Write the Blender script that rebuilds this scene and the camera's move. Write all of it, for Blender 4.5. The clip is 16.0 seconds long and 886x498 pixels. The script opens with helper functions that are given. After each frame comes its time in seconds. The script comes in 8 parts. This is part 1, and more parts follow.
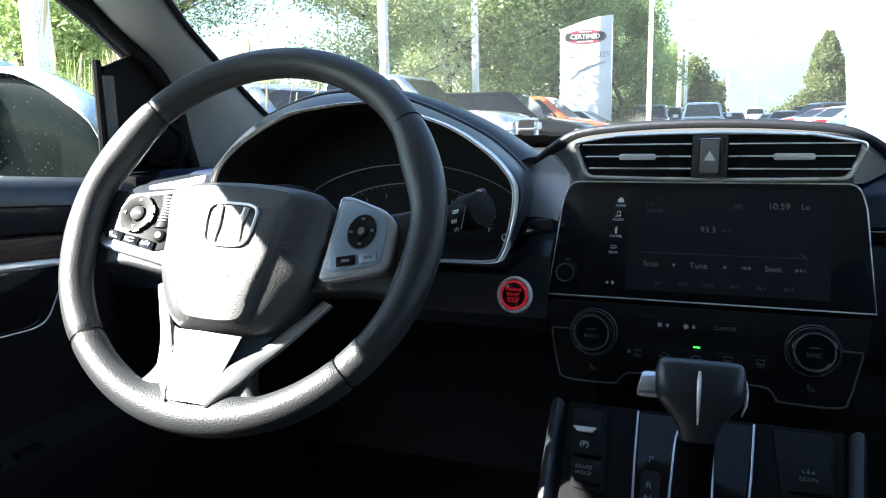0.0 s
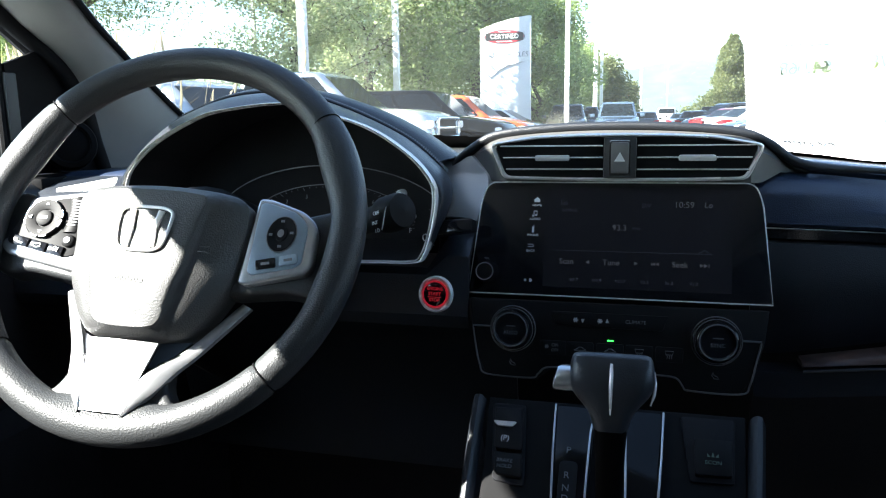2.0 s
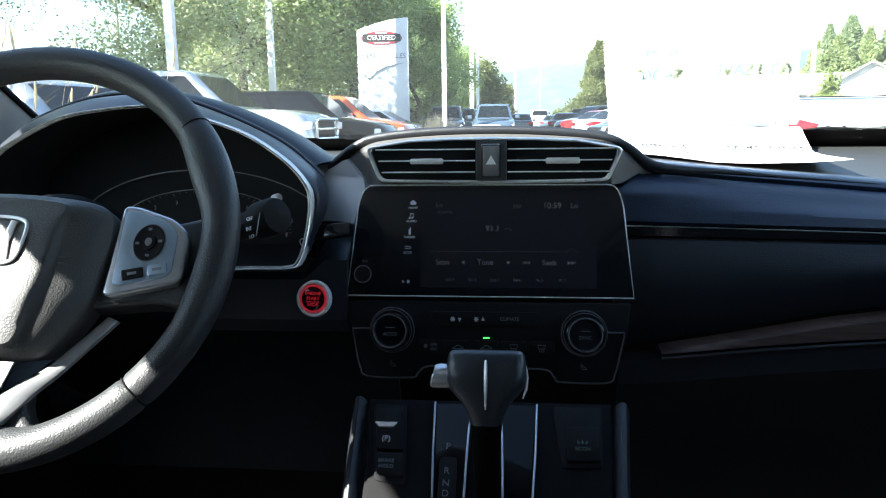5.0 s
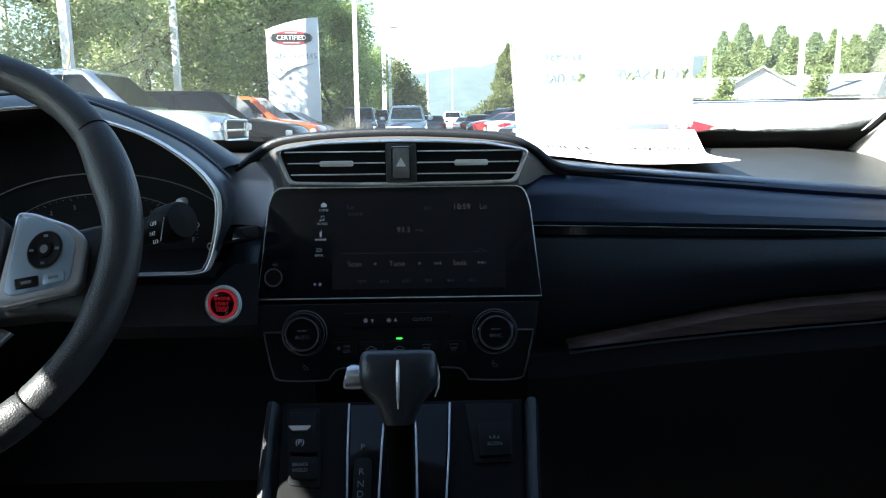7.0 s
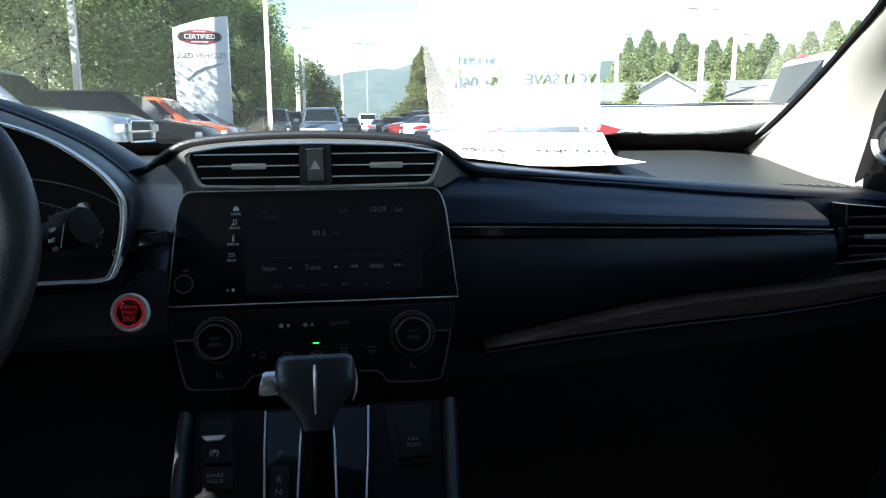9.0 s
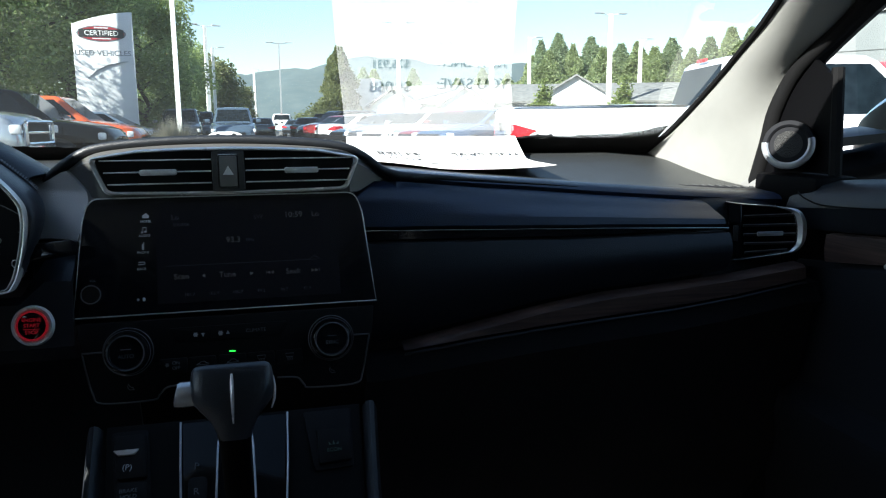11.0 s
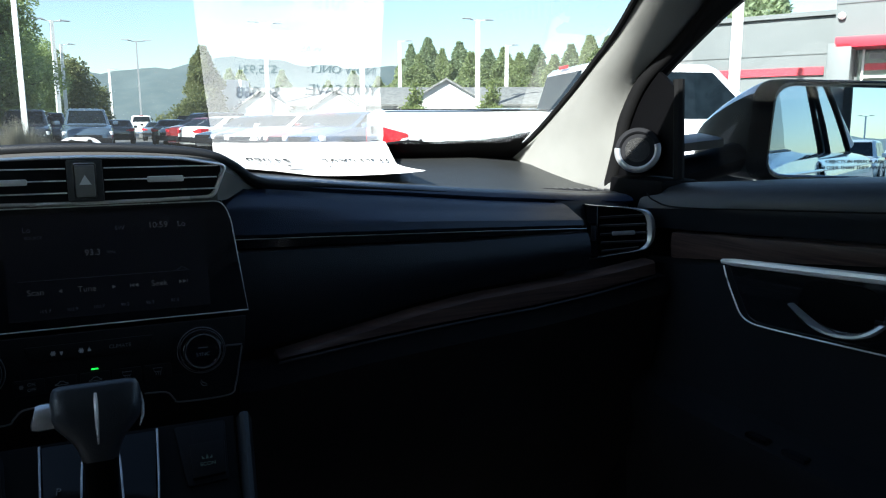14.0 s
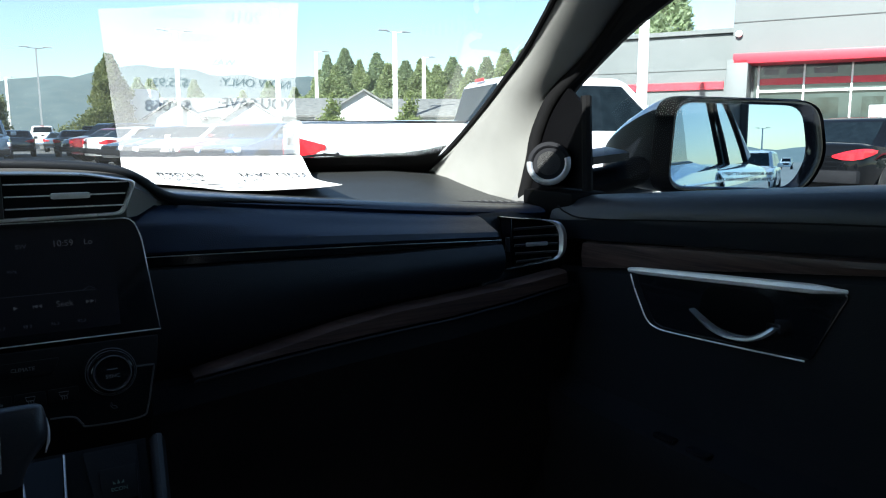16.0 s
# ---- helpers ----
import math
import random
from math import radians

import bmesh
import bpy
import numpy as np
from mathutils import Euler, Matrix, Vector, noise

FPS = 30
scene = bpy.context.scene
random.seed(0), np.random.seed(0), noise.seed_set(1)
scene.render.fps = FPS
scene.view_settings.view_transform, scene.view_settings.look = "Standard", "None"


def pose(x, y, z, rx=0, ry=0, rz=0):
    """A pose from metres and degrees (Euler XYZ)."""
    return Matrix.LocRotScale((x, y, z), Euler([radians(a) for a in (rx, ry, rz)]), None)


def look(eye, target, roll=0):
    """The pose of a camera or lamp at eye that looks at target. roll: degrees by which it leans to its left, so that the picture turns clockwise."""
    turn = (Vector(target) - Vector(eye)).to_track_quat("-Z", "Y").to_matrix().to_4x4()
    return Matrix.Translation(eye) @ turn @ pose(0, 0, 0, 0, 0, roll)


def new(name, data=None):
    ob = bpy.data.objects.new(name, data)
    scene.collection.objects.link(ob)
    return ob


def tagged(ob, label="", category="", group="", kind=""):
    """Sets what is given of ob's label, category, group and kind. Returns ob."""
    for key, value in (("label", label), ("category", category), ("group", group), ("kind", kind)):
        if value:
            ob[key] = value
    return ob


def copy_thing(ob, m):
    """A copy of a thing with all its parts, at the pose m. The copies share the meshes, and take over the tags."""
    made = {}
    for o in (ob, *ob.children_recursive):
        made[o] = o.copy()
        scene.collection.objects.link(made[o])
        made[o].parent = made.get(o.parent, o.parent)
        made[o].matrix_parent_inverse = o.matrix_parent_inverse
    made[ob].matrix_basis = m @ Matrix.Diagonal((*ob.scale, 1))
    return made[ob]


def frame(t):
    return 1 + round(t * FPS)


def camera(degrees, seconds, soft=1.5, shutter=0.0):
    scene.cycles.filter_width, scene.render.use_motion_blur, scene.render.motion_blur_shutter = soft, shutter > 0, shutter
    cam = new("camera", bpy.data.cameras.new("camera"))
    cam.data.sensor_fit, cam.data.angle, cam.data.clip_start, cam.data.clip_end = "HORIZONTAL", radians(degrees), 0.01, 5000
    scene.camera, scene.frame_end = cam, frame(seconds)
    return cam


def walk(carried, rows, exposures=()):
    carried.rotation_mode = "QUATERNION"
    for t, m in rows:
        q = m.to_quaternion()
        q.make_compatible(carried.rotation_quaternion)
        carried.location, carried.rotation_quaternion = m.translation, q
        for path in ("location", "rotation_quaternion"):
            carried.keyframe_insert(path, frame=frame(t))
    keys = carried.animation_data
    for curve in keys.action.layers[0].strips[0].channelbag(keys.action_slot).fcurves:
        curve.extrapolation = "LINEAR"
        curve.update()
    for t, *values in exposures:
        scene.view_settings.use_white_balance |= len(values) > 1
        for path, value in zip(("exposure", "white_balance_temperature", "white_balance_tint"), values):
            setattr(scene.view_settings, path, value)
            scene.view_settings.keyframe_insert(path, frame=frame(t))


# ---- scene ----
cam = camera(62.5, 16.0, soft=1.1)
PATH = [
    (0, (0.0080, 0.0000, 1.3200), (-0.6978, 1.8415, 0.9872), -1.05),
    (0.5, (0.0084, -0.0007, 1.3211), (-0.6499, 1.8573, 0.9829), -0.98),
    (1, (0.0106, -0.0022, 1.3220), (-0.6007, 1.8713, 0.9810), -0.96),
    (1.5, (0.0120, -0.0042, 1.3228), (-0.5486, 1.8850, 0.9811), -0.93),
    (2, (0.0128, -0.0061, 1.3233), (-0.4944, 1.8983, 0.9825), -0.87),
    (2.5, (0.0144, -0.0079, 1.3236), (-0.4404, 1.9097, 0.9834), -0.86),
    (3, (0.0152, -0.0092, 1.3238), (-0.3855, 1.9206, 0.9844), -0.85),
    (3.5, (0.0167, -0.0103, 1.3242), (-0.3324, 1.9296, 0.9853), -0.82),
    (4, (0.0176, -0.0111, 1.3248), (-0.2794, 1.9373, 0.9852), -0.81),
    (6.5, (0.0223, -0.0170, 1.3271), (0.0009, 1.9533, 0.9845), -0.56),
    (7, (0.0233, -0.0191, 1.3271), (0.0630, 1.9512, 0.9862), -0.57),
    (7.5, (0.0229, -0.0197, 1.3272), (0.1214, 1.9487, 0.9870), -0.51),
    (8, (0.0237, -0.0204, 1.3273), (0.1799, 1.9444, 0.9879), -0.46),
    (8.5, (0.0241, -0.0204, 1.3271), (0.2354, 1.9395, 0.9893), -0.39),
    (11, (0.0242, -0.0292, 1.3317), (0.5080, 1.8820, 0.9957), -0.27),
    (11.5, (0.0236, -0.0317, 1.3327), (0.5660, 1.8639, 0.9972), -0.28),
    (12, (0.0234, -0.0342, 1.3336), (0.6212, 1.8448, 0.9992), -0.23),
    (12.5, (0.0234, -0.0363, 1.3342), (0.6744, 1.8253, 1.0013), -0.21),
    (13, (0.0230, -0.0389, 1.3356), (0.7258, 1.8036, 1.0020), -0.19),
    (13.5, (0.0226, -0.0407, 1.3362), (0.7775, 1.7814, 1.0048), -0.12),
    (14, (0.0229, -0.0437, 1.3369), (0.8282, 1.7571, 1.0070), -0.13),
    (14.5, (0.0231, -0.0473, 1.3383), (0.8782, 1.7309, 1.0113), -0.10),
    (15, (0.0223, -0.0498, 1.3395), (0.9287, 1.7040, 1.0189), -0.08),
    (15.5, (0.0224, -0.0521, 1.3408), (0.9766, 1.6777, 1.0286), -0.08),
    (16, (0.0217, -0.0543, 1.3412), (1.0228, 1.6507, 1.0404), -0.07),
]
EXPOSURES = [(0.0, 3.20, 6450, 7), (4.0, 3.15, 6450, 6), (6.5, 2.92, 6450, 5), (8.5, 2.50, 6450, 5), (11.0, 1.92, 6350, 5), (16.0, 1.78, 6150, 4)]
walk(cam, [(t, look(eye, target, roll)) for t, eye, target, roll in PATH], EXPOSURES)

# ---- daylight ----
SUN = Vector((-1.0, -0.60, 0.80)).normalized()
world = bpy.data.worlds.new("world")
scene.world = world
world.use_nodes = True
wn = world.node_tree.nodes
sky = wn.new("ShaderNodeTexSky")
sky.sky_type = "NISHITA"
sky.sun_disc = False
sky.sun_elevation = math.asin(SUN.z)
sky.sun_rotation = math.atan2(SUN.x, SUN.y)
sky.air_density, sky.dust_density, sky.ozone_density = 1.0, 0.35, 1.0
wn["Background"].inputs["Strength"].default_value = 0.078
world.node_tree.links.new(sky.outputs[0], wn["Background"].inputs["Color"])
sun = new("sun", bpy.data.lights.new("sun", "SUN"))
sun.data.energy, sun.data.angle, sun.data.color = 5.0, radians(0.53), (1.0, 0.965, 0.91)
sun.matrix_world = look((0, 0, 30), Vector((0, 0, 30)) - SUN)


# ---- materials ----
def mat(name, color, rough=0.5, metal=0.0, grain=0.0, grain_scale=300.0, vary=0.12, vary_scale=8.0, spec=0.5, coat=0.0, cells=False, tint=None):
    m = bpy.data.materials.new(name)
    m.use_nodes = True
    nt = m.node_tree
    b = nt.nodes["Principled BSDF"]
    b.inputs["Roughness"].default_value = rough
    b.inputs["Metallic"].default_value = metal
    b.inputs["Specular IOR Level"].default_value = spec
    b.inputs["Coat Weight"].default_value = coat
    co = nt.nodes.new("ShaderNodeTexCoord")
    big = nt.nodes.new("ShaderNodeTexNoise")
    big.inputs["Scale"].default_value, big.inputs["Detail"].default_value = vary_scale, 6
    nt.links.new(co.outputs["Object"], big.inputs["Vector"])
    mix = nt.nodes.new("ShaderNodeMix")
    mix.data_type = "RGBA"
    other = tint or [c * (1 - vary) for c in color]
    mix.inputs[6].default_value = (*[min(1, c * (1 + vary * 0.5)) for c in color], 1)
    mix.inputs[7].default_value = (*other, 1)
    ramp = nt.nodes.new("ShaderNodeMapRange")
    ramp.inputs[1].default_value, ramp.inputs[2].default_value = 0.35, 0.65
    nt.links.new(big.outputs[0], ramp.inputs[0])
    nt.links.new(ramp.outputs[0], mix.inputs[0])
    nt.links.new(mix.outputs[2], b.inputs["Base Color"])
    rr = nt.nodes.new("ShaderNodeMapRange")
    rr.inputs[3].default_value, rr.inputs[4].default_value = max(0.0, rough * 0.85), min(1, rough * 1.15)
    nt.links.new(big.outputs[0], rr.inputs[0])
    if rough > 0.01:
        nt.links.new(rr.outputs[0], b.inputs["Roughness"])
    if grain:
        tex = nt.nodes.new("ShaderNodeTexVoronoi" if cells else "ShaderNodeTexNoise")
        tex.inputs["Scale"].default_value = grain_scale
        nt.links.new(co.outputs["Object"], tex.inputs["Vector"])
        bump = nt.nodes.new("ShaderNodeBump")
        bump.inputs["Strength"].default_value, bump.inputs["Distance"].default_value = min(1, grain), 0.6 / grain_scale
        nt.links.new(tex.outputs[0], bump.inputs["Height"])
        nt.links.new(bump.outputs[0], b.inputs["Normal"])
    return m


def wood_mat():
    m = bpy.data.materials.new("dark_wood_trim")
    m.use_nodes = True
    nt = m.node_tree
    b = nt.nodes["Principled BSDF"]
    co = nt.nodes.new("ShaderNodeTexCoord")
    mp = nt.nodes.new("ShaderNodeMapping")
    mp.inputs["Scale"].default_value = (6, 6, 140)
    ns = nt.nodes.new("ShaderNodeTexNoise")
    ns.inputs["Scale"].default_value, ns.inputs["Detail"].default_value, ns.inputs["Distortion"].default_value = 2.0, 8, 0.6
    cr = nt.nodes.new("ShaderNodeValToRGB")
    cr.color_ramp.elements[0].position, cr.color_ramp.elements[0].color = 0.35, (0.030, 0.018, 0.016, 1)
    cr.color_ramp.elements[1].position, cr.color_ramp.elements[1].color = 0.68, (0.090, 0.056, 0.046, 1)
    nt.links.new(co.outputs["Object"], mp.inputs[0])
    nt.links.new(mp.outputs[0], ns.inputs["Vector"])
    nt.links.new(ns.outputs[0], cr.inputs[0])
    nt.links.new(cr.outputs[0], b.inputs["Base Color"])
    b.inputs["Roughness"].default_value = 0.42
    b.inputs["Specular IOR Level"].default_value = 0.3
    return m


def glass_mat(name, tint, gloss, rough=0.0, dirt=0.0, low=0.08, power=2.2, haze=0.0):
    """A thin pane: clear with a mirror sheen that grows towards grazing views."""
    m = bpy.data.materials.new(name)
    m.use_nodes = True
    nt = m.node_tree
    nt.nodes.remove(nt.nodes["Principled BSDF"])
    tr = nt.nodes.new("ShaderNodeBsdfTransparent")
    tr.inputs[0].default_value = (*tint, 1)
    gl = nt.nodes.new("ShaderNodeBsdfGlossy")
    gl.inputs["Roughness"].default_value = rough
    lw = nt.nodes.new("ShaderNodeLayerWeight")
    lw.inputs[0].default_value = 0.5
    pw = nt.nodes.new("ShaderNodeMath")
    pw.operation, pw.inputs[1].default_value = "POWER", power
    nt.links.new(lw.outputs["Facing"], pw.inputs[0])
    fr = nt.nodes.new("ShaderNodeMapRange")
    fr.inputs[3].default_value, fr.inputs[4].default_value = low, gloss
    nt.links.new(pw.outputs[0], fr.inputs[0])
    mx = nt.nodes.new("ShaderNodeMixShader")
    nt.links.new(fr.outputs[0], mx.inputs[0])
    nt.links.new(tr.outputs[0], mx.inputs[1])
    nt.links.new(gl.outputs[0], mx.inputs[2])
    out = mx
    if haze:
        co = nt.nodes.new("ShaderNodeTexCoord")
        ns = nt.nodes.new("ShaderNodeTexNoise")
        ns.inputs["Scale"].default_value, ns.inputs["Detail"].default_value = 5.0, 5
        am = nt.nodes.new("ShaderNodeMapRange")
        am.inputs[1].default_value, am.inputs[2].default_value = 0.3, 0.7
        am.inputs[3].default_value, am.inputs[4].default_value = haze * 0.6, haze * 1.4
        dust = nt.nodes.new("ShaderNodeBsdfTranslucent")
        dust.inputs[0].default_value = (0.8, 0.8, 0.78, 1)
        mh = nt.nodes.new("ShaderNodeMixShader")
        nt.links.new(co.outputs["Object"], ns.inputs["Vector"])
        nt.links.new(ns.outputs[0], am.inputs[0])
        nt.links.new(am.outputs[0], mh.inputs[0])
        nt.links.new(mx.outputs[0], mh.inputs[1])
        nt.links.new(dust.outputs[0], mh.inputs[2])
        out = mh
    if dirt:
        co = nt.nodes.new("ShaderNodeTexCoord")
        vo = nt.nodes.new("ShaderNodeTexVoronoi")
        vo.inputs["Scale"].default_value = 150
        lt = nt.nodes.new("ShaderNodeMath")
        lt.operation, lt.inputs[1].default_value = "LESS_THAN", dirt
        df = nt.nodes.new("ShaderNodeBsdfDiffuse")
        df.inputs[0].default_value = (0.7, 0.7, 0.68, 1)
        m2 = nt.nodes.new("ShaderNodeMixShader")
        sc = nt.nodes.new("ShaderNodeMath")
        sc.operation, sc.inputs[1].default_value = "MULTIPLY", 0.35
        nt.links.new(co.outputs["Object"], vo.inputs["Vector"])
        nt.links.new(vo.outputs[0], lt.inputs[0])
        nt.links.new(lt.outputs[0], sc.inputs[0])
        nt.links.new(sc.outputs[0], m2.inputs[0])
        nt.links.new(mx.outputs[0], m2.inputs[1])
        nt.links.new(df.outputs[0], m2.inputs[2])
        out = m2
    nt.links.new(out.outputs[0], nt.nodes["Material Output"].inputs[0])
    return m


def glow_mat(name, color, strength):
    m = bpy.data.materials.new(name)
    m.use_nodes = True
    b = m.node_tree.nodes["Principled BSDF"]
    b.inputs["Base Color"].default_value = (*[c * 0.04 for c in color], 1)
    b.inputs["Emission Color"].default_value = (*color, 1)
    b.inputs["Emission Strength"].default_value = strength
    return m


LEATHER = mat("black_grained_leather", (0.0100, 0.0125, 0.017), 0.43, grain=0.42, grain_scale=1050, cells=True, vary=0.2, spec=0.55)
HUB = mat("black_grained_vinyl", (0.050, 0.0505, 0.051), 0.50, grain=0.30, grain_scale=720, cells=True, vary=0.15, spec=0.8)
WHEELHIDE = mat("black_wheel_leather", (0.031, 0.033, 0.035), 0.43, grain=0.30, grain_scale=700, cells=True, vary=0.15, spec=0.5)
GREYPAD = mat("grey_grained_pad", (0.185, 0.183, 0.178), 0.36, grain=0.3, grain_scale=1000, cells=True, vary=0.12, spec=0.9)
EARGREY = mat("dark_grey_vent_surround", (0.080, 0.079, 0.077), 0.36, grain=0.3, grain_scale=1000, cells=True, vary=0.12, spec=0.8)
PADBLACK = mat("satin_black_switchgear", (0.010, 0.010, 0.011), 0.55, vary=0.1, spec=0.12)
WHITEPRINT = mat("white_print", (0.80, 0.81, 0.82), 0.5, vary=0.02)
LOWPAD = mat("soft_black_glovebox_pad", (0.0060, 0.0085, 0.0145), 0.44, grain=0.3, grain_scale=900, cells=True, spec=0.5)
DOORPAD = mat("soft_black_door_pad", (0.0085, 0.0105, 0.0150), 0.42, grain=0.3, grain_scale=900, cells=True, spec=0.5)
PLASTIC = mat("black_soft_plastic", (0.011, 0.012, 0.014), 0.46, grain=0.4, grain_scale=900, cells=True, spec=0.6)
# Sky reflection is mixed into this black as blue; LOWPAD leaves it out.
DASHPAD = mat("sky_blued_dash_pad", (0.0085, 0.0185, 0.046), 0.38, grain=0.35, grain_scale=900, cells=True, spec=0.6)
DASHTOP = mat("charcoal_dash_top", (0.019, 0.021, 0.021), 0.46, grain=0.45, grain_scale=900, cells=True, spec=0.7)
DARK = mat("matte_black_plastic", (0.010, 0.0105, 0.013), 0.75, grain=0.3, grain_scale=700, spec=0.18)
PIANO = mat("piano_black", (0.009, 0.0095, 0.012), 0.09, vary=0.05)
GATE = mat("dark_gloss_gate", (0.0025, 0.0035, 0.0055), 0.08, vary=0.05, spec=0.15)
LEVERHIDE = mat("satin_black_lever_leather", (0.018, 0.023, 0.031), 0.40, grain=0.15, grain_scale=900, cells=True, spec=0.7)
HOODPAD = mat("blue_black_hood_pad", (0.016, 0.020, 0.028), 0.38, grain=0.25, grain_scale=800, cells=True, spec=0.6)
CHROME = mat("satin_chrome", (0.72, 0.73, 0.75), 0.20, metal=1.0, vary=0.06)
SILVER = mat("silver_paint_plastic", (0.92, 0.90, 0.87), 0.27, metal=0.30, vary=0.06)
WHEELSILVER = mat("satin_wheel_silver", (0.60, 0.62, 0.65), 0.26, metal=0.70, vary=0.06)
DIMSILVER = mat("dark_silver_plastic", (0.20, 0.20, 0.21), 0.36, metal=0.6, vary=0.06)
TRIMSILVER = mat("brushed_silver_trim", (0.50, 0.51, 0.53), 0.34, metal=0.7, vary=0.10, vary_scale=60)
VENTGREY = mat("grey_housing_plastic", (0.050, 0.052, 0.055), 0.40, grain=0.2, grain_scale=900)
# Silver panel; the sky it would mirror is put into the base as blue.
PALESILVER = mat("sky_tinted_switch_panel", (0.34, 0.43, 0.52), 0.34, metal=0.45, vary=0.05)
PILLAR = mat("light_grey_pillar_cloth", (0.205, 0.205, 0.192), 0.85, grain=0.5, grain_scale=1500)
HEADLINER = mat("light_grey_headliner", (0.52, 0.51, 0.49), 0.9, grain=0.2, grain_scale=2000)
SAILBLACK = mat("black_sail_plastic", (0.0020, 0.0020, 0.0025), 0.6, grain=0.2, grain_scale=700, spec=0.06)
# Window light on the dark pad is put into its pale grey.
PADLIT = mat("lit_grey_grained_pad", (0.30, 0.293, 0.28), 0.34, grain=0.28, grain_scale=1000, cells=True, vary=0.15, spec=1.0)
SLATE = mat("dark_slate_mirror_shell", (0.005, 0.006, 0.008), 0.38, vary=0.05, spec=0.2)
SHELLBLACK = mat("black_gloss_mirror_shell", (0.0040, 0.0056, 0.0050), 0.22, vary=0.25, spec=0.07)
STRIPGREY = mat("dark_grey_green_strip", (0.013, 0.0165, 0.0145), 0.55, grain=0.2, grain_scale=900)
SPEAKERMESH = mat("speaker_mesh", (0.012, 0.012, 0.012), 0.6, grain=1.0, grain_scale=700, cells=True)
RUBBER = mat("black_rubber", (0.005, 0.005, 0.0055), 0.8, spec=0.15)
CABIN = mat("black_cabin_trim", (0.050, 0.049, 0.047), 0.85, grain=0.4, grain_scale=500)
CARPET = mat("black_carpet", (0.030, 0.030, 0.032), 0.95, grain=0.8, grain_scale=400)
WOOD = wood_mat()
PAPER = mat("white_paper", (0.74, 0.74, 0.73), 0.7, vary=0.02)
INK = mat("black_ink", (0.02, 0.02, 0.02), 0.6)
PRINT = mat("pale_grey_print", (0.60, 0.61, 0.63), 0.5)
DIMPRINT = mat("dim_grey_print", (0.16, 0.17, 0.18), 0.5)
WINDSCREEN = glass_mat("dusty_windscreen_glass", (0.84, 0.88, 0.87), 1.0, haze=0.011)
SIDEGLASS = glass_mat("side_window_glass", (0.84, 0.88, 0.88), 0.95, low=0.014, power=3.4)
DEWGLASS = glass_mat("spotted_window_glass", (0.80, 0.86, 0.84), 0.6, dirt=0.17, low=0.020, power=4.5)
TINTGLASS = glass_mat("privacy_glass", (0.10, 0.12, 0.125), 1.0, low=0.40, power=1.1)
DARKGLASS = mat("tinted_car_glass", (0.007, 0.011, 0.014), 0.04, spec=0.18, vary=0.3)
MIRROR = mat("blue_tinted_mirror_glass", (0.46, 0.60, 0.70), 0.0, metal=1.0, vary=0.0)
REDGLOW = glow_mat("red_button_ring", (1.0, 0.02, 0.05), 0.034)
REDTEXT = glow_mat("dim_red_print", (1.0, 0.02, 0.05), 0.036)
GREENGLOW = glow_mat("green_indicator", (0.05, 1.0, 0.08), 0.5)
SCREENGLOW = glow_mat("lit_display_black", (0.55, 0.65, 1.0), 0.0001)
SCREENGLOW.node_tree.nodes["Principled BSDF"].inputs["Base Color"].default_value = (0.010, 0.0105, 0.015, 1)
SCREENGLOW.node_tree.nodes["Principled BSDF"].inputs["Roughness"].default_value = 0.12
SCREENTEXT = glow_mat("display_text", (0.75, 0.80, 0.9), 0.0042)
SCREENDIM = glow_mat("dim_display_text", (0.4, 0.45, 0.6), 0.003)
GREENDIM = mat("dull_green_print", (0.10, 0.16, 0.12), 0.5)


# ---- mesh helpers ----
def link_mesh(name, bm, material, smooth=True):
    bmesh.ops.recalc_face_normals(bm, faces=bm.faces)
    me = bpy.data.meshes.new(name)
    bm.to_mesh(me)
    bm.free()
    me.materials.append(material)
    if smooth:
        me.shade_smooth()
        me.set_sharp_from_angle(angle=radians(38))
    return new(name, me)


def part(name, bm, material, parent, label="", smooth=True):
    ob = link_mesh(name, bm, material, smooth)
    ob.parent = parent
    if label:
        ob["label"] = label
    return ob


def single(name, bm, material, label, category, kind="", group="", smooth=True):
    return tagged(link_mesh(name, bm, material, smooth), label, category, group, kind)


def thing(name, label, category, m=None, kind="", group=""):
    ob = tagged(new(name), label, category, group, kind)
    ob.empty_display_size = 0.05
    if m is not None:
        ob.matrix_world = m
    return ob


def box(size, at=(0, 0, 0), bevel=0.0, segs=2, bm=None, m=None):
    bm2 = bmesh.new()
    bmesh.ops.create_cube(bm2, size=1.0)
    bmesh.ops.scale(bm2, vec=size, verts=bm2.verts)
    if bevel:
        bmesh.ops.bevel(bm2, geom=bm2.edges[:], offset=bevel, segments=segs, affect="EDGES", profile=0.6)
    if m is not None:
        bmesh.ops.transform(bm2, matrix=m, verts=bm2.verts)
    bmesh.ops.translate(bm2, vec=at, verts=bm2.verts)
    return join(bm, bm2)


def join(bm, other):
    if bm is None:
        return other
    me = bpy.data.meshes.new("tmp")
    other.to_mesh(me)
    other.free()
    bm.from_mesh(me)
    bpy.data.meshes.remove(me)
    return bm


def loft(rings, closed=False, caps=False, bm=None):
    """Faces between rows of points; closed: each row is a ring."""
    bm = bm or bmesh.new()
    rows = [[bm.verts.new(p) for p in r] for r in rings]
    n = len(rows[0])
    for a, b in zip(rows, rows[1:]):
        for i in range(n if closed else n - 1):
            j = (i + 1) % n
            bm.faces.new((a[i], a[j], b[j], b[i]))
    if caps and closed:
        bm.faces.new(rows[0][::-1])
        bm.faces.new(rows[-1])
    return bm


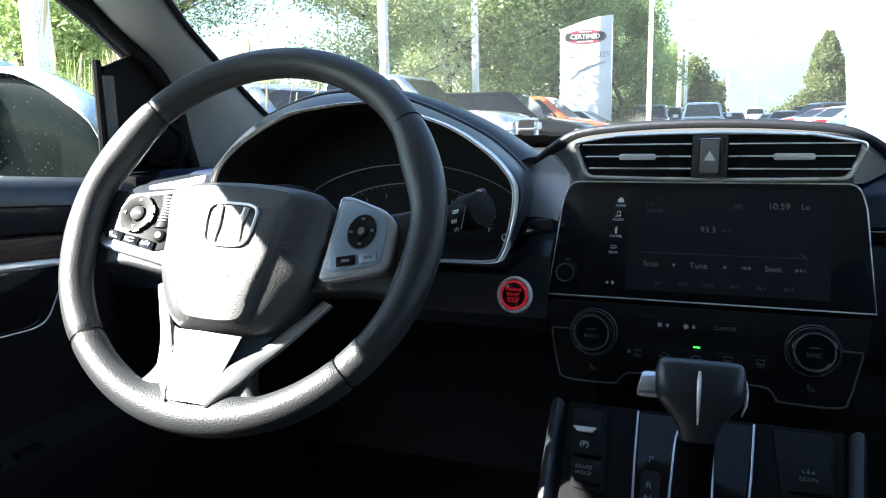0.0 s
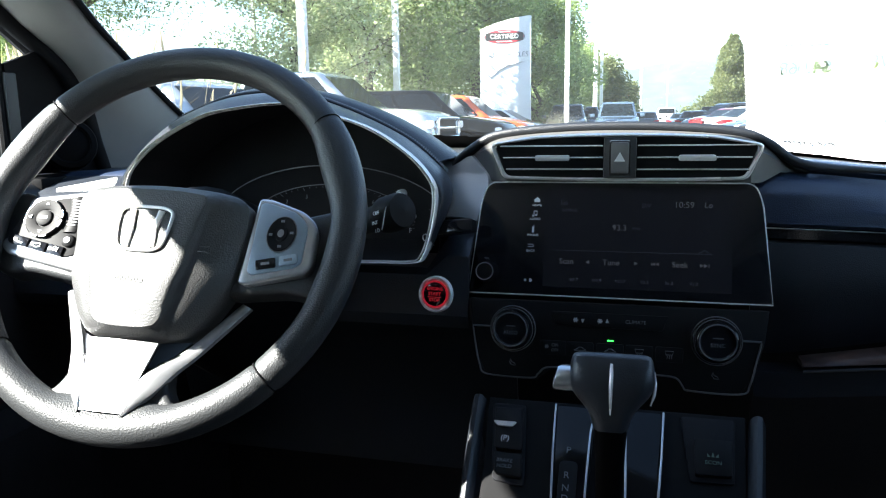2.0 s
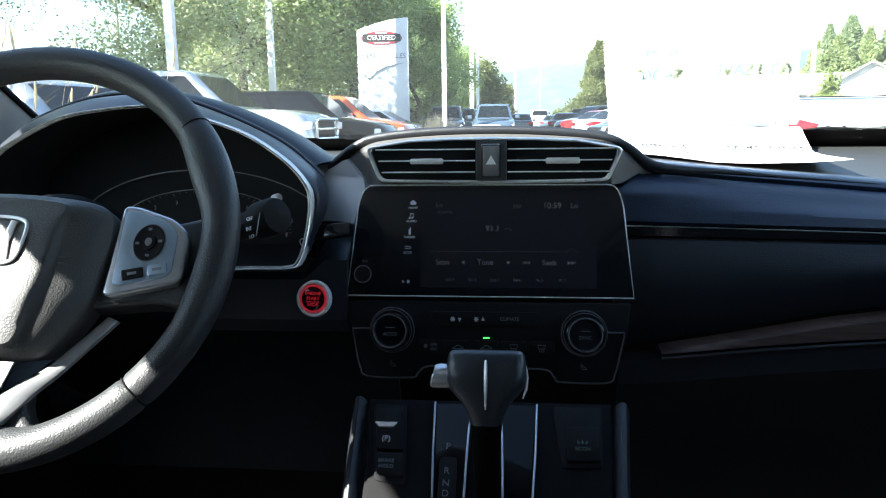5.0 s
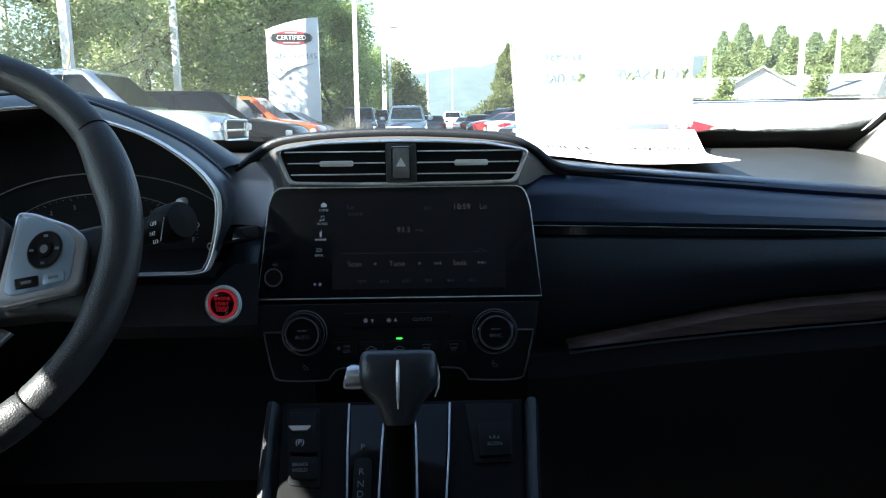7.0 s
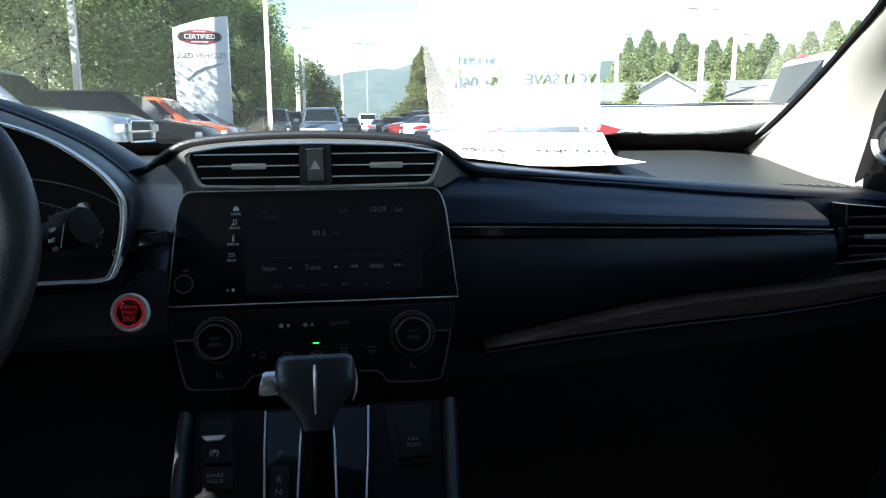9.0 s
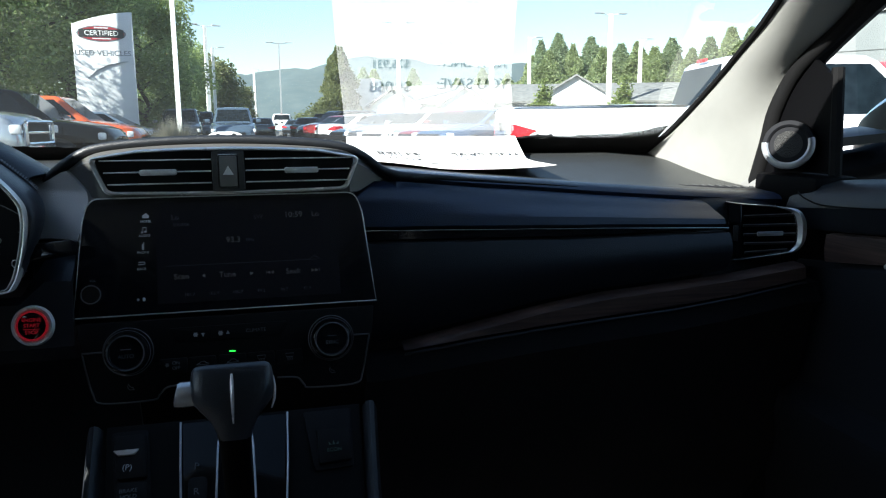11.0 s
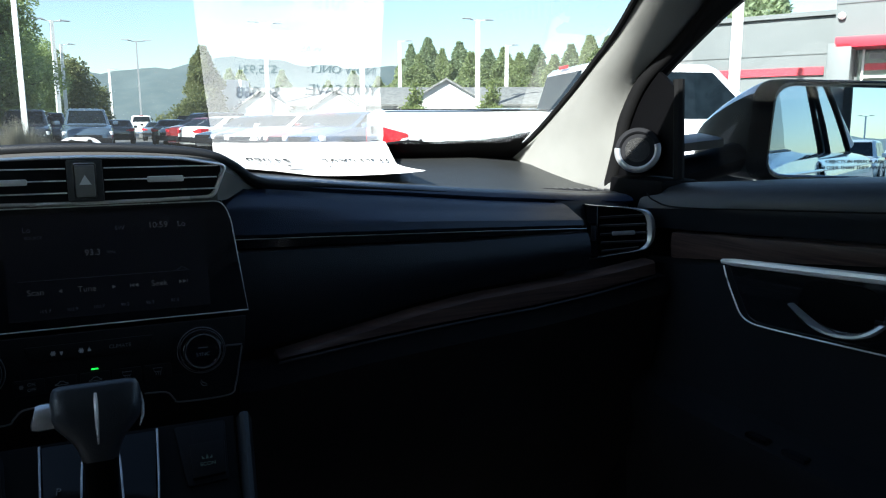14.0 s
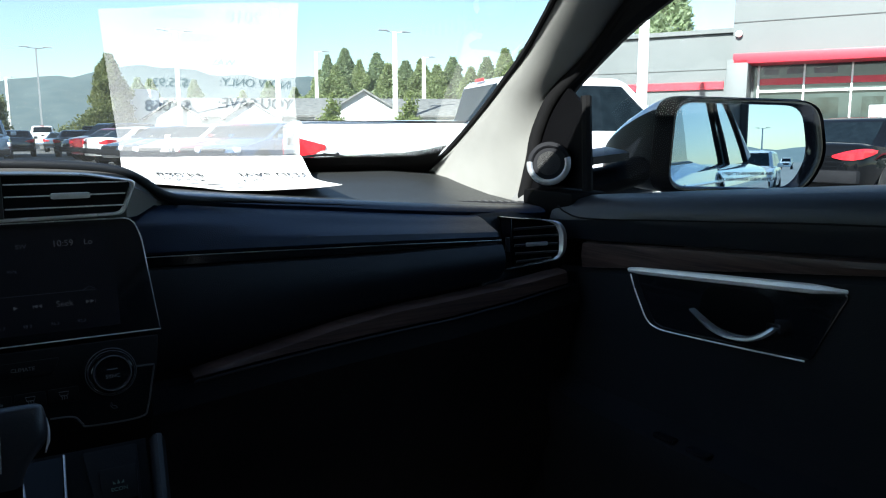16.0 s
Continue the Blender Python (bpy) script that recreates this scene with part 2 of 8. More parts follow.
def thick(bm, d):
    """Gives an open sheet a thickness d along its normals."""
    bmesh.ops.recalc_face_normals(bm, faces=bm.faces)
    bmesh.ops.solidify(bm, geom=bm.faces[:], thickness=d)
    return bm


def smooth_path(pts, per=6, closed=False):
    pts = [Vector(p) for p in pts]
    n, out = len(pts), []
    for i in range(n if closed else n - 1):
        if closed:
            p0, p1, p2, p3 = pts[i - 1], pts[i], pts[(i + 1) % n], pts[(i + 2) % n]
        else:
            p0, p1, p2, p3 = pts[max(i - 1, 0)], pts[i], pts[i + 1], pts[min(i + 2, n - 1)]
        for k in range(per):
            t = k / per
            out.append(0.5 * ((2 * p1) + (p2 - p0) * t + (2 * p0 - 5 * p1 + 4 * p2 - p3) * t * t + (3 * p1 - p0 - 3 * p2 + p3) * t ** 3))
    if not closed:
        out.append(pts[-1])
    return out


def tube(pts, r, segs=8, closed=False, bm=None, flat=1.0, up=None):
    """A round or flattened bar along the points; r: a number or one for each point."""
    pts = [Vector(p) for p in pts]
    n, rings = len(pts), []
    for i, p in enumerate(pts):
        a = pts[i - 1] if (i or closed) else p
        b = pts[(i + 1) % n] if (i < n - 1 or closed) else p
        d = (b - a).normalized()
        ref = Vector(up) if up else (Vector((0, 0, 1)) if abs(d.z) < 0.9 else Vector((0, 1, 0)))
        s = d.cross(ref).normalized()
        u = s.cross(d)
        rr = r[i] if isinstance(r, (list, tuple)) else r
        rings.append([p + s * math.cos(6.28318 * k / segs) * rr + u * math.sin(6.28318 * k / segs) * rr * flat for k in range(segs)])
    if closed:
        rings.append(rings[0])
        out = loft(rings, closed=True, bm=bm)
        bmesh.ops.remove_doubles(out, verts=out.verts, dist=1e-6)
        return out
    return loft(rings, closed=True, caps=True, bm=bm)


def slab(outline, depth, bevel=0.0, bm=None, m=None, segs=2):
    """A plate with the 2D outline in its xy plane, from z = 0 down to -depth, its front edge rounded."""
    bm2 = bmesh.new()
    top = [bm2.verts.new((x, y, 0)) for x, y in outline]
    f = bm2.faces.new(top)
    r = bmesh.ops.extrude_face_region(bm2, geom=[f])
    vs = [v for v in r["geom"] if isinstance(v, bmesh.types.BMVert)]
    bmesh.ops.translate(bm2, vec=(0, 0, -depth), verts=vs)
    bmesh.ops.recalc_face_normals(bm2, faces=bm2.faces)
    if bevel:
        ed = [e for e in bm2.edges if all(abs(v.co.z) < 1e-7 for v in e.verts)]
        bmesh.ops.bevel(bm2, geom=ed, offset=bevel, segments=segs, affect="EDGES", profile=0.5)
    if m is not None:
        bmesh.ops.transform(bm2, matrix=m, verts=bm2.verts)
    return join(bm, bm2)


def rounded(pts, r, segs=4):
    """The outline with its corners rounded by r."""
    out, n = [], len(pts)
    for i in range(n):
        p, a, b = Vector(pts[i]), Vector(pts[i - 1]), Vector(pts[(i + 1) % n])
        da, db = (a - p), (b - p)
        k = min(r, da.length * 0.45, db.length * 0.45)
        s, e = p + da.normalized() * k, p + db.normalized() * k
        for j in range(segs + 1):
            t = j / segs
            q = s * (1 - t) ** 2 + p * 2 * t * (1 - t) + e * t * t
            out.append((q.x, q.y))
    return out


def lathe(profile, segs=28, m=None, bm=None):
    """A body of revolution round z: profile of (radius, height)."""
    rings = [[(r * math.cos(6.28318 * k / segs), r * math.sin(6.28318 * k / segs), h) for k in range(segs)] for r, h in profile]
    b = loft(rings, closed=True, caps=True)
    if m is not None:
        bmesh.ops.transform(b, matrix=m, verts=b.verts)
    return join(bm, b)


def words(name, text, size, m, material, parent, label="", align="CENTER", depth=0.0002):
    cu = bpy.data.curves.new(name, "FONT")
    cu.body, cu.size, cu.align_x, cu.align_y, cu.extrude = text, size, align, "CENTER", depth
    cu.materials.append(material)
    ob = new(name, cu)
    ob.parent = parent
    ob.matrix_local = m
    if label:
        ob["label"] = label
    return ob


def plane_frame(origin, right, up):
    """A frame whose x runs along right, y along up and z out of the surface."""
    x = Vector(right).normalized()
    z = x.cross(Vector(up)).normalized()
    y = z.cross(x)
    m = Matrix((x, y, z)).transposed().to_4x4()
    m.translation = origin
    return m


def interp(x, xs, ys):
    return float(np.interp(x, xs, ys))

# ---- the car's cabin: shell ----
WS_Y, WS_Z, WS_S = 1.15, 1.285, math.tan(radians(30.5))


def ws_point(x, z):
    """A point of the windscreen at that height, bowed a little towards its middle."""
    return Vector((x, WS_Y - (z - WS_Z) / WS_S, z))


def build_windscreen():
    win = thing("windscreen", "clear raked windscreen with a black dotted border", "windscreen", kind="structure")
    bm = loft([[ws_point(x, z) for x in np.linspace(-0.72, 0.72, 9)] for z in np.linspace(1.268, 1.67, 7)])
    pane = part("pane", bm, WINDSCREEN, win)
    pane.visible_shadow = False
    off = Vector((0, -0.002, -0.0035))

    def border(x):
        return 0.0165 + 0.002 * abs(x) + max(0, abs(x) - 0.60) ** 2 * 1.6
    xs = np.linspace(-0.72, 0.72, 49)
    bm = loft([[ws_point(x, 1.262) + off for x in xs], [ws_point(x, 1.285 + border(x) * 0.9) + off for x in xs]])
    part("border", bm, RUBBER, win, "black border along the foot of the glass")
    bm = bmesh.new()
    for row in range(15):
        for i in range(500):
            x = -0.69 + 1.38 * (i + 0.5 * (row % 2)) / 500
            s = 0.0027 - row * 0.00008
            if row > 2 + 24 * max(0, abs(x) - 0.20):
                continue
            p = ws_point(x, 1.2858 + border(x) * 0.9 + row * 0.00150) + off
            ux, uz = Vector((s, 0, 0)), Vector((0, -s * 0.86, s * 0.5))
            bm.faces.new([bm.verts.new(p + v) for v in (-ux, -uz, ux, uz)])
    tagged(part("border_dots", bm, RUBBER, win, smooth=False), kind="stuff")
    return win


def build_pillar(side):
    name = "pillar"
    inner = [(0.690, 1.19, 1.262), (0.706, 1.10, 1.315), (0.703, 0.99, 1.378), (0.694, 0.905, 1.427), (0.680, 0.81, 1.484), (0.62, 0.60, 1.61)]
    outer = [(0.745, 0.935, 1.225), (0.742, 0.905, 1.30), (0.741, 0.888, 1.352), (0.746, 0.85, 1.41), (0.754, 0.765, 1.472), (0.71, 0.56, 1.60)]
    pi, po = smooth_path(inner, 4), smooth_path(outer, 4)
    rings = []
    for a, b in zip(pi, po):
        mid, d = (a + b) / 2, (b - a)
        nrm = Vector((-0.75, -0.62, -0.25)).normalized()
        row = [a + Vector((0.004, 0.012, 0.004))] + [a + d * t + nrm * 0.020 * math.sin(math.pi * min(1, t * 1.05)) ** 0.7 for t in np.linspace(0, 1, 9)] + [b + Vector((0.02, 0.02, 0.0))]
        rings.append([(p.x * side, p.y, p.z) for p in row])
    ob = single(name, thick(loft(rings), 0.004), PILLAR, "light grey fabric-textured windscreen pillar trim", "pillar trim", kind="structure")
    # black seals on the glass side and on the door side
    edge = [Vector(((p.x - 0.003) * side, p.y - 0.003, p.z - 0.001)) for p in pi]
    part("glass_seal", tube(edge, 0.0045, 8), RUBBER, ob, "slim black seal along the windscreen")
    seal = [Vector((p.x * side + side * 0.006, p.y - 0.006, p.z)) for p in po]
    part("door_seal", tube(seal, 0.011, 10), RUBBER, ob, "black rubber door seal")
    return ob


def build_shell():
    # roof with header and side rails
    bm = box((1.30, 2.54, 0.05), (0, -0.81, 1.66), 0.02)
    # Header is yawed 5.5 degrees only to shape the shade it casts inside.
    box((1.36, 0.12, 0.07), (0, 0.492, 1.612), 0.03, bm=bm, m=pose(0, 0, 0, 0, 0, 5.5))
    single("roof", bm, HEADLINER, "light grey fabric headliner", "roof", kind="structure")
    for s in (-1, 1):
        bm = box((0.10, 2.7, 0.10), (s * 0.670, -0.80, 1.640), 0.025)
        single("roof_rail", bm, HEADLINER, "grey roof side rail above the doors", "roof rail", kind="structure")
        bm = box((0.06, 0.13, 0.75), (s * 0.725, -0.84 if s > 0 else -0.26, 1.30), 0.02, m=pose(0, 0, 0, 14 if s > 0 else 0, -s * 8, 0))
        single("pillar", bm, PILLAR, "grey pillar between the doors", "pillar trim", kind="structure")
        bm = box((0.05, 1.75, 0.72), (s * 0.77, -1.10, 0.90), 0.02)
        single("wall_side", bm, CABIN, "black trim along the rear doors", "wall", kind="structure")
        # Added wall, out of view: shuts out light where rear side windows belong.
        bm = box((0.03, 1.80, 0.36), (s * 0.70, -1.20, 1.42), 0.01)
        single("wall_quarter", bm, CABIN, "unseen black wall that blocks the rear side windows", "wall", kind="structure")
    single("floor", box((1.56, 3.6, 0.05), (0, -0.45, 0.42)), CARPET, "black carpeted car floor", "floor", kind="structure")
    # Added wall, out of view: no rear window, so no light from behind.
    single("wall_rear", box((1.50, 0.05, 1.22), (0, -2.1, 1.04)), CABIN, "unseen black wall closing the rear without a window", "wall", kind="structure")
    single("wall_front", box((1.56, 0.04, 0.84), (0, 1.22, 0.84)), DARK, "dark bulkhead behind the dashboard", "wall", kind="structure")
    for s in (-1, 1):
        single("wall_foot", box((0.04, 0.62, 0.8), (s * 0.775, 0.93, 0.84)), DARK, "dark footwell side trim", "wall", kind="structure")


# ---- dashboard ----
AX_, AY_, AZ_ = (-0.72, -0.18, 0.0, 0.167, 0.249, 0.342, 0.451, 0.60, 0.68), (0.80, 0.80, 0.79, 0.78, 0.79, 0.80, 0.80, 0.80, 0.80), (1.262, 1.283, 1.283, 1.279, 1.270, 1.262, 1.252, 1.241, 1.236)
BX, BZ = (0.137, 0.215, 0.318, 0.42, 0.586, 0.62), (1.220, 1.218, 1.215, 1.212, 1.206, 1.205)
WX = (0.15, 0.204, 0.267, 0.336, 0.409, 0.49, 0.582, 0.674)
WT = (1.091, 1.101, 1.113, 1.126, 1.136, 1.1415, 1.1490, 1.1600)
WB = (1.087, 1.093, 1.100, 1.106, 1.1115, 1.1165, 1.1265, 1.1400)


def crest_z(x):
    """Height of the dash crest, with its bends eased."""
    return sum(interp(x + k * 0.008, AX_, AZ_) for k in range(-4, 5)) / 9


def gloss_h(x):
    return interp(x, (0.12, 0.40, 0.584), (0.0120, 0.0100, 0.0035))


def build_dashboard():
    dash = thing("dashboard", "charcoal soft-touch dashboard with wood and silver trim", "dashboard")
    rings = []
    for x in np.linspace(-0.72, 0.72, 61):
        ya, za = interp(x, AX_, AY_), crest_z(x)
        edge = max(0, abs(x) - 0.60)
        back = 1.285 - edge * 0.05
        row = [(x, 1.185, 1.255), (x, 1.16, back), (x, 1.08, 1.282 - edge * 0.12), (x, 0.98, (1.276 + za) / 2 + 0.002 - edge * 0.1), (x, 0.90, za + 0.004), (x, ya + 0.052, za + 0.0025), (x, ya + 0.046, za - 0.004)]
        rings.append(row)
    part("top_pad", thick(loft(rings), 0.006), DASHTOP, dash, "grained charcoal dash top")
    rings = []
    for x in np.linspace(-0.72, 0.70, 60):
        ya, za = interp(x, AX_, AY_), crest_z(x)
        rings.append([(x, ya + 0.052, za - 0.004), (x, ya + 0.048, za + 0.0030), (x, ya + 0.035, za + 0.0042), (x, ya + 0.016, za + 0.0036), (x, ya + 0.004, za + 0.0008), (x, ya - 0.001, za - 0.004), (x, ya + 0.003, za - 0.010)])
    part("crest_roll", thick(loft(rings), 0.004), DASHPAD, dash, "rolled black front edge of the dash top, blued by painted sky sheen")
    # rolled upper pad on the passenger side
    rings = []
    for x in np.linspace(0.124, 0.576, 60):
        ya, za, zb = interp(x, AX_, AY_), crest_z(x), interp(x, BX, BZ)
        top, low = Vector((x, ya - 0.004, za - 0.0085)), Vector((x, 0.7425, zb + 0.004))
        face = [(x, interp(t, (0, 0.2, 0.45, 0.75, 1), (top.y, top.y - 0.016, top.y - 0.029, 0.745, low.y)), top.z + (low.z - top.z) * t ** 1.15) for t in np.linspace(0, 1, 14)]
        rings.append([(x, ya + 0.006, za - 0.012)] + face + [(x, 0.750, zb)])
    part("upper_pad", thick(loft(rings), 0.005), DASHPAD, dash, "padded black dash face, blued by painted sky sheen")
    # gloss strip in the groove
    xs = np.linspace(0.122, 0.582, 40)
    rings = [[(x, 0.752, interp(x, BX, BZ) + 0.001), (x, 0.745, interp(x, BX, BZ) - 0.001), (x, 0.745, interp(x, BX, BZ) + 0.001 - gloss_h(x)), (x, 0.752, interp(x, BX, BZ) - gloss_h(x) - 0.001)] for x in xs]
    part("trim_strip", loft(rings), PIANO, dash, "thin gloss black trim strip")
    part("trim_line", tube([(x, 0.7445, interp(x, BX, BZ) - 0.0008) for x in xs], 0.0006, 6), TRIMSILVER, dash)
    # lower pad, the lid of the upper glovebox
    rings = []
    for x in np.linspace(0.122, 0.578, 40):
        zt, zb = interp(x, BX, BZ) - gloss_h(x) - 0.002, interp(x, WX, WT) + 0.004
        rings.append([(x, 0.752, zt)] + [(x, 0.741 - 0.010 * math.sin(math.pi * (0.15 + 0.85 * t)) - 0.012 * t + 0.014 * t * t, zt + (zb - zt) * t) for t in np.linspace(0, 1, 8)] + [(x, 0.75, zb - 0.002)])
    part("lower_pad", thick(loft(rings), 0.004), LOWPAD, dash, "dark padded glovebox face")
    # wood strip
    xs = np.linspace(0.17, 0.676, 34)
    rings = [[(x, 0.742, interp(x, WX, WT)), (x, 0.7235, interp(x, WX, WT) - 0.001), (x, 0.719, interp(x, WX, WT) - 0.004), (x, 0.717, interp(x, WX, WB) + 0.002), (x, 0.722, interp(x, WX, WB)), (x, 0.745, interp(x, WX, WB) - 0.001)] for x in xs]
    part("wood_trim", thick(loft(rings), 0.003), WOOD, dash, "dark brown wood-grain trim strip")
    part("wood_edge", tube([(x, 0.716, interp(x, WX, WB) - 0.002) for x in xs], 0.0016, 6), LOWPAD, dash)
    # knee panel and glovebox below
    rings = []
    for x in np.linspace(0.128, 0.70, 24):
        zb = interp(x, WX, WB)
        rings.append([(x, 0.745, zb - 0.002), (x, 0.724, zb - 0.005), (x, 0.720, zb - 0.014), (x, 0.716, zb - 0.028), (x, 0.728, zb - 0.044), (x, 0.742, zb - 0.12), (x, 0.78, zb - 0.26), (x, 0.88, 0.72)])
    part("glovebox", thick(loft(rings), 0.006), DARK, dash, "black plastic glovebox below the trim")
    # end cap at the passenger door
    rings = []
    for x, sh in ((0.566, 0.0), (0.60, 0.0), (0.64, 0.002), (0.68, 0.012), (0.705, 0.030), (0.718, 0.06)):
        rings.append([(x, 0.90, 1.240), (x, 0.812 + sh, 1.240), (x, 0.798 + sh, 1.236), (x, 0.788 + sh, 1.225), (x, 0.782 + sh, 1.20), (x, 0.772 + sh, 1.166), (x, 0.76 + sh, 1.10), (x, 0.85, 0.8)])
    part("end_cap", thick(loft(rings), 0.006), PLASTIC, dash)
    vm = plane_frame((0.650, 0.752, 1.198), (0.915, -0.403, 0), (0, 0.1, 1))
    rv = part("side_vent", slab([(-0.054, 0.0355), (0.027, 0.0270), (0.036, 0.018), (0.040, 0.004), (0.038, -0.012), (0.031, -0.0225), (-0.046, -0.0375)], 0.030, m=vm @ Matrix.Translation((0, 0, -0.008))), SAILBLACK, dash, "slatted side air vent")
    outer = smooth_path([(-0.0553, 0.0360, 0), (-0.0364, 0.0338, 0), (0.0014, 0.0315, 0), (0.0278, 0.0277, 0), (0.0378, 0.0186, 0), (0.0411, 0.0058, 0), (0.0400, -0.0110, 0), (0.0328, -0.0232, 0), (0.0178, -0.0293, 0), (-0.0351, -0.0378, 0), (-0.0480, -0.0392, 0)], 5)
    inner = smooth_path([(-0.0553, 0.0347, 0), (-0.0364, 0.0322, 0), (0.0014, 0.0295, 0), (0.0221, 0.0240, 0), (0.0283, 0.0149, 0), (0.0301, 0.0042, 0), (0.0300, -0.0133, 0), (0.0255, -0.0215, 0), (0.0139, -0.0272, 0), (-0.0351, -0.0364, 0), (-0.0480, -0.0382, 0)], 5)
    bm = loft([[vm @ (p + Vector((0, 0, -0.010))), vm @ p, vm @ (p.lerp(q, 0.5) + Vector((0, 0, 0.0022))), vm @ q, vm @ (q + Vector((0, 0, -0.008)))] for p, q in zip(outer, inner)])
    part("silver_frame", bm, WHEELSILVER, rv, "bright satin silver frame")
    for k, (l, r) in enumerate((((-0.0335, 0.0171), (0.0260, 0.0205)), ((-0.0335, 0.0055), (0.0285, 0.0080)), ((-0.0325, -0.0060), (0.0290, -0.0038)), ((-0.0315, -0.0175), (0.0285, -0.0150)), ((-0.0300, -0.0290), (0.0200, -0.0240)))):
        a_, b_ = Vector((*l, -0.006)), Vector((*r, -0.006))
        sl = part("slat", loft([[vm @ (p + Vector(o)) for o in ((0, 0.0018, 0), (0, 0.0006, 0.003), (0, -0.0016, 0.002), (0, -0.0026, -0.010), (0, 0.0010, -0.012))] for p in (a_, a_.lerp(b_, 0.5), b_)], closed=True, caps=True), PLASTIC, rv)
        part("slat_edge", tube([vm @ (p + Vector((0, 0.0012, 0.0022))) for p in (a_, b_)], 0.0005, 5), DIMSILVER, sl)
    part("tab", slab(rounded([(-0.0170, -0.0075), (0.0135, -0.0060), (0.0135, -0.0005), (-0.0170, -0.0020)], 0.0015), 0.006, 0.001, m=vm @ Matrix.Translation((0, 0, 0.0012))), TRIMSILVER, rv, "small silver vent tab")
    whl = part("thumb_wheel_panel", slab([(-0.0540, 0.0345), (-0.0370, 0.0325), (-0.0352, -0.0365), (-0.0465, -0.0380)][::-1], 0.006, 0.001, m=vm @ Matrix.Translation((0, 0, -0.0015))), PIANO, rv, "gloss black thumb wheel panel")
    part("thumb_wheel", box((0.006, 0.020, 0.006), m=vm.to_3x3().to_4x4(), at=vm @ Vector((-0.0435, -0.004, -0.001)), bevel=0.001), PLASTIC, whl)
    # defroster slots at the corner of the glass
    grille = part("defroster_grille", box((0.135, 0.035, 0.004), (0.675, 0.90, 1.2400), 0.001, m=pose(0, 0, 0, 0, 3, -18)), DARK, dash, "small demister grille")
    bm = None
    for i in range(9):
        bm = box((0.004, 0.026, 0.003), (0.628 + i * 0.0115, 0.915 - i * 0.0037, 1.2435 - i * 0.0005), bm=bm, m=pose(0, 0, 0, 0, 0, -18))
    part("slat", bm, VENTGREY, grille)
    # driver's side face
    rings = []
    for x in np.linspace(-0.71, -0.148, 26):
        if -0.525 < x < -0.185:
            rings.append([(x, 0.80, 1.174), (x, 0.745, 1.174), (x, 0.706, 1.176), (x, 0.698, 1.170), (x, 0.690, 1.13), (x, 0.70, 1.115), (x, 0.86, 1.10), (x, 1.0, 0.98), (x, 1.05, 0.78)])
            continue
        high = x < -0.3
        rings.append([(x, 0.80, 1.262 if high else 1.216), (x, 0.745 if high else 0.756, 1.245 if high else 1.216), (x, 0.712 if high else 0.735, 1.215), (x, 0.700, 1.19), (x, 0.690, 1.13), (x, 0.70, 1.115), (x, 0.86, 1.10), (x, 1.0, 0.98), (x, 1.05, 0.78)])
    part("driver_panel", thick(loft(rings), 0.006), HOODPAD, dash, "dark dashboard face below the gauges")
    bm = slab(rounded([(-0.026, -0.0095), (0.021, -0.0075), (0.021, 0.0055), (-0.022, 0.0065)], 0.003), 0.012, 0.002, m=plane_frame((-0.164, 0.697, 1.2220), (1, -0.1, 0.12), (0, 0.3, 1)))
    part("gloss_tab", bm, PIANO, dash, "gloss black tab beside the display")
    # padded wing between the gauges and the display: turned a little towards the driver's window
    rings = []
    for t in np.linspace(0, 1, 20):
        z = 1.2225 + 0.062 * t
        back = 0.044 * t ** 1.15
        xl, xr = interp(t, (0, 0.7, 1.0), (-0.194, -0.190, -0.212)), interp(t, (0, 0.5, 0.7, 1.0), (-0.1465, -0.1375, -0.1400, -0.160))
        yl, yr = 0.746 + back, 0.7275 + back
        rings.append([(xl - 0.008, yl + 0.030, z - 0.002)] + [(xl + (xr - xl) * u, yl + (yr - yl) * u ** 1.3, z + 0.0015 * math.sin(math.pi * u)) for u in np.linspace(0, 1, 10)] + [(xr + 0.004, yr + 0.005, z), (xr + 0.010, yr + 0.030, z)])
    part("side_pad", thick(loft(rings), 0.004), PADLIT, dash, "grained pad beside the display, greyed as if lit")
    return dash


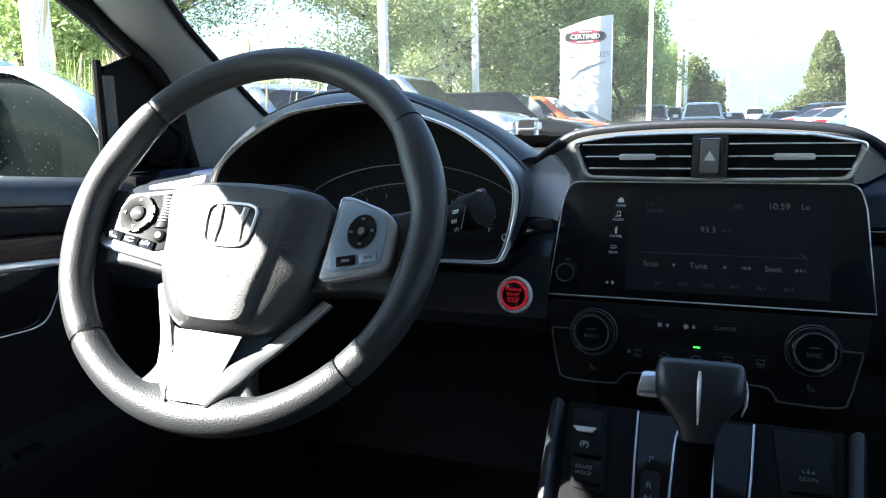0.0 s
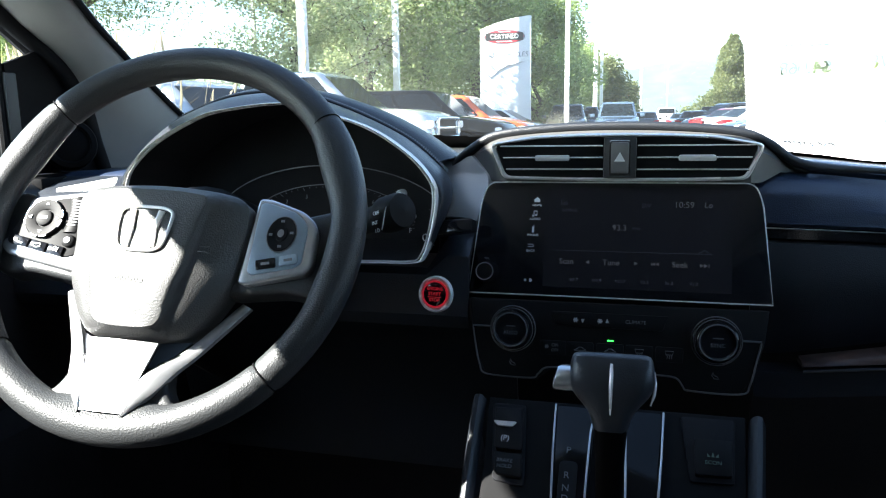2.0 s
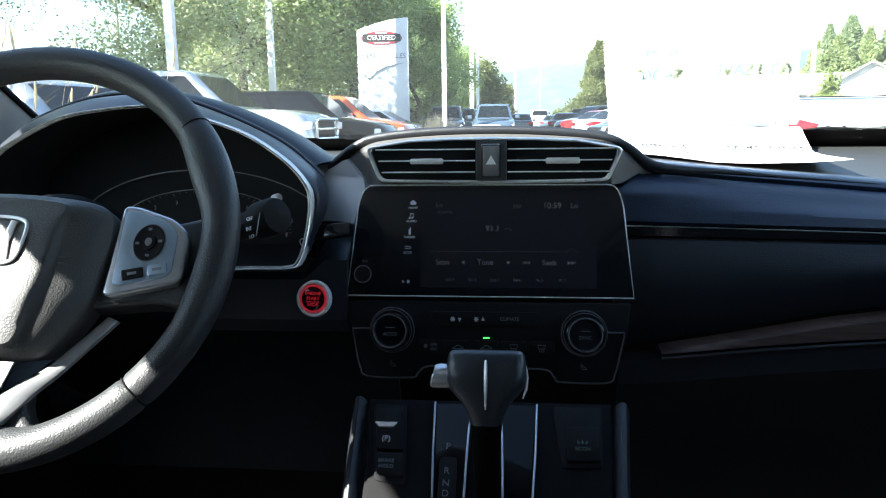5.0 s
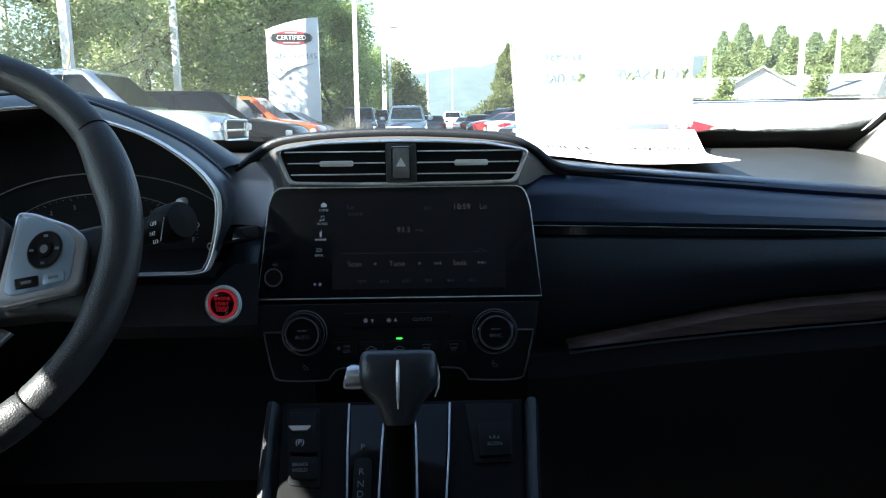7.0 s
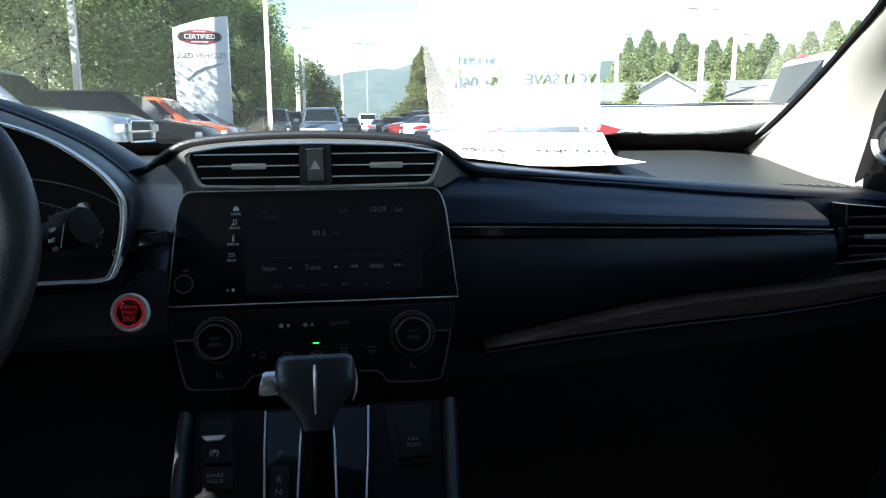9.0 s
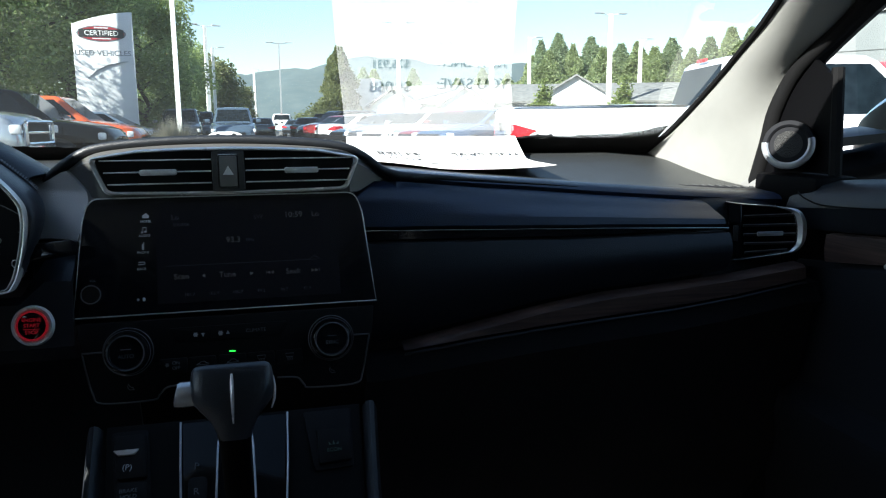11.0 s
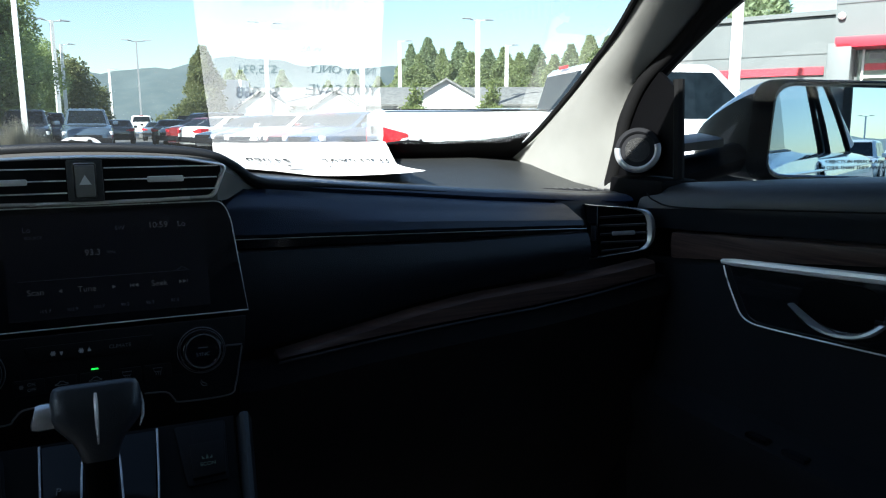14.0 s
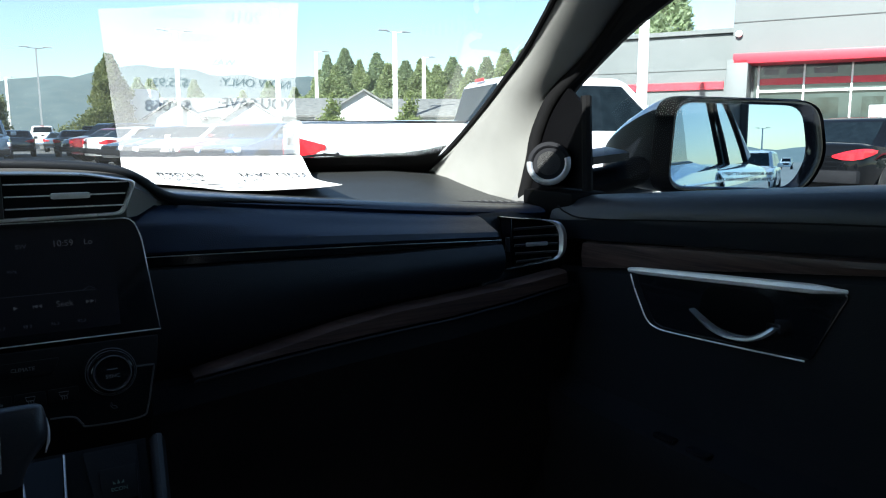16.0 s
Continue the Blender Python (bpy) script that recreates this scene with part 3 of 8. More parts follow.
def build_centre_vent():
    v = thing("centre_air_vents", "pair of slatted air vents in a silver frame", "air vent")
    # housing hump
    xs = [(-0.176, 1.281), (-0.151, 1.300), (-0.127, 1.309), (-0.072, 1.3145), (-0.004, 1.316), (0.063, 1.3135), (0.112, 1.308), (0.137, 1.297), (0.158, 1.281), (0.176, 1.275)]
    path = smooth_path([(x, 0, z) for x, z in xs], 5)
    rings = []
    for p in path:
        rings.append([(p.x, 0.865, p.z - 0.035), (p.x, 0.835, p.z - 0.014), (p.x, 0.805, p.z - 0.002), (p.x, 0.788, p.z), (p.x, 0.772, p.z - 0.001)])
    part("hood", thick(loft(rings), 0.004), LEATHER, v, "grained black hood over the vents")
    rings = []
    for p in path:
        k = min(1.6, max(0, (abs(p.x + 0.003) - 0.122) / 0.035))
        lo = 1.262 + 0.016 * max(0.0, k - 0.3)
        rings.append([(p.x, 0.776 + 0.004 * k, p.z - 0.001), (p.x, 0.760 + 0.017 * k, p.z - 0.005), (p.x, 0.744 + 0.029 * k, p.z - 0.012 + 0.004 * k), (p.x, 0.744 + 0.030 * k, min(p.z - 0.013, 1.285)), (p.x, 0.743 + 0.031 * k, min(p.z - 0.014, lo))])
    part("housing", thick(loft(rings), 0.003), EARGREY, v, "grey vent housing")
    out = [(-0.1335, 1.3015), (-0.090, 1.3088), (-0.045, 1.3106), (-0.003, 1.3110), (0.040, 1.3102), (0.085, 1.3080), (0.1290, 1.2995), (0.1150, 1.2655), (0.060, 1.2640), (-0.004, 1.2635), (-0.060, 1.2640), (-0.1200, 1.2655)]
    ring = [Vector((x, 0.7335, z)) for x, z in rounded(out[::-1], 0.007, 5)][::-1]
    c = Vector((-0.003, 0.7335, 1.2875))
    rings = []
    for k, y in ((0.0, 0.744), (0.0, 0.7355), (0.0005, 0.7322), (0.0014, 0.7302), (0.0024, 0.7300), (0.0031, 0.7318), (0.0036, 0.738)):
        row = [(c.x + (p.x - c.x) * (1 - k / 0.128), y, c.z + (p.z - c.z) * (1 - k / 0.0232)) for p in ring]
        rings.append(row + [row[0]])
    part("frame", loft(rings), SILVER, v, "bright satin silver vent frame")
    # dark throat
    row = [(c.x + (p.x - c.x) * 0.95, 0.7375, c.z + (p.z - c.z) * 0.93) for p in ring]
    back = [(c.x + (p.x - c.x) * 0.9, 0.79, c.z + (p.z - c.z) * 0.85) for p in ring]
    bm = loft([row, back], closed=True)
    bm.faces.new([bm.verts.new(p) for p in back])
    part("throat", bm, DARK, v, "dark vent throat")
    # A flat black plate hides the housing and stands for the shaded depth.
    part("front_plate", slab([((p.x - c.x) * 0.96, (p.z - c.z) * 0.95) for p in ring], 0.001, m=plane_frame((c.x, 0.7368, c.z), (1, 0, 0), (0, 0, 1))), DARK, v, "black plate in place of the vent's deep shade")
    for lo, hi in ((-0.122, -0.020), (0.013, 0.119)):
        for j in range(3):
            z = 1.2755 + j * 0.0115
            a = lo + (0.006 if lo < 0 else 0) * (2 - j) * 0.5
            b = hi - (0.004 if hi > 0.05 else 0) * (1 - j * 0.5)
            bm = box((b - a, 0.006, 0.0022), ((a + b) / 2, 0.7345, z), 0.0008, m=None)
            part("slat", bm, SAILBLACK, v)
            part("slat_edge", tube([(a, 0.7318, z + 0.0003), (b, 0.7318, z + 0.0003)], 0.00080, 6), SILVER, v)
        mid = (lo + hi) / 2
        part("tab", box((0.034, 0.008, 0.0058), (mid + 0.002, 0.7295, 1.2870), 0.002), SILVER, v, "silver vent tab")
    roll = smooth_path([(-0.186, 0, 1.2655), (-0.1825, 0, 1.2715)] + [(x, 0, z) for x, z in xs], 4)
    crest = smooth_path([(0.200, 0.778, 1.2735), (0.235, 0.782, 1.2715), (0.30, 0.786, 1.2655), (0.40, 0.788, 1.2570)], 4)
    line = [Vector((p.x, 0.772 + 0.35 * max(0.0, -0.165 - p.x), p.z + 0.0015)) for p in roll] + crest
    part("hood_piping", tube(line, [0.0048] * len(roll) + [0.0048 - 0.0044 * (k + 1) / len(crest) for k in range(len(crest))], 10), LEATHER, v, "rolled leather-grain edge of the hood")
    hz = part("hazard_button_surround", box((0.031, 0.014, 0.0400), (-0.0035, 0.735, 1.2872), 0.002), VENTGREY, v, "gloss black block between the vents")
    hb = part("hazard_button", box((0.0165, 0.006, 0.030), (-0.0035, 0.7275, 1.2872), 0.0014), GREYPAD, hz, "grey hazard warning button")
    tri = slab([(-0.0052, -0.004), (0.0052, -0.004), (0, 0.0052)], 0.0004, m=plane_frame((-0.0035, 0.7241, 1.2878), (1, 0, 0), (0, 0, 1)))
    part("silver_edge", tube([(-0.0035 + x, 0.7272, 1.2872 + z) for x, z in rounded([(-0.0095, -0.0165), (0.0095, -0.0165), (0.0095, 0.0165), (-0.0095, 0.0165)], 0.002)], 0.0006, 6, closed=True), CHROME, hz)
    part("warning_triangle", tri, WHITEPRINT, hz, "pale warning triangle")
    return v


SCR = plane_frame((-0.006, 0.700, 1.1535), (1, 0, 0), (0, 0.035, 0.1085))


def build_display():
    d = thing("centre_display", "gloss black touchscreen panel with a thin silver edge", "touchscreen", SCR)
    out = [(-0.1435, 0), (0.1435, 0)] + rounded([(0.1435, 0), (0.1345, 0.096), (0.1275, 0.1145), (-0.1275, 0.1145), (-0.1345, 0.096), (-0.1435, 0)], 0.010, 5)[6:-6]
    part("panel", slab(out, 0.018, 0.0015), PIANO, d, "gloss black panel")
    part("silver_edge", tube([(x, y, -0.0005) for x, y in out], 0.00075, 6, closed=True), SILVER, d, "thin silver edge")
    part("screen", box((0.176, 0.098, 0.0006), (0.0195, 0.058, -0.0001)), SCREENGLOW, d, "faintly lit black screen")
    vol = part("volume_knob", lathe([(0.0105, -0.001), (0.0105, 0.006), (0.0095, 0.0085), (0.0080, 0.009), (0.0075, 0.008), (0, 0.008)], 28, pose(-0.126, 0.021, 0)), PIANO, d, "gloss black volume knob")
    part("knob_ring", tube([(-0.126 + 0.0085 * math.cos(a), 0.021 + 0.0085 * math.sin(a), 0.009) for a in np.linspace(0, 6.2832, 28)[:-1]], 0.0006, 6, closed=True), DIMSILVER, vol)
    for i, (txt, y) in enumerate((("HOME", 0.0915), ("AUDIO", 0.0775), ("PHONE", 0.0610), ("BACK", 0.0450))):
        words("key_label", txt, 0.0034, Matrix.Translation((-0.0775 - i * 0.0015, y - 0.001, 0.0004)), PRINT, d)
        o = Vector((-0.0775 - i * 0.0015, y + 0.0045, 0.0003))
        if i == 0:
            bm = slab([(-0.0028, 0), (-0.0028, -0.0022), (0.0028, -0.0022), (0.0028, 0), (0.0036, 0), (0, 0.003), (-0.0036, 0)], 0.0003, m=Matrix.Translation(o))
        elif i == 1:
            bm = box((0.0005, 0.0045, 0.0003), o + Vector((-0.0012, 0, 0)))
            box((0.0005, 0.0045, 0.0003), o + Vector((0.0018, 0.0006, 0)), bm=bm)
            box((0.0034, 0.0007, 0.0003), o + Vector((0.0003, 0.0026, 0)), bm=bm)
            lathe([(0.0010, 0), (0.0010, 0.0003)], 10, Matrix.Translation(o + Vector((-0.002, -0.0022, 0))), bm=bm)
            lathe([(0.0010, 0), (0.0010, 0.0003)], 10, Matrix.Translation(o + Vector((0.001, -0.0016, 0))), bm=bm)
        elif i == 2:
            bm = box((0.0020, 0.0056, 0.0003), o)
            box((0.0006, 0.0018, 0.0003), o + Vector((0.0007, 0.0036, 0)), bm=bm)
        else:
            bm = tube([o + Vector(p) for p in ((-0.003, 0.0012, 0), (0.002, 0.0012, 0), (0.003, 0, 0), (0.002, -0.0012, 0), (-0.003, -0.0012, 0))], 0.0004, 5)
        part("key_icon", bm, PRINT, d)
    bm = lathe([(0.0013, 0), (0.0013, 0.0003)], 12, Matrix.Translation((-0.086, 0.0145, 0.0002)))
    part("key_icon", join(bm, slab([(-0.081 + 0.0018 * math.cos(a), 0.0145 + 0.0018 * math.sin(a)) for a in np.linspace(-2.2, 2.2, 9)], 0.0003, m=Matrix.Translation((0, 0, 0.0003)))), PRINT, d)
    z = 0.0004
    for txt, x, y, s, m_ in (("Scan", -0.046, 0.0345, 0.0078, SCREENTEXT), ("Tune", -0.003, 0.0345, 0.0078, SCREENTEXT), ("Seek", 0.061, 0.0345, 0.0078, SCREENTEXT), ("10:59", 0.064, 0.0925, 0.0084, SCREENTEXT), ("Lo", 0.086, 0.0925, 0.0076, SCREENTEXT), ("SW", 0.029, 0.0915, 0.006, SCREENDIM), ("93.3", 0.004, 0.0690, 0.0082, SCREENTEXT), ("MHz", 0.020, 0.0685, 0.0040, SCREENDIM), ("Lo", -0.0505, 0.0935, 0.0070, SCREENDIM), ("SOURCE", -0.045, 0.086, 0.0040, SCREENDIM), ("VOL", -0.126, 0.035, 0.0030, DIMPRINT)):
        words("screen_text", txt, s, Matrix.Translation((x, y, z)), m_, d)
    for i, txt in enumerate(("105.7", "103.9", "100.7", "99.3", "96.3", "92.3")):
        words("screen_text", txt, 0.0044, Matrix.Translation((-0.039 + i * 0.0226, 0.0165, z)), SCREENDIM, d)
    for x, flip in ((-0.0255, -1), (0.0205, 1)):
        part("screen_arrow", slab([(-0.0016 * flip, 0.0018), (0.0018 * flip, 0), (-0.0016 * flip, -0.0018)][::flip], 0.0002, m=Matrix.Translation((x, 0.0345, z))), SCREENTEXT, d)
    for x, flip in ((0.039, -1), (0.083, 1)):
        bm = None
        for k in (-0.0022, 0.0014):
            bm = slab([(-0.0016 * flip, 0.0018), (0.0018 * flip, 0), (-0.0016 * flip, -0.0018)][::flip], 0.0002, m=Matrix.Translation((x + k, 0.0345, z)), bm=bm)
        box((0.0006, 0.0036, 0.0002), (x + 0.0042 * flip, 0.0345, z), bm=bm)
        part("screen_arrow", bm, SCREENTEXT, d)
    part("screen_line", box((0.150, 0.0004, 0.0002), (0.015, 0.0455, z)), SCREENDIM, d)
    part("screen_line", tube([(0.078, 0.0462, z), (0.083, 0.0492, z), (0.088, 0.0462, z)], 0.0003, 5), SCREENDIM, d)
    return d


CLIM = plane_frame((-0.006, 0.690, 1.151), (1, 0, 0), (0, 0.2, 1))


def build_climate():
    c = thing("climate_panel", "gloss black climate control panel with two knobs", "control panel", CLIM)
    out = [(-0.139, -0.001), (0.139, -0.001), (0.136, -0.028), (0.128, -0.060), (0.115, -0.0790), (0.069, -0.0790), (0.056, -0.0660), (-0.056, -0.0660), (-0.071, -0.0780), (-0.119, -0.0780), (-0.128, -0.060), (-0.136, -0.028)]
    part("panel", slab(out, 0.02, 0.001), PADBLACK, c, "satin black panel")
    for line in (((-0.104, -0.0280), (-0.1350, -0.0280), (-0.1320, -0.0450), (-0.1270, -0.0660), (-0.1190, -0.0755), (-0.0760, -0.0762), (-0.0690, -0.0720), (-0.0620, -0.0655), (-0.0480, -0.0640)),
                 ((0.108, -0.0285), (0.1330, -0.0290), (0.1290, -0.0470), (0.1240, -0.0680), (0.1160, -0.0775), (0.0720, -0.0775), (0.0660, -0.0740), (0.0590, -0.0665), (0.0400, -0.0650))):
        path = smooth_path([(x, y, 0.0008) for x, y in line[1:]], 5)
        part("silver_line", tube([Vector((*line[0], 0.0008))] + path, 0.0009, 6, up=(0, 0, 1)), DIMSILVER, c, "thin silver outline")
    for x, y, txt in ((-0.0945, -0.0290, "AUTO"), (0.0940, -0.0300, "SYNC")):
        k = part("knob", lathe([(0.0230, 0), (0.0230, 0.002), (0.0220, 0.0032), (0.0210, 0.0034), (0.0206, 0.0075), (0.0200, 0.0086), (0.0190, 0.0088), (0.0187, 0.0150), (0.0180, 0.0172), (0.0165, 0.0180), (0.0150, 0.0178), (0.0142, 0.0166), (0.0, 0.0166)], 40, pose(x, y, 0)), PIANO, c, "stepped gloss black temperature knob")
        for r_, h_, q_, m_ in ((0.0222, 0.0031, 0.0005, DIMSILVER), (0.0202, 0.0084, 0.0004, DIMSILVER), (0.0160, 0.0180, 0.0006, DIMSILVER)):
            part("knob_ring", tube([(x + r_ * math.cos(a), y + r_ * math.sin(a), h_) for a in np.linspace(0, 6.2832, 40)[:-1]], q_, 6, closed=True), m_, k, "thin silver ring")
        words("knob_text", txt, 0.0050, Matrix.Translation((x, y - 0.003, 0.0169)), DIMPRINT, k)
        part("knob_mark", box((0.0090, 0.0008, 0.0003), (x, y + 0.0035, 0.0169)), DIMPRINT, k)
    strip = part("button_strip", slab(rounded([(-0.052, -0.0235), (0.046, -0.0240), (0.052, -0.0100), (-0.058, -0.0100)], 0.002), 0.004, 0.0006, m=Matrix.Translation((0, 0, 0.0022))), PADBLACK, c, "satin black button strip")
    words("button_text", "CLIMATE", 0.0048, Matrix.Translation((0.022, -0.0170, 0.0026)), DIMPRINT, strip)
    for x, up in ((-0.031, -1), (-0.008, 1)):
        part("fan_mark", slab([(x, -0.0185 - 0.0012 * up), (x + 0.0034, -0.0185 - 0.0012 * up), (x + 0.0017, -0.0185 + 0.0026 * up)][::up], 0.0003, m=Matrix.Translation((0.002, 0.001, 0.0026))), PRINT, strip)
        bm = None
        for a in (0, 60, 120):
            bm = box((0.0048, 0.0011, 0.0003), (x - 0.003, -0.0175, 0.0024), bm=bm, m=pose(0, 0, 0, 0, 0, a))
        part("fan_mark", bm, PRINT, strip)
    for i, x in enumerate((-0.055, -0.029, -0.001, 0.026, 0.053)):
        b = part("button", slab(rounded([(x - 0.0125, -0.0525), (x + 0.0125, -0.0525), (x + 0.0125, -0.0385), (x - 0.0125, -0.0385)], 0.002), 0.004, 0.0006, m=Matrix.Translation((0, 0, 0.0018))), PADBLACK, c)
        if i == 0:
            bm = None
            for a in (0, 60, 120):
                bm = box((0.0040, 0.0010, 0.0003), (x - 0.006, -0.0445, 0.0021), bm=bm, m=pose(0, 0, 0, 0, 0, a))
            for txt, y in (("ON", -0.0430), ("OFF", -0.0478)):
                words("button_mark", txt, 0.0042, Matrix.Translation((x + 0.002, y, 0.0021)), DIMPRINT, b)
        elif i in (1, 2):
            bm = tube([(x + u * 0.0009, -0.0450 + v * 0.0009, 0.0021) for u, v in ((-6, -1), (-3, 0), (-1.5, 1.8), (2.0, 1.8), (4, 0), (6, -0.4), (6, -1.6), (-6, -1.8))], 0.0004, 5, closed=True)
        else:
            bm = tube([(x + u * 0.001, -0.0440 + v * 0.001, 0.0021) for u, v in ((-4, 2), (4, 2), (3, -1.5), (-3, -1.5))], 0.0004, 5, closed=True)
            for k in (-2, 0, 2):
                tube([(x + k * 0.001, -0.0490, 0.0021), (x + k * 0.001 + 0.0005, -0.0472, 0.0021), (x + k * 0.001 - 0.0004, -0.0455, 0.0021)], 0.00035, 4, bm=bm)
        part("button_mark", bm, DIMPRINT, b)
    part("indicator_light", box((0.0058, 0.0013, 0.0008), (-0.001, -0.0358, 0.0008), 0.0003), GREENGLOW, c, "lit green indicator")
    for x in (-0.094, 0.094):
        part("seat_heat_mark", tube([(x + u * 0.001, -0.062 + v * 0.001, 0.0006) for u, v in ((-2, 3), (-1, 0), (2, -1), (3, -3), (-1, -3), (-3, 0))], 0.0004, 5, closed=True), DIMPRINT, c)
    return c


def build_start_button():
    m = plane_frame((-0.177, 0.676, 1.1555), (1, -0.12, 0), (0, 0.2, 1))
    b = thing("engine_start_button", "round red-lit engine start button in a silver ring", "start button", m)
    part("collar", lathe([(0.0184, -0.0015), (0.0182, 0.001), (0.0172, 0.0030), (0.0150, 0.0024), (0.0138, 0.0), (0.0, 0.0)], 36), SILVER, b, "silver collar")
    part("red_ring", tube([(0.0126 * math.cos(a), 0.0126 * math.sin(a), 0.0022) for a in np.linspace(0, 6.2832, 36)[:-1]], 0.0009, 8, closed=True), REDGLOW, b, "glowing red ring")
    part("cap", lathe([(0.0125, 0.0), (0.0125, 0.0022), (0.0115, 0.0028), (0.0, 0.0030)], 32), PIANO, b, "black button cap")
    for txt, y in (("ENGINE", 0.0052), ("START", 0.0002), ("STOP", -0.0060)):
        words("button_text", txt, 0.0047, Matrix.Translation((0, y, 0.0032)), REDTEXT, b)
    part("text_line", box((0.014, 0.0005, 0.0003), (0, -0.0030, 0.0033)), REDTEXT, b)
    return b


# ---- console and gear lever ----
CONS = plane_frame((-0.006, 0.600, 1.075), (1, 0, 0), (0, 0.8, 0.6))


def build_console():
    c = thing("centre_console", "black centre console with switches and a gear gate", "centre console", CONS)
    out = [(-0.104, 0.010), (0.112, 0.010), (0.108, -0.06), (0.098, -0.22), (-0.092, -0.22), (-0.099, -0.06)]
    part("panel", slab(out, 0.02, 0.004), RUBBER, c, "matte black plastic face")
    for s, xs in ((-1, (-0.112, -0.109, -0.100)), (1, (0.120, 0.113, 0.103))):
        rows = []
        for x, y in zip(xs, (0.008, -0.07, -0.22)):
            rows.append([(x - s * 0.006, y, -0.004), (x - s * 0.003, y, 0.003), (x, y, 0.005), (x + s * 0.004, y, 0.003), (x + s * 0.008, y, -0.010), (x + s * 0.014, y, -0.18)])
        side = loft([[tuple(Vector(a).lerp(Vector(b), t)) for a, b in zip(r0, r1)] for r0, r1 in zip(rows, rows[1:]) for t in (0, 0.25, 0.5, 0.75)] + [rows[-1]])
        part("side_panel", thick(side, 0.003), LEATHER, c, "grained knee bolster")
    gate = part("gate_plate", slab(rounded([(-0.0430, 0.004), (0.0460, 0.004), (0.0405, -0.22), (-0.0390, -0.22)], 0.004), 0.004, 0.0008, m=Matrix.Translation((0, 0, 0.003))), GATE, c, "gloss black gear gate")
    for top, low in ((-0.0432, -0.0385), (0.0464, 0.0400)):
        part("silver_rail", tube([(top, 0.004, 0.004), (top + (low - top) * 0.3, -0.04, 0.005), (low, -0.10, 0.005), (low, -0.22, 0.005)], 0.0010, 8), TRIMSILVER, gate, "satin silver rail")
    for s, x in ((-1, -0.0128), (1, 0.0168)):
        part("slot_rail", tube(smooth_path([(x - s * 0.004, -0.004, 0.004), (x - s * 0.001, -0.018, 0.005), (x, -0.045, 0.006), (x + s * 0.0008, -0.10, 0.007), (x + s * 0.001, -0.22, 0.007)], 4), 0.0010, 8), TRIMSILVER, gate, "silver edge of the slot")
    part("slot", slab(rounded([(-0.0100, -0.006), (0.0140, -0.006), (0.0160, -0.22), (-0.0120, -0.22)], 0.004), 0.001, m=Matrix.Translation((0, 0, 0.0045))), SAILBLACK, gate, "dark lever slot")
    lens = part("gear_window", slab(rounded([(-0.0355, -0.048), (-0.0205, -0.048), (-0.0205, -0.14), (-0.0345, -0.14)], 0.005), 0.001, 0.0003, m=Matrix.Translation((0, 0, 0.0042))), PADBLACK, gate, "matte black strip of gear letters")
    for txt, y in (("P", -0.0387), ("R", -0.0609), ("N", -0.0718), ("D", -0.0806), ("S", -0.0915), ("L", -0.1020)):
        words("gear_letter", txt, 0.0080, Matrix.Translation((-0.0290, y, 0.0044)), DIMPRINT, gate if txt == "P" else lens)
    part("switch_bank", slab(rounded([(-0.0985, 0.002), (-0.0690, 0.002), (-0.0620, -0.0735), (-0.0890, -0.0700)], 0.004), 0.004, 0.001, m=Matrix.Translation((0, 0, 0.002))), DARK, c, "black switch surround")
    sw = part("parking_brake_switch", slab(rounded([(-0.0955, -0.0045), (-0.0708, -0.0045), (-0.0668, -0.0445), (-0.0900, -0.0440)], 0.003), 0.007, 0.0014, m=Matrix.Translation((0, 0, 0.007))), PADBLACK, c, "black parking brake switch")
    part("silver_lip", slab(rounded([(-0.0945, -0.0190), (-0.0742, -0.0190), (-0.0777, -0.0238), (-0.0901, -0.0238)][::-1], 0.001), 0.003, 0.0006, m=Matrix.Translation((0, 0, 0.0090))), SILVER, sw, "bright silver lip")
    words("switch_mark", "(P)", 0.0068, Matrix.Translation((-0.0824, -0.0345, 0.0074)), PRINT, sw)
    sw = part("brake_hold_switch", slab(rounded([(-0.0905, -0.0465), (-0.0664, -0.0475), (-0.0645, -0.0680), (-0.0872, -0.0655)], 0.003), 0.006, 0.0012, m=Matrix.Translation((0, 0, 0.006))), PADBLACK, c, "black switch")
    words("switch_mark", "BRAKE", 0.0046, Matrix.Translation((-0.0802, -0.0545, 0.0064)), DIMPRINT, sw)
    words("switch_mark", "HOLD", 0.0046, Matrix.Translation((-0.0798, -0.0595, 0.0064)), DIMPRINT, sw)
    part("blank_panel", slab(rounded([(0.0600, 0.004), (0.1030, 0.004), (0.0990, -0.0530), (0.0660, -0.0540)], 0.003), 0.004, 0.001, m=Matrix.Translation((0, 0, 0.002))), DARK, c, "black switch surround")
    sw = part("economy_switch", slab(rounded([(0.0702, -0.0175), (0.0998, -0.0175), (0.0972, -0.0486), (0.0699, -0.0497)], 0.002), 0.005, 0.001, m=Matrix.Translation((0, 0, 0.006))), PADBLACK, c, "black switch with green print")
    words("switch_mark", "ECON", 0.0046, Matrix.Translation((0.0836, -0.0385, 0.0064)), GREENDIM, sw)
    bm = None
    for k, q in ((-1, 0.0030), (0, 0.0042), (1, 0.0030)):
        bm = slab([(0.0836 + k * 0.0030 - 0.0012, -0.0335), (0.0836 + k * 0.0030 + 0.0012, -0.0335), (0.0836 + k * 0.0042, -0.0335 + q)], 0.0003, m=Matrix.Translation((0, 0, 0.0064)), bm=bm)
    part("switch_mark", bm, GREENDIM, sw)
    return c


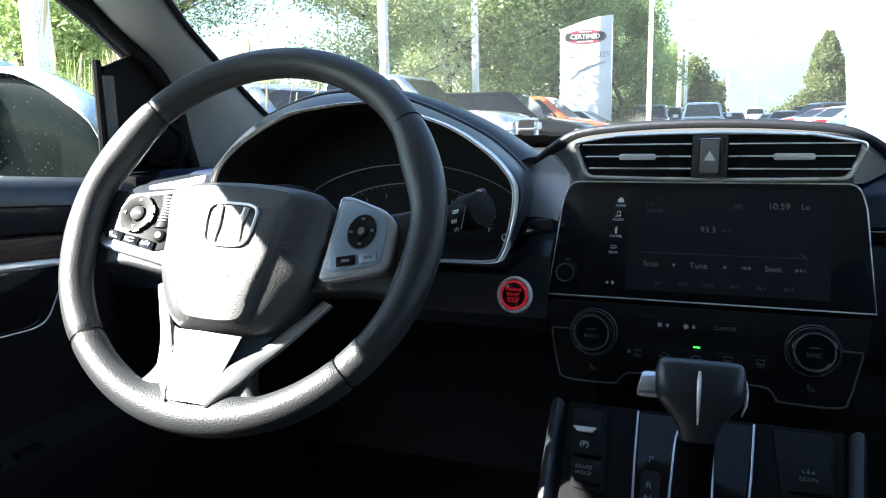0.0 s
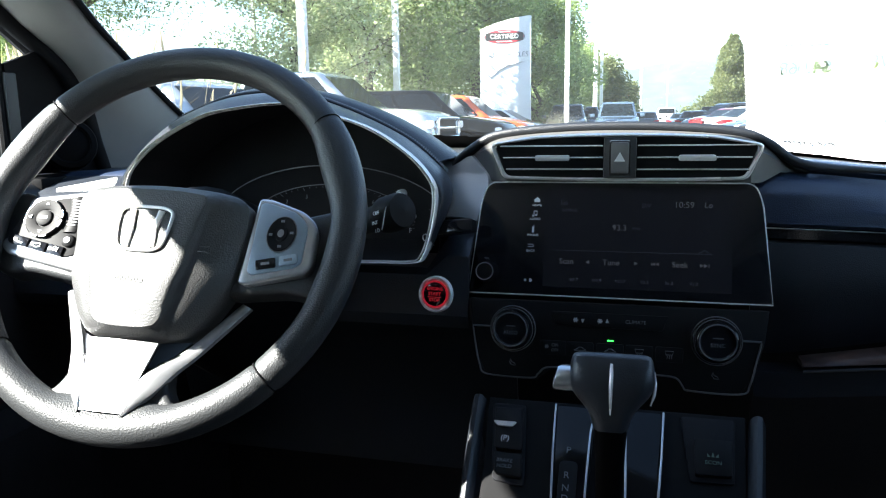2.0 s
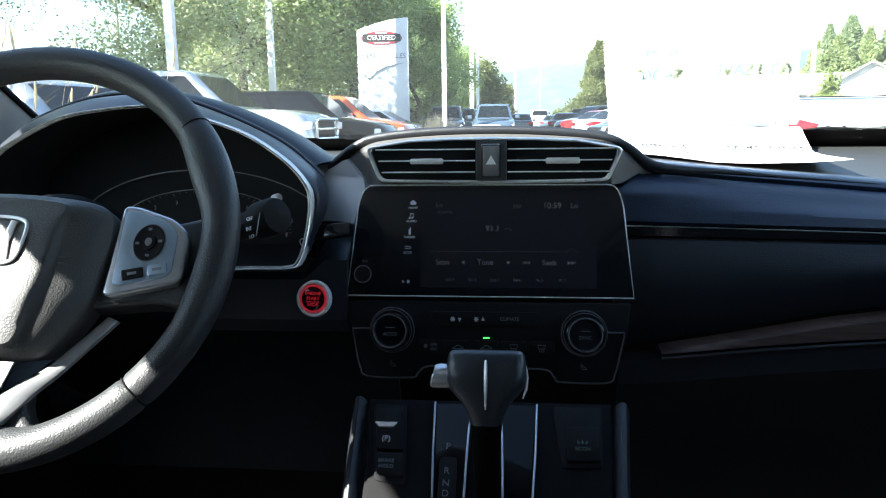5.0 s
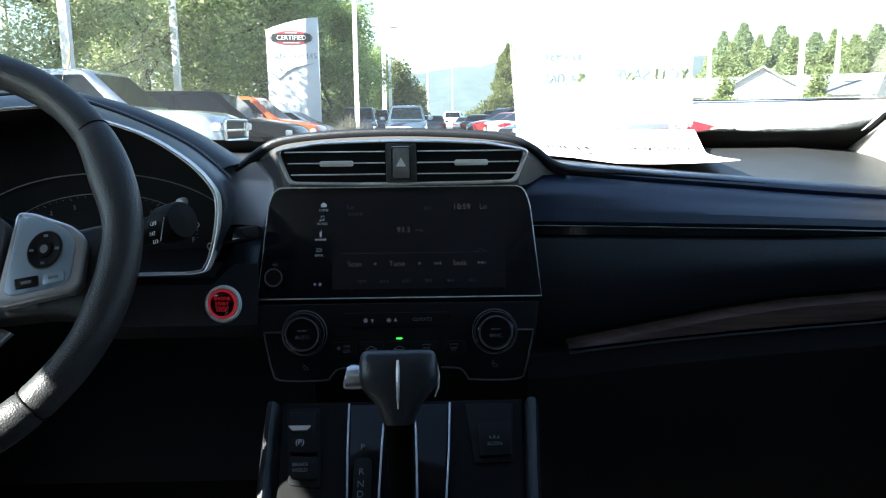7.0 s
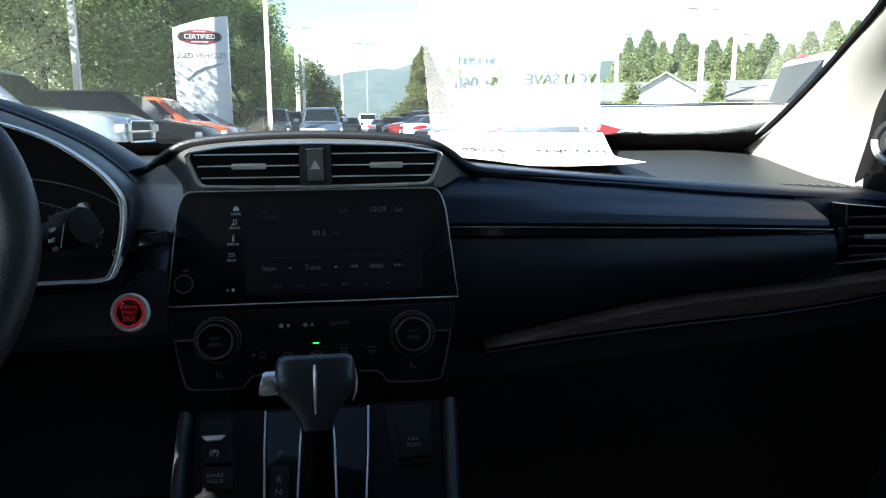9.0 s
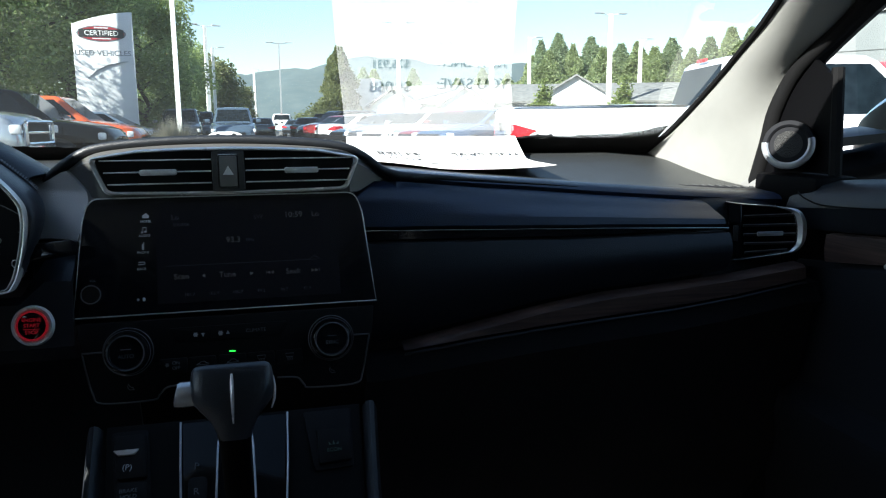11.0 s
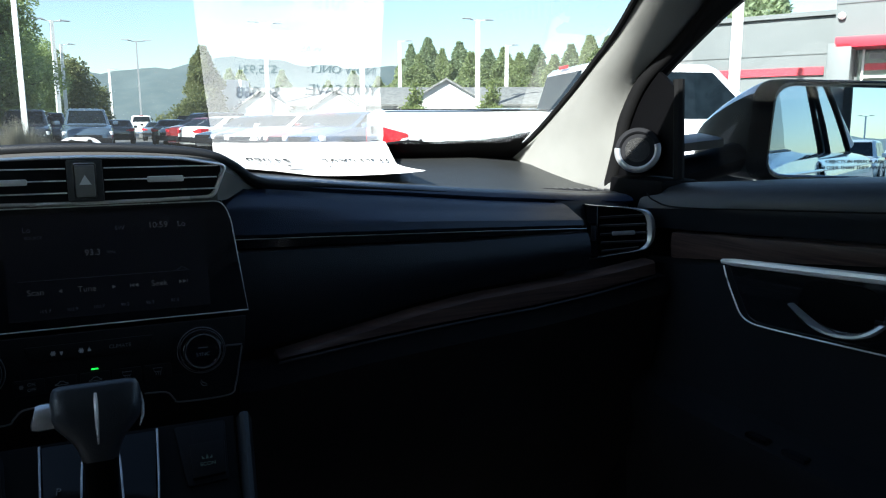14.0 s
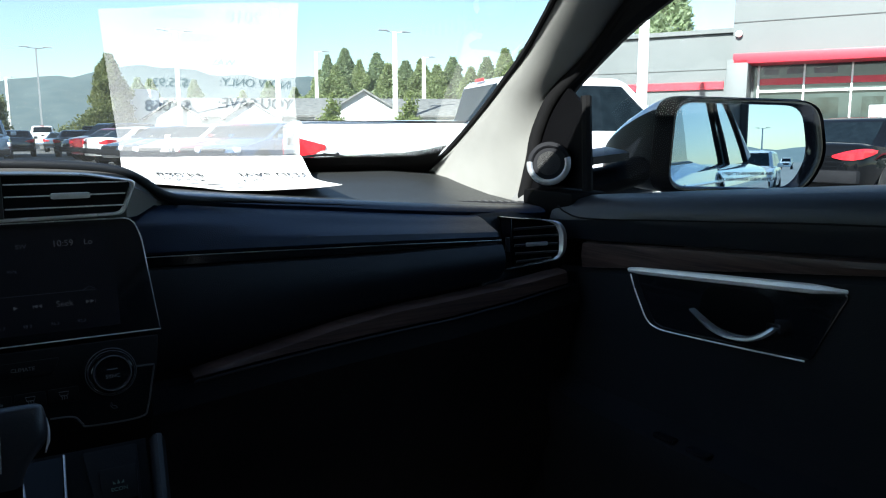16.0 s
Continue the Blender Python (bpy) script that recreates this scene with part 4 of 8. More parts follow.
def build_lever():
    g = thing("gear_lever", "black T-shaped gear lever with silver trim", "gear lever", plane_frame((0.0, 0.50, 1.146), (1, 0, 0), (0, 0.35, 1)))
    rings = []
    for y, w, d, oz, e in ((0.0152, 0.0190, 0.006, 0, 0.45), (0.0149, 0.0235, 0.0105, 0, 0.4), (0.0138, 0.0262, 0.0138, 0, 0.4), (0.0110, 0.0278, 0.0160, 0, 0.4), (0.0050, 0.0288, 0.0172, 0, 0.42), (-0.0030, 0.0292, 0.0178, 0, 0.45), (-0.0085, 0.0286, 0.0176, 0, 0.5), (-0.0130, 0.0264, 0.0168, 0, 0.55), (-0.0170, 0.0232, 0.0160, 0, 0.6), (-0.0210, 0.0195, 0.0152, -0.0005, 0.65), (-0.0260, 0.0158, 0.0144, -0.001, 0.7), (-0.0330, 0.0128, 0.0134, -0.002, 0.75), (-0.0390, 0.0115, 0.0128, -0.004, 0.8)):
        rings.append([(w * math.copysign(abs(math.cos(a)) ** e, math.cos(a)), y, oz + d * math.copysign(abs(math.sin(a)) ** e, math.sin(a))) for a in np.linspace(0, 6.2832, 33)[:-1]])
    part("knob", loft(rings, closed=True, caps=True), LEVERHIDE, g, "black leather-wrapped T-shaped knob")
    rings = []
    for y, w, d, oz in ((-0.036, 0.0118, 0.0125, -0.003), (-0.045, 0.0110, 0.0122, -0.007), (-0.055, 0.0105, 0.012, -0.012), (-0.080, 0.0100, 0.011, -0.032), (-0.115, 0.0095, 0.011, -0.075)):
        rings.append([(w * math.copysign(abs(math.cos(a)) ** 0.7, math.cos(a)), y, oz + d * math.copysign(abs(math.sin(a)) ** 0.7, math.sin(a))) for a in np.linspace(0, 6.2832, 25)[:-1]])
    part("neck", loft(rings, closed=True, caps=True), SAILBLACK, g, "tapering black neck")
    part("silver_line", tube([(0, 0.0075, 0.0166), (0, 0.0020, 0.0175), (0, -0.008, 0.0179), (0, -0.018, 0.0166), (0, -0.027, 0.0148)], [0.0010, 0.0014, 0.0014, 0.0011, 0.0005], 8), SILVER, g, "thin silver line")
    rings = []
    for x, r in ((-0.0250, 0.0085), (-0.0365, 0.0085), (-0.0385, 0.0078), (-0.0395, 0.0055)):
        rings.append([(x + 0.0016 * math.sin(a), -0.004 + r * 1.08 * math.sin(a), 0.003 + r * math.cos(a)) for a in np.linspace(0, 6.2832, 25)[:-1]])
    part("release_button", loft(rings, closed=True, caps=True), WHEELSILVER, g, "satin silver release button")
    part("silver_edge", tube([(0.0288, 0.0040, 0.0060), (0.0294, -0.0040, 0.0080), (0.0288, -0.0120, 0.0080), (0.0265, -0.0190, 0.0070)], [0.0005, 0.0011, 0.0011, 0.0005], 8), SILVER, g, "silver side trim")
    return g


# ---- steering wheel ----
WHEEL = Matrix.Translation((-0.3714, 0.5177, 1.2389)) @ pose(0, 0, 0, 0, 0, 5.69) @ pose(0, 0, 0, 59.71, 0, 0) @ pose(0, 0, 0, 0, 0, -3.5)


def ribbon(left, right, crown=0.0012, depth=0.006):
    """A bar between two edges, gently crowned, with turned-down sides."""
    rows = []
    for a, b in zip(left, right):
        a, b = Vector(a), Vector(b)
        down = Vector((0, 0, -depth))
        rows.append([a + down, a] + [a.lerp(b, t) + Vector((0, 0, crown)) for t in (0.2, 0.5, 0.8)] + [b, b + down])
    return loft(rows, closed=True, caps=True)


def build_wheel():
    w = thing("steering_wheel", "black leather three-spoke steering wheel with silver trim", "steering wheel", WHEEL)
    OUT = 0.1775
    groove = [radians(a) for a in (139.5, 39.5, 223.5, 316.5)]
    rings, n = [], 240
    for i in range(n):
        a = 2 * math.pi * i / n
        deg = math.degrees(a) % 360
        grip = sum(math.exp(-((deg - d) / 13.0) ** 2) for d in (24, 156))
        web = math.exp(-((deg - 270) / 15.0) ** 4)
        side = sum(math.exp(-((deg - d) / 12.0) ** 4) for d in (352, -8, 188))
        ra = 0.0140 + 0.0030 * grip + 0.0012 * side
        rb = 0.0142 + 0.0010 * grip
        # the outer edge stays round; thumb rests swell inwards
        for g in groove:
            d_ = abs((a - g + math.pi) % (2 * math.pi) - math.pi)
            if d_ < 0.016:
                ra, rb = ra - 0.0013 * (1 - d_ / 0.016) - 0.0002, rb - 0.0013 * (1 - d_ / 0.016) - 0.0002
        e = Vector((math.cos(a), math.sin(a), 0))
        ce = e * (OUT - 0.0140 - 0.0030 * grip - 0.0012 * side)
        row = []
        for b in np.linspace(0, 2 * math.pi, 25)[:-1]:
            inward = max(0.0, -math.cos(b)) ** 2
            row.append(ce + e * (ra * math.cos(b) - inward * 0.010 * web) + Vector((0, 0, rb * math.sin(b) * (1 - 0.25 * web * inward))))
        rings.append(row)
    rings.append(rings[0])
    bm = loft(rings, closed=True)
    bmesh.ops.remove_doubles(bm, verts=bm.verts, dist=1e-6)
    rim = part("rim", bm, WHEELHIDE, w, "black grained leather rim with stitched seams")
    for g in groove:
        e = Vector((math.cos(g), math.sin(g), 0))
        ce = e * (OUT - 0.0140)
        pts = [ce + e * 0.0136 * math.cos(b) + Vector((0, 0, 0.0138 * math.sin(b))) for b in np.linspace(0, 2 * math.pi, 25)[:-1]]
        part("seam", tube(pts, 0.0007, 5, closed=True), RUBBER, rim)

    # airbag cover: a shield with a raised middle panel, side facets and a lower facet
    half = [(0.0, 0.0365), (0.030, 0.0354), (0.056, 0.0327), (0.072, 0.0280), (0.0785, 0.0185), (0.0780, 0.0), (0.0750, -0.020), (0.0720, -0.040), (0.0655, -0.056), (0.0572, -0.071), (0.0487, -0.083), (0.0395, -0.0910), (0.027, -0.0948), (0.0, -0.0965)]
    ridge = [(0.0, 0.0275), (0.024, 0.0268), (0.044, 0.0245), (0.0475, 0.0205), (0.0470, 0.013), (0.0450, 0.000), (0.0418, -0.0200), (0.0385, -0.0390), (0.0350, -0.0530), (0.0322, -0.0660), (0.0300, -0.0765), (0.0262, -0.0830), (0.0180, -0.0862), (0.0, -0.0872)]

    def both(rows):
        pts = [Vector((x, y, 0)) for x, y in rows] + [Vector((-x, y, 0)) for x, y in rows[-2:0:-1]]
        return smooth_path(pts, 3, closed=True)

    def crest(y):
        """Height of the middle panel: level above, falling away below its crease."""
        return 0.0215 - 0.05 * max(0.0, y - 0.012) - 0.16 * max(0.0, -0.050 - y)
    outl, face = both(half), both(ridge)
    mid = Vector((0, -0.022, 0))
    rows = [[(p.x * k, -0.022 + (p.y + 0.022) * k, h) for p in outl] for k, h in ((0.90, -0.040), (0.985, -0.020), (1.0, -0.010), (0.996, -0.0055))]
    for k in (0.03, 0.12, 0.35, 0.62, 0.86, 0.96, 1.0):
        row = []
        for p, q in zip(outl, face):
            s = p.lerp(q, k)
            low = -0.0030 + 0.010 * max(0.0, (p.y + 0.01) / 0.047)
            bow = 0.0020 * math.sin(math.pi * min(1.0, k * 1.4)) - (0.0026 * math.exp(-((k - 0.90) / 0.10) ** 2) if abs(p.x) > 0.034 and p.y < 0.02 else 0.0)
            row.append((s.x, s.y, low + (crest(q.y) - low) * k + bow))
        rows.append(row)
    for k in (0.93, 0.7, 0.4, 0.12):
        rows.append([tuple(mid.lerp(q, k).to_2d()) + (crest(mid.y + (q.y - mid.y) * k) + 0.0010 * (1 - k * k),) for q in face])
    hub = part("airbag_cover", loft(rows, closed=True, caps=True), HUB, w, "grained black airbag cover")
    emp = smooth_path([(x, y, 0.0233) for x, y in ((0.0, 0.0105), (0.0140, 0.0100), (0.0215, 0.0070), (0.0232, 0.0005), (0.0218, -0.0130), (0.0190, -0.0225), (0.0125, -0.0262), (0.0, -0.0270), (-0.0125, -0.0262), (-0.0190, -0.0225), (-0.0218, -0.0130), (-0.0232, 0.0005), (-0.0215, 0.0070), (-0.0140, 0.0100))], 3, closed=True)
    part("emblem_frame", tube(emp, 0.0014, 8, closed=True), SILVER, hub, "bright silver emblem outline")
    for s in (-1, 1):
        part("emblem_bar", ribbon([(s * 0.0098, 0.0078, 0.0236), (s * 0.0080, -0.0085, 0.0242), (s * 0.0085, -0.0245, 0.0236)], [(s * 0.0152, 0.0072, 0.0236), (s * 0.0122, -0.0085, 0.0242), (s * 0.0137, -0.0235, 0.0236)], 0.0006, 0.0022), SILVER, hub, "bright silver emblem bar")
    words("embossed_text", "SRS", 0.0120, Matrix.Translation((-0.0035, -0.0400, 0.0224)), HUB, hub, depth=0.0001)
    part("embossed_line", box((0.030, 0.0008, 0.0008), (-0.0030, -0.0455, 0.0224)), HUB, hub)
    words("embossed_text", "AIRBAG", 0.0082, Matrix.Translation((-0.0030, -0.0502, 0.0224)), HUB, hub, depth=0.0001)
    part("horn_mark", tube([(0.0535 + x, -0.020 + y, 0.0165) for x, y in ((-0.005, 0.002), (0.001, 0.002), (0.004, 0.003), (0.004, -0.003), (0.001, -0.002), (-0.005, -0.002))], 0.0004, 5, closed=True), HUB, hub, "embossed horn outline")

    # side spokes: hide-covered root, silver surround, control pad
    for s in (-1, 1):
        body = rounded([(0.060, 0.026), (0.118, 0.023), (0.150, 0.033), (0.162, 0.014), (0.160, -0.028), (0.146, -0.048), (0.118, -0.042), (0.060, -0.050)], 0.012, 6)
        body = body if s > 0 else [(-x, y) for x, y in body][::-1]
        sp = part("spoke", slab(body, 0.024, 0.005, m=Matrix.Translation((0, 0, -0.0095)), segs=3), WHEELHIDE, w, "black leather-covered side spoke")
        part("shift_paddle", slab(rounded([(x * s, y) for x, y in ((0.078, 0.020), (0.128, 0.026), (0.134, 0.012), (0.110, -0.040), (0.080, -0.044))][::s], 0.006), 0.004, 0.001, m=Matrix.Translation((0, -0.003, -0.030))), WHEELSILVER, sp, "silver shift paddle behind the spoke")
        if s < 0:
            bez = [(-0.134, 0.0236), (-0.0652, 0.0350), (-0.060, -0.040), (-0.0663, -0.0420), (-0.1415, -0.0297), (-0.1500, -0.0220), (-0.1485, -0.0180), (-0.1390, -0.0064)]
            part("silver_bezel", slab(rounded(bez, 0.006, 5), 0.012, 0.0026, m=Matrix.Translation((0, 0, -0.0052)), segs=3), WHEELSILVER, sp, "silver control surround")
            pad = [(-0.1275, 0.0192), (-0.0670, 0.0305), (-0.0730, 0.0140), (-0.0760, -0.0070), (-0.0735, -0.0262), (-0.0830, -0.0295), (-0.1400, -0.0205), (-0.1435, -0.0170), (-0.1400, -0.0072)]
            part("button_pad", slab(rounded(pad, 0.004, 4), 0.004, 0.0008, m=Matrix.Translation((0, 0, -0.0042))), PADBLACK, sp, "satin black control pad")
            cx, cy, ro = -0.1125, 0.0042, 0.0178
            dial = part("dial", lathe([(ro, 0), (ro, 0.0012), (ro * 0.94, 0.0026), (ro * 0.70, 0.0024), (ro * 0.48, 0.0012), (ro * 0.46, 0.0002), (ro * 0.42, 0.0002), (ro * 0.40, 0.0026), (ro * 0.30, 0.0032), (0, 0.0030)], 36, pose(cx, cy, -0.0040)), PADBLACK, sp, "dark grey four-way control")
            for k in range(12):
                a0 = 0.5236 * k + 0.06
                if k % 3 != 1:
                    part("dial_edge", tube([(cx + ro * 0.98 * math.cos(a), cy + ro * 0.98 * math.sin(a), -0.0020) for a in np.linspace(a0, a0 + 0.40, 6)], 0.0008, 6), CHROME, dial, "bright edge segment")
            for k in range(4):
                o = Matrix.Translation((cx, cy, -0.0012)) @ pose(0, 0, 0, 0, 0, 90 * k)
                part("dial_mark", slab([(-0.0017, 0.0118), (0.0017, 0.0118), (0, 0.0145)], 0.0004, m=o), WHITEPRINT, dial)
            part("dial_mark", box((0.0080, 0.0026, 0.0004), (cx, cy, -0.0007)), PRINT, dial, "pale word bar")
            lip = [(-0.0935, 0.0245, -0.0036), (-0.0905, 0.0120, -0.0036), (-0.0900, -0.0020, -0.0036), (-0.0915, -0.0075, -0.0036)]
            lip2 = [(-0.0820, 0.0265, -0.0036), (-0.0790, 0.0130, -0.0036), (-0.0785, -0.0010, -0.0036), (-0.0800, -0.0070, -0.0036)]
            rock = part("rocker", ribbon(lip, lip2, 0.0012, 0.003), PADBLACK, sp, "ribbed volume rocker")
            for k in range(9):
                t = (k + 1.2) / 11.4
                y = 0.0250 - 0.0320 * t
                part("rib", box((0.0085, 0.0012, 0.0012), (-0.0862 + 0.0030 * math.sin(math.pi * t), y, -0.0021), 0.0003), DIMSILVER, rock)
            part("round_button", lathe([(0.0056, 0), (0.0056, 0.0016), (0.0044, 0.0026), (0, 0.0028)], 20, pose(-0.0835, -0.0150, -0.0042)), PADBLACK, sp, "round button with pale print")
            part("button_mark", lathe([(0.0028, 0.0), (0.0028, 0.0003)], 14, pose(-0.0835, -0.0150, -0.0012)), WHITEPRINT, sp)
            for k, (x, y, wd) in enumerate(((-0.1285, -0.0180, 0.0165), (-0.1105, -0.0212, 0.0165), (-0.0930, -0.0240, 0.0150))):
                bt = part("button", box((wd, 0.0082, 0.003), (x, y, -0.0038), 0.001, m=pose(0, 0, 0, 0, 0, -9)), PIANO, sp, "gloss black button")
                if k == 0:
                    bm = tube([(x - 0.003, y + 0.0022, -0.0020), (x - 0.0028, y - 0.0010, -0.0020), (x + 0.0030, y - 0.0024, -0.0020)], 0.0008, 6)
                elif k == 1:
                    bm = tube([(x + 0.0038 * math.cos(a), y + 0.0018 * math.sin(a), -0.0020) for a in np.linspace(0.5, 5.8, 12)], 0.0006, 5)
                else:
                    bm = tube([(x + 0.0016 * math.cos(a), y + 0.001 + 0.0018 * math.sin(a), -0.0020) for a in np.linspace(0, 6.28, 9)[:-1]], 0.0006, 5, closed=True)
                    tube([(x + 0.0022, y - 0.002, -0.0020), (x + 0.0036, y + 0.002, -0.0020)], 0.0005, 5, bm=bm)
                part("button_mark", bm, WHITEPRINT, bt)
        else:
            bez = [(0.0815, 0.0340), (0.0925, 0.0340), (0.1225, 0.0248), (0.1325, 0.0172), (0.1372, 0.0100), (0.1378, -0.0231), (0.1330, -0.0290), (0.0840, -0.0425), (0.0780, -0.0400), (0.0790, -0.0270)]
            part("silver_bezel", slab(rounded(bez, 0.006, 5), 0.014, 0.0030, m=Matrix.Translation((0, 0, 0.0006)), segs=3), WHEELSILVER, sp, "silver control surround")
            pad = [(0.0848, 0.0292), (0.0930, 0.0292), (0.1160, 0.0228), (0.1255, 0.0160), (0.1295, 0.0090), (0.1292, -0.0205), (0.1240, -0.0250), (0.0900, -0.0335), (0.0850, -0.0310)]
            part("button_pad", slab(rounded(pad, 0.004, 4), 0.003, 0.0008, m=Matrix.Translation((0, 0, 0.0016))), PALESILVER, sp, "pale silver control pad, reflected sky in its blue")
            cx, cy, ro = 0.1085, 0.0024, 0.0152
            squash = Matrix.Translation((cx, cy, 0.0016)) @ pose(0, 0, 0, 0, 0, -6) @ Matrix.Diagonal((0.80, 1.0, 1.0, 1.0))
            dial = part("dial", lathe([(ro, 0), (ro, 0.0010), (ro * 0.94, 0.0022), (ro * 0.70, 0.0018), (ro * 0.46, 0.0010), (ro * 0.42, 0.0010), (ro * 0.40, 0.0024), (0, 0.0028)], 36, squash), PADBLACK, sp, "oval black thumb control")
            part("dial_edge", tube([squash @ Vector((ro * math.cos(a), ro * math.sin(a), 0.0008)) for a in np.linspace(0, 6.2832, 36)[:-1]], 0.0006, 6, closed=True), DIMSILVER, dial)
            for k in range(4):
                a = math.pi / 2 * k + 0.2
                part("dial_mark", box((0.0030, 0.0020, 0.0004), squash @ Vector((ro * 0.72 * math.cos(a), ro * 0.72 * math.sin(a), 0.0022))), DIMPRINT, dial)
            part("dial_mark", lathe([(0.0034, 0.0), (0.0034, 0.0004)], 14, squash @ Matrix.Translation((0, 0, 0.0028))), GREYPAD, dial)
            for x, y, wd, mt, lab in ((0.1000, -0.0235, 0.0165, PIANO, "gloss black button"), (0.1185, -0.0190, 0.0150, PALESILVER, "pale silver button")):
                bt = part("button", box((wd, 0.0085, 0.003), (x, y, 0.0016), 0.0012, m=pose(0, 0, 0, 0, 0, 13)), mt, sp, lab)
                part("button_mark", box((0.0070, 0.0022, 0.0004), (x, y, 0.0032), m=pose(0, 0, 0, 0, 0, 13)), DIMPRINT, bt)

    # lower spoke: leather web on the rim, silver Y with a brushed middle plate
    web = [(-0.075, -0.1500), (-0.0640, -0.1425), (-0.0540, -0.1395), (-0.0455, -0.1290), (-0.040, -0.1080), (0.040, -0.1080), (0.0425, -0.1290), (0.0505, -0.1400), (0.0600, -0.1425), (0.075, -0.1500), (0.055, -0.1640), (-0.055, -0.1640)]
    low = part("lower_spoke", slab(rounded(web, 0.006, 4), 0.016, 0.005, m=Matrix.Translation((0, 0, 0.0030)), segs=3), WHEELHIDE, w, "black leather web of the lower spoke")
    top, bot = [(-0.0295, -0.0965, 0.0075), (0.0295, -0.0965, 0.0075)], [(-0.0175, -0.1530, 0.0125), (0.0175, -0.1530, 0.0125)]
    plate = loft([[Vector(a).lerp(Vector(b), u) + Vector((0, 0, 0.0018 * math.sin(math.pi * u))) for u in np.linspace(0, 1, 7)] for a, b in ((top[0], top[1]), (((-0.0235), -0.125, 0.0105), (0.0235, -0.125, 0.0105)), (bot[0], bot[1]))])
    part("silver_plate", thick(plate, 0.002), TRIMSILVER, low, "brushed silver plate")
    for s in (-1, 1):
        ins = smooth_path([(s * 0.0180, -0.1545, 0.0130), (s * 0.0235, -0.1260, 0.0100), (s * 0.0330, -0.1120, 0.0030), (s * 0.0480, -0.0940, -0.0090), (s * 0.0770, -0.0520, -0.0225)], 5)
        outs = smooth_path([(s * 0.0190, -0.1552, 0.0120), (s * 0.0370, -0.1330, 0.0070), (s * 0.0455, -0.1170, 0.0000), (s * 0.0570, -0.0985, -0.0095), (s * 0.0845, -0.0550, -0.0235)], 5)
        part("silver_arm", ribbon(ins, outs, 0.0012, 0.005), TRIMSILVER, low, "satin silver arm of the lower spoke")
        part("gloss_gusset", thick(loft([[(s * 0.030, -0.096, 0.0045), (s * 0.0480, -0.0900, -0.0110)], [(s * 0.0255, -0.117, 0.0065), (s * 0.0345, -0.1110, 0.0000)]]), 0.002), PIANO, low, "gloss black gusset")
    part("column", lathe([(0.055, -0.045), (0.072, -0.06), (0.080, -0.10), (0.086, -0.22)], 28, Matrix.Translation((-0.004, -0.004, 0))), SAILBLACK, w, "black column shroud")
    return w


# ---- instrument cluster and stalk ----
def resample(pts, n):
    """n points at even steps along a polyline."""
    pts = [Vector(p) for p in pts]
    d = [0.0]
    for a, b in zip(pts, pts[1:]):
        d.append(d[-1] + (b - a).length)
    return [Vector([interp(t, d, [p[k] for p in pts]) for k in range(3)]) for t in np.linspace(0, d[-1], n)]


